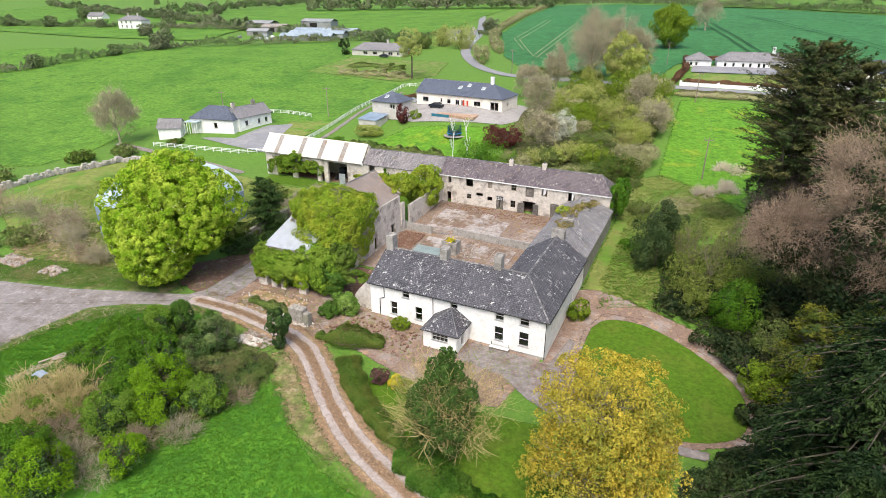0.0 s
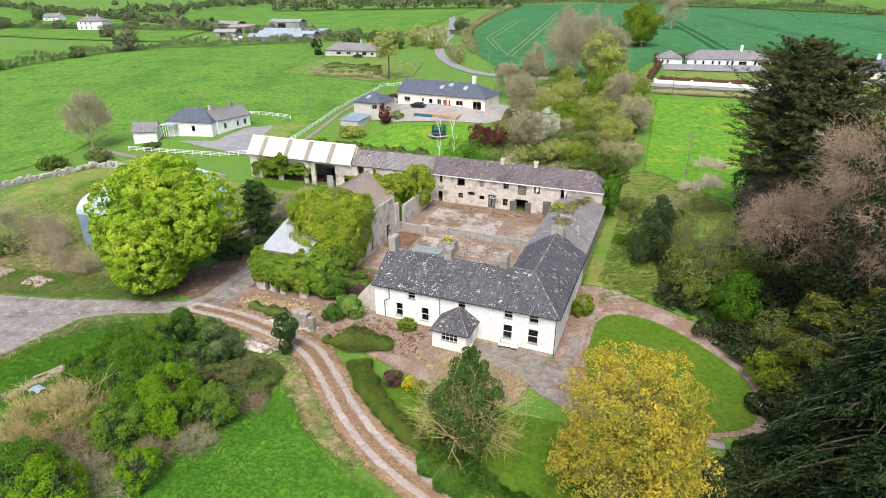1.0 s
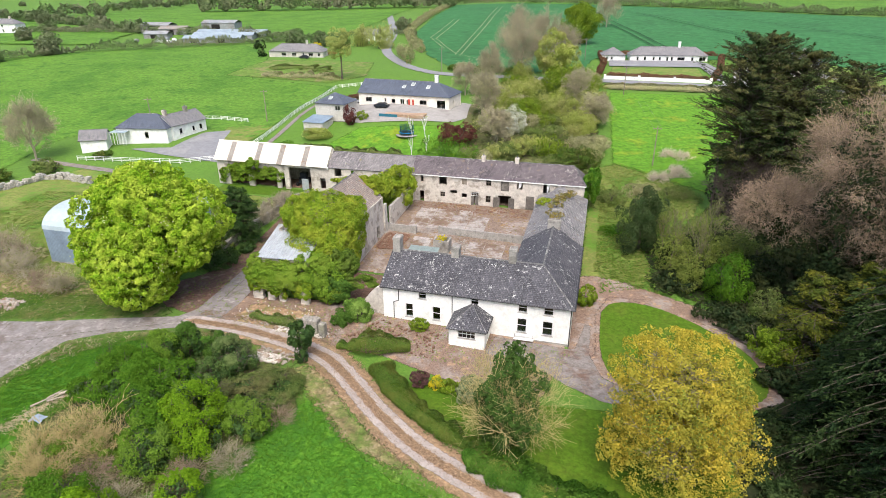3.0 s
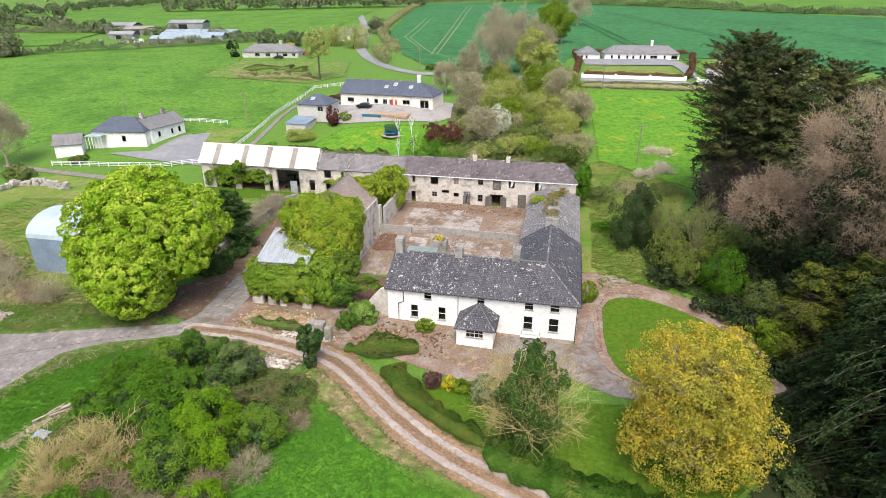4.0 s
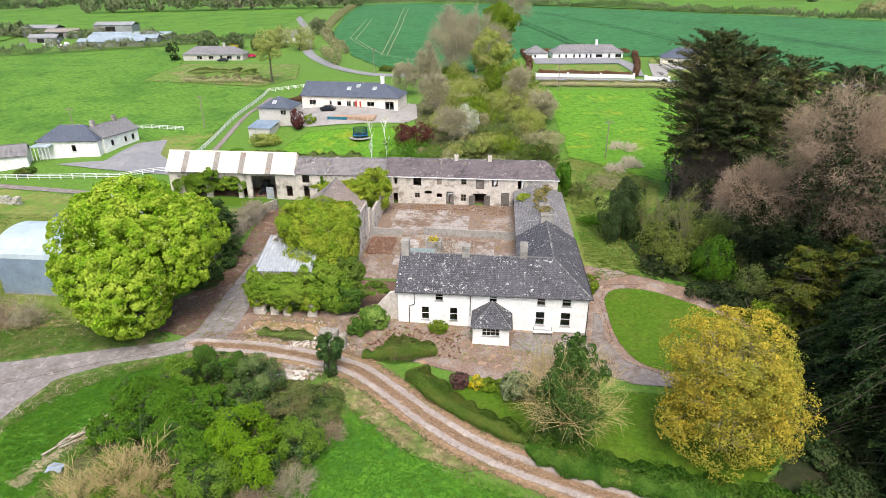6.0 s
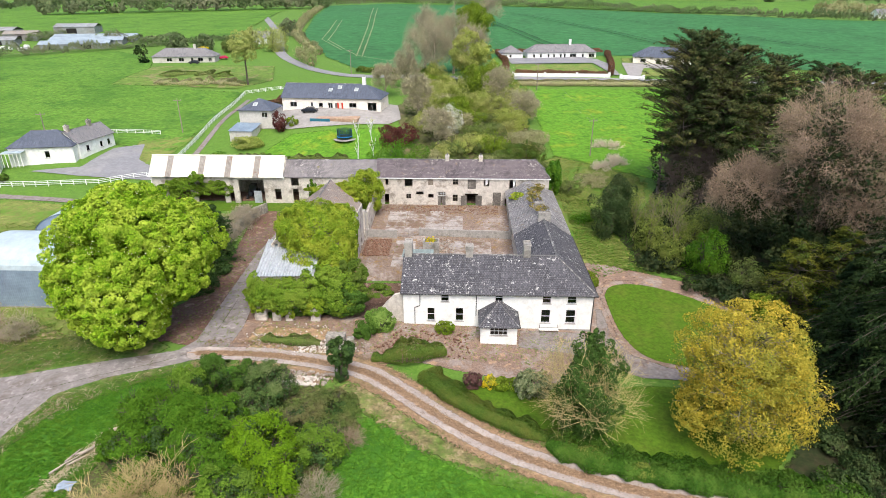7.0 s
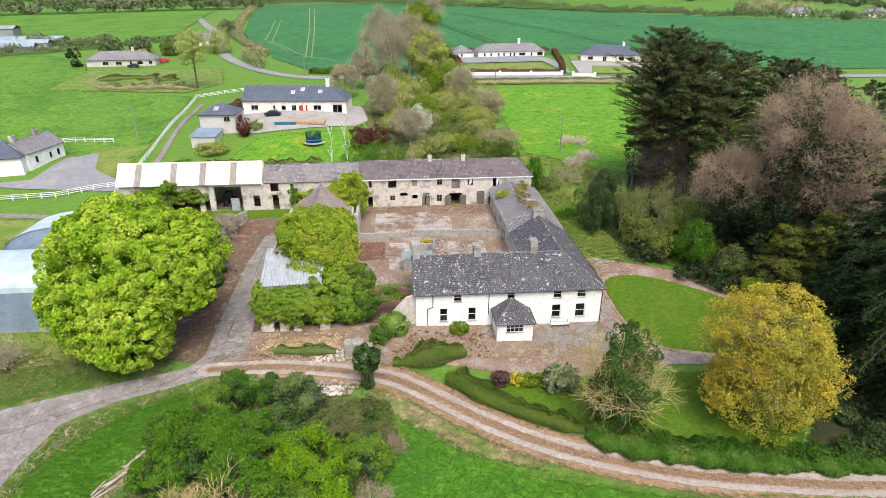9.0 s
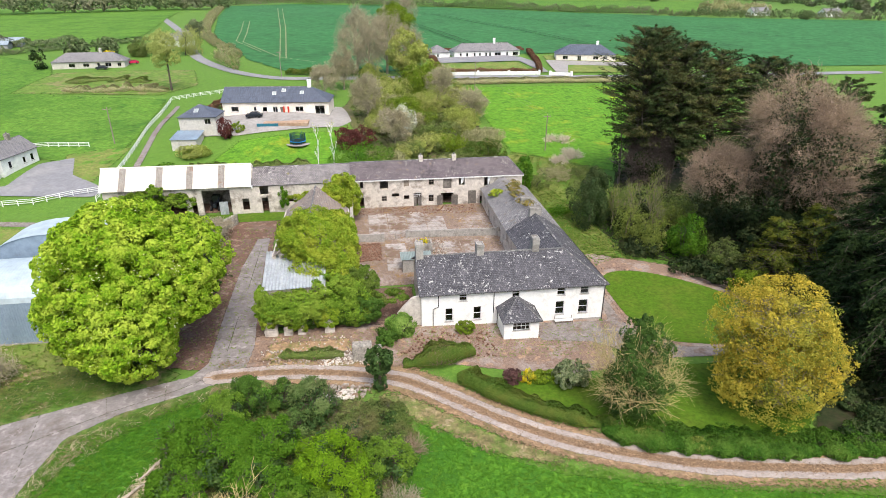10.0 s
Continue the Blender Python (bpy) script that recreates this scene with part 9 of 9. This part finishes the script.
for k, (x, y, rr) in enumerate(((43.0, 80.5, 1.6), (46.2, 79.6, 2.0), (44.0, 70.0, 1.8), (42.6, 66.6, 1.9), (45.2, 67.6, 1.6), (40.2, 64.4, 2.0))):
    rng = np.random.default_rng(701 + k)
    heap = thing("brush_heap", "heap of bleached cut branches in the meadow", "branches", (x, y, gz(x, y)))
    npart("brushwood", twig_cloud((0, 0, 0.3), (rr, rr * 0.8, 0.8), 260, 1.2, 0.035, rng, clumps=40, up=0.1, inner=0.8)[0], BLEACHED, heap)
tufts("grass_tufts", "grass growing through the scrub", [(28, 20), (38, 16), (34, 46), (28, 60)], 2600, L_ROUGH, 0.5, 346)
tufts("dead_grass", "orange dead grass beside the track", [(-4, -15), (6, -24), (20, -29.5), (40, -33), (40, -34), (18, -31), (5, -25.5), (-5, -17)], 500, L_STRAW0, 0.4, 347, aspect=0.07, m=4)

tufts("bramble_floor", "low brambles and nettles between the thicket bushes", [(-28, -18), (-24, -12.5), (-18, -11.2), (-12, -12), (-5, -15), (-2.6, -19), (-5, -32), (-12, -44), (-26, -44), (-30, -30)], 9000, L_OLIVE, 0.4, 349, category="brambles")
tufts("bramble_floor", "low weeds under the scrub belt", [(26, 50), (27, 135), (18, 150), (-6, 145), (-10, 110), (-6, 72), (-2, 56)], 5000, L_OLIVE, 0.8, 350, category="brambles")
tufts("bramble_floor", "dark weeds under the wood's edge", [(29, 14), (36, 17.5), (44, 13.5), (50, 8), (52, 14), (44, 40), (32, 46), (28, 30)], 5000, L_BUSH, 0.34, 351, category="brambles")
tufts("grass_tufts", "weeds scattered over the forecourt litter", [(-20, -8), (0, -8), (24, -9), (27, -1), (0, 0.5), (-20, 0)], 1500, L_ROUGH, 0.26, 352)
tufts("grass_tufts", "weeds along the lane and under the chestnut", [(-46, -10), (-30, -6), (-22, -7), (-22, 36), (-34, 36), (-34, 0)], 2500, L_ROUGH, 0.28, 353)
tufts("grass_tufts", "verge grass beside the track", [(-16, -13), (-2, -14), (6, -21), (14, -26), (11, -28), (2, -23), (-6, -16)], 900, L_STRAW0, 0.4, 354, aspect=0.07, m=4)

L_VERGE = leafy("verge_grass_blades", (0.045, 0.12, 0.012), (0.11, 0.20, 0.025), (0.16, 0.175, 0.055), 0.3, 0.2)
VERGE_N = [(-33, -7.6), (-36, -9.2), (-46.4, -13.0), (-60, -16.2), (-76, -21), (-76, -12), (-60, -8), (-46, -5), (-36, -2)]
VERGE_S = [(-22, -8.8), (-29, -11.4), (-34, -13.4), (-38.6, -16.8), (-40, -24), (-46, -46), (-42, -46), (-36.5, -20), (-29, -14), (-20, -10.8)]
VERGE = sheet_mat("rough_verge", (0.05, 0.115, 0.014), (0.10, 0.155, 0.03), (0.17, 0.145, 0.07), 2.5, 0.35, 1.2, (0.5, 0.64), 0.6, 0.06, third=(0.05, 0.10, 0.013))[0]
UNDER_N = [(-29, -6.4), (-30, -8.4), (-36, -11.4), (-46, -15.4), (-60, -18.6), (-76, -23.4), *VERGE_N[5:]]
UNDER_S = [(-22, -7.6), (-28.6, -9.4), (-33.6, -11.2), (-40, -15.4), (-42, -24), (-48, -46), *VERGE_S[6:]]
for area in (UNDER_N, UNDER_S):
    sheet("ground_cover", VERGE, "rough uncut verge of the concrete lane", "grass", poly=area, res=0.7, lift=0.084, pad=0.8)
tufts("grass_tufts", "rank verge grass under the chestnut", VERGE_N, 15000, L_VERGE, 0.36, 355, aspect=0.22)
tufts("grass_tufts", "rank grass on the lane's edge", VERGE_S, 9000, L_VERGE, 0.36, 356, aspect=0.22)
tufts("dead_grass", "dead straw on the lane's edge", VERGE_S, 900, L_RUSH, 0.75, 357, aspect=0.05, m=3, rise=0.8)
tufts("dead_grass", "dead straw in the chestnut verge", VERGE_N, 700, L_RUSH, 0.6, 358, aspect=0.05, m=3, rise=0.6)
def strip_tufts(name, label, line, half, n, material, size, seed, aspect=0.2):
    """Dead grass and leaves strewn along a line."""
    rng = np.random.default_rng(seed)
    q = np.array(line)
    k = rng.integers(0, len(q) - 1, n)
    u = rng.random((n, 1))
    d = unit(q[k + 1] - q[k])
    xy = q[k] + (q[k + 1] - q[k]) * u + np.stack([-d[:, 1], d[:, 0]], 1) * (rng.normal(size=(n, 1)) * half)
    p = np.stack([xy[:, 0], xy[:, 1], land(xy[:, 0], xy[:, 1]) + 0.16], 1)
    v = leaf_quads(p, np.tile([[0, 0, 1.0]], (n, 1)), size, rng, aspect, 0.5)
    return tagged(new(name, fast_mesh(name, v[0], v[1], material)), label, "grass", kind="stuff")


L_STRAW = leafy("brown_straw", (0.17, 0.11, 0.07), (0.36, 0.255, 0.165), (0.27, 0.18, 0.11), 0.1, 0.8)
strip_tufts("dead_grass", "dead brown grass down the middle of the track", TRACK_LINE, 0.42, 16000, L_STRAW, 0.15, 355, 0.35)
for off, sd in ((2.4, 356), (-2.4, 357)):
    strip_tufts("dead_grass", "orange dead grass on the track's verge", [(x, y - off) for x, y in TRACK_LINE], 0.45, 9000, L_STRAW, 0.17, sd, 0.3)

tufts("bramble_floor", "brambles and rank grass by the meadow gate", [(26, 46), (36, 40), (46, 44), (49, 56), (44, 64), (32, 74), (26, 70)], 3600, L_ROUGH, 0.42, 358, category="brambles")
strip_tufts("dead_grass", "bleached dead grass heaped along the verge", [(-31.6, -32), (-29.6, -25.5), (-27.2, -20.5)], 0.5, 1800, L_RUSH, 0.6, 359, 0.08)

# stones and litter
def scatter_stones(label, poly, n, size, material, seed, name="rubble"):
    rng = np.random.default_rng(seed)
    q = np.array(poly)
    x, y = rng.uniform(q[:, 0].min(), q[:, 0].max(), n), rng.uniform(q[:, 1].min(), q[:, 1].max(), n)
    ok = poly_inside(x, y, poly) > 0
    x, y = x[ok], y[ok]
    m = len(x)
    s = size * rng.uniform(0.4, 1.2, m)
    c = np.array([[-1, -1, -0.6], [1, -1, -0.6], [1, 1, -0.6], [-1, 1, -0.6], [-0.7, -0.8, 0.7], [0.8, -0.6, 0.5], [0.6, 0.8, 0.7], [-0.8, 0.6, 0.6]])
    v = c[None] * s[:, None, None] * 0.5 + rng.normal(size=(m, 8, 3)) * s[:, None, None] * 0.08
    th = rng.uniform(0, 6.28, m)
    R = np.stack([np.stack([np.cos(th), -np.sin(th)], -1), np.stack([np.sin(th), np.cos(th)], -1)], 1)
    v[..., :2] = np.einsum("mij,mkj->mki", R, v[..., :2])
    v += np.stack([x, y, land(x, y) + 0.12 + s * 0.2], 1)[:, None]
    f = np.array([[3, 2, 1, 0], [4, 5, 6, 7], [0, 1, 5, 4], [1, 2, 6, 5], [2, 3, 7, 6], [3, 0, 4, 7]])[None] + (np.arange(m) * 8)[:, None, None]
    return tagged(new(name, fast_mesh(name, v.reshape(-1, 3), f.reshape(-1, 4), material)), label, "rubble", kind="stuff")


scatter_stones("pale stones tumbled beside the track", [(-20, -6.5), (-9, -7.2), (-4, -8), (-4, -5), (-9, -4.5), (-20, -3)], 300, 0.26, RUBBLE, 361)
LIMESTONE = surf("white_limestone", (0.66, 0.62, 0.56), (0.46, 0.42, 0.37), (0.34, 0.27, 0.21), 4.0, 1.2, 0.95, 0.3, 0.03, (0.5, 0.62))
scatter_stones("white stones fallen round the gate pier", [(-13.5, -7.4), (-6, -7.6), (-5.6, -6.2), (-10, -4.6), (-13, -6)], 420, 0.24, LIMESTONE, 371)
scatter_stones("white stones heaped beside the track", [(-13.6, -14.2), (-9.2, -14.0), (-8.8, -12.4), (-12.6, -12.2)], 420, 0.28, LIMESTONE, 372)
scatter_stones("scattered stones in front of the ruin", [(-22, -5.6), (-9, -5.6), (-9, -0.6), (-20, -0.6)], 110, 0.2, LIMESTONE, 373)
scatter_stones("rubble dumped in the rough grass", [(-57, -12), (-53, -12), (-53, -9.5), (-57, -9.5)], 160, 0.4, RUBBLE, 367)
scatter_stones("pale spoil by the lane", [(-68, -12.5), (-62, -12.5), (-62, -9.5), (-68, -9.5)], 260, 0.45, RUBBLE, 368)
scatter_stones("stones and rubble by the thicket", [(-13, -11), (-7, -11.8), (-8, -14), (-13, -13)], 300, 0.3, RUBBLE, 362)
scatter_stones("rubble heaped in the yard corner", [(-9, 20), (-4.5, 20), (-4.5, 26.5), (-9, 26.5)], 800, 0.26, DIRT, 363)
scatter_stones("broken slates and rubble in the yard", [(-8, 39), (15, 38), (15, 42.5), (-8, 42.5)], 620, 0.2, DIRT, 364)
scatter_stones("broken concrete beside the tank", [(4, 20), (6.5, 20), (6.5, 27), (4, 27)], 200, 0.3, RUBBLE, 365)
scatter_stones("loose stones and sods on the forecourt", [(-4, -7), (9, -8), (9, -2), (0, -1)], 260, 0.28, DIRT, 366)
bush("yellow weed clump on the tank", (2.6, 21.6), (0.8, 0.8, 1.0), L_GORSE, 300, 0.25, 371).location.z = 2.6
bush("weed clump on the wing roof", (18.3, 36.2), (1.3, 1.3, 1.2), L_IVY, 800, 0.3, 372).location.z = 5.6
tufts("moss_and_weeds", "orange-brown moss and weeds on the yard floor", [(-9, 12), (16.5, 12), (16.5, 42.5), (-9, 42.5)], 1500, leafy("moss_weeds", (0.20, 0.14, 0.04), (0.30, 0.22, 0.07), (0.12, 0.15, 0.04), 0.2, 0.3), 0.22, 348, category="weeds")
for k, (x, y, z) in enumerate(((21.2, 33.0, 7.5), (21.6, 36.5, 7.2), (20.8, 30.0, 7.6), (22.4, 39.5, 6.8), (21.0, 25.2, 7.8))):
    bush("tuft of brown grass growing on the wing's ridge", (x, y), (1.2, 1.7, 0.55), leafy("roof_grass", (0.22, 0.17, 0.05), (0.32, 0.25, 0.08), (0.16, 0.18, 0.05), 0.2, 0.5) if k == 0 else bpy.data.materials["roof_grass"], 420, 0.26, 380 + k, name="roof_weeds", category="weeds").location.z = z

# bleached branches and a scrap of plastic in the verge
lp = thing("brush_pile", "bleached dead branches lying in the grass", "branches", (-29.4, -24.0, gz(-29.4, -24.0)))
rg = random.Random(91)
for k in range(14):
    u = rg.uniform(-5, 4)
    x, y, a = 0.42 * u + rg.uniform(-0.5, 0.5), u, rg.uniform(0.6, 1.1)
    part("branch", bar(bmesh.new(), (x, y, 0.2 + rg.uniform(0, 0.3)), (x + 1.0 * rg.uniform(0.1, 1.3), y + 1.5 * a, 0.25 + rg.uniform(0, 0.4)), 0.11, 5, 0.05), TIMBER_PALE, lp)
npl = np.random.default_rng(93)
bm = bmesh.new()
gr = [[bm.verts.new((-29.9 + 0.32 * i + npl.normal() * 0.06, -30.2 + 0.3 * j + npl.normal() * 0.06, gz(-29.7, -29.9) + 0.35 + 0.18 * npl.random() - 0.05 * ((i - 2.5) ** 2 + (j - 2) ** 2) * 0.5)) for i in range(6)] for j in range(5)]
for j in range(4):
    for i in range(5):
        bm.faces.new((gr[j][i], gr[j][i + 1], gr[j + 1][i + 1], gr[j + 1][i]))
solo("plastic_sheet", bm, surf("grey_blue_plastic", (0.30, 0.36, 0.42), (0.22, 0.27, 0.33), None, 3.0, 0.5, 0.35), "crumpled grey-blue plastic sheet in the grass", "plastic sheet")
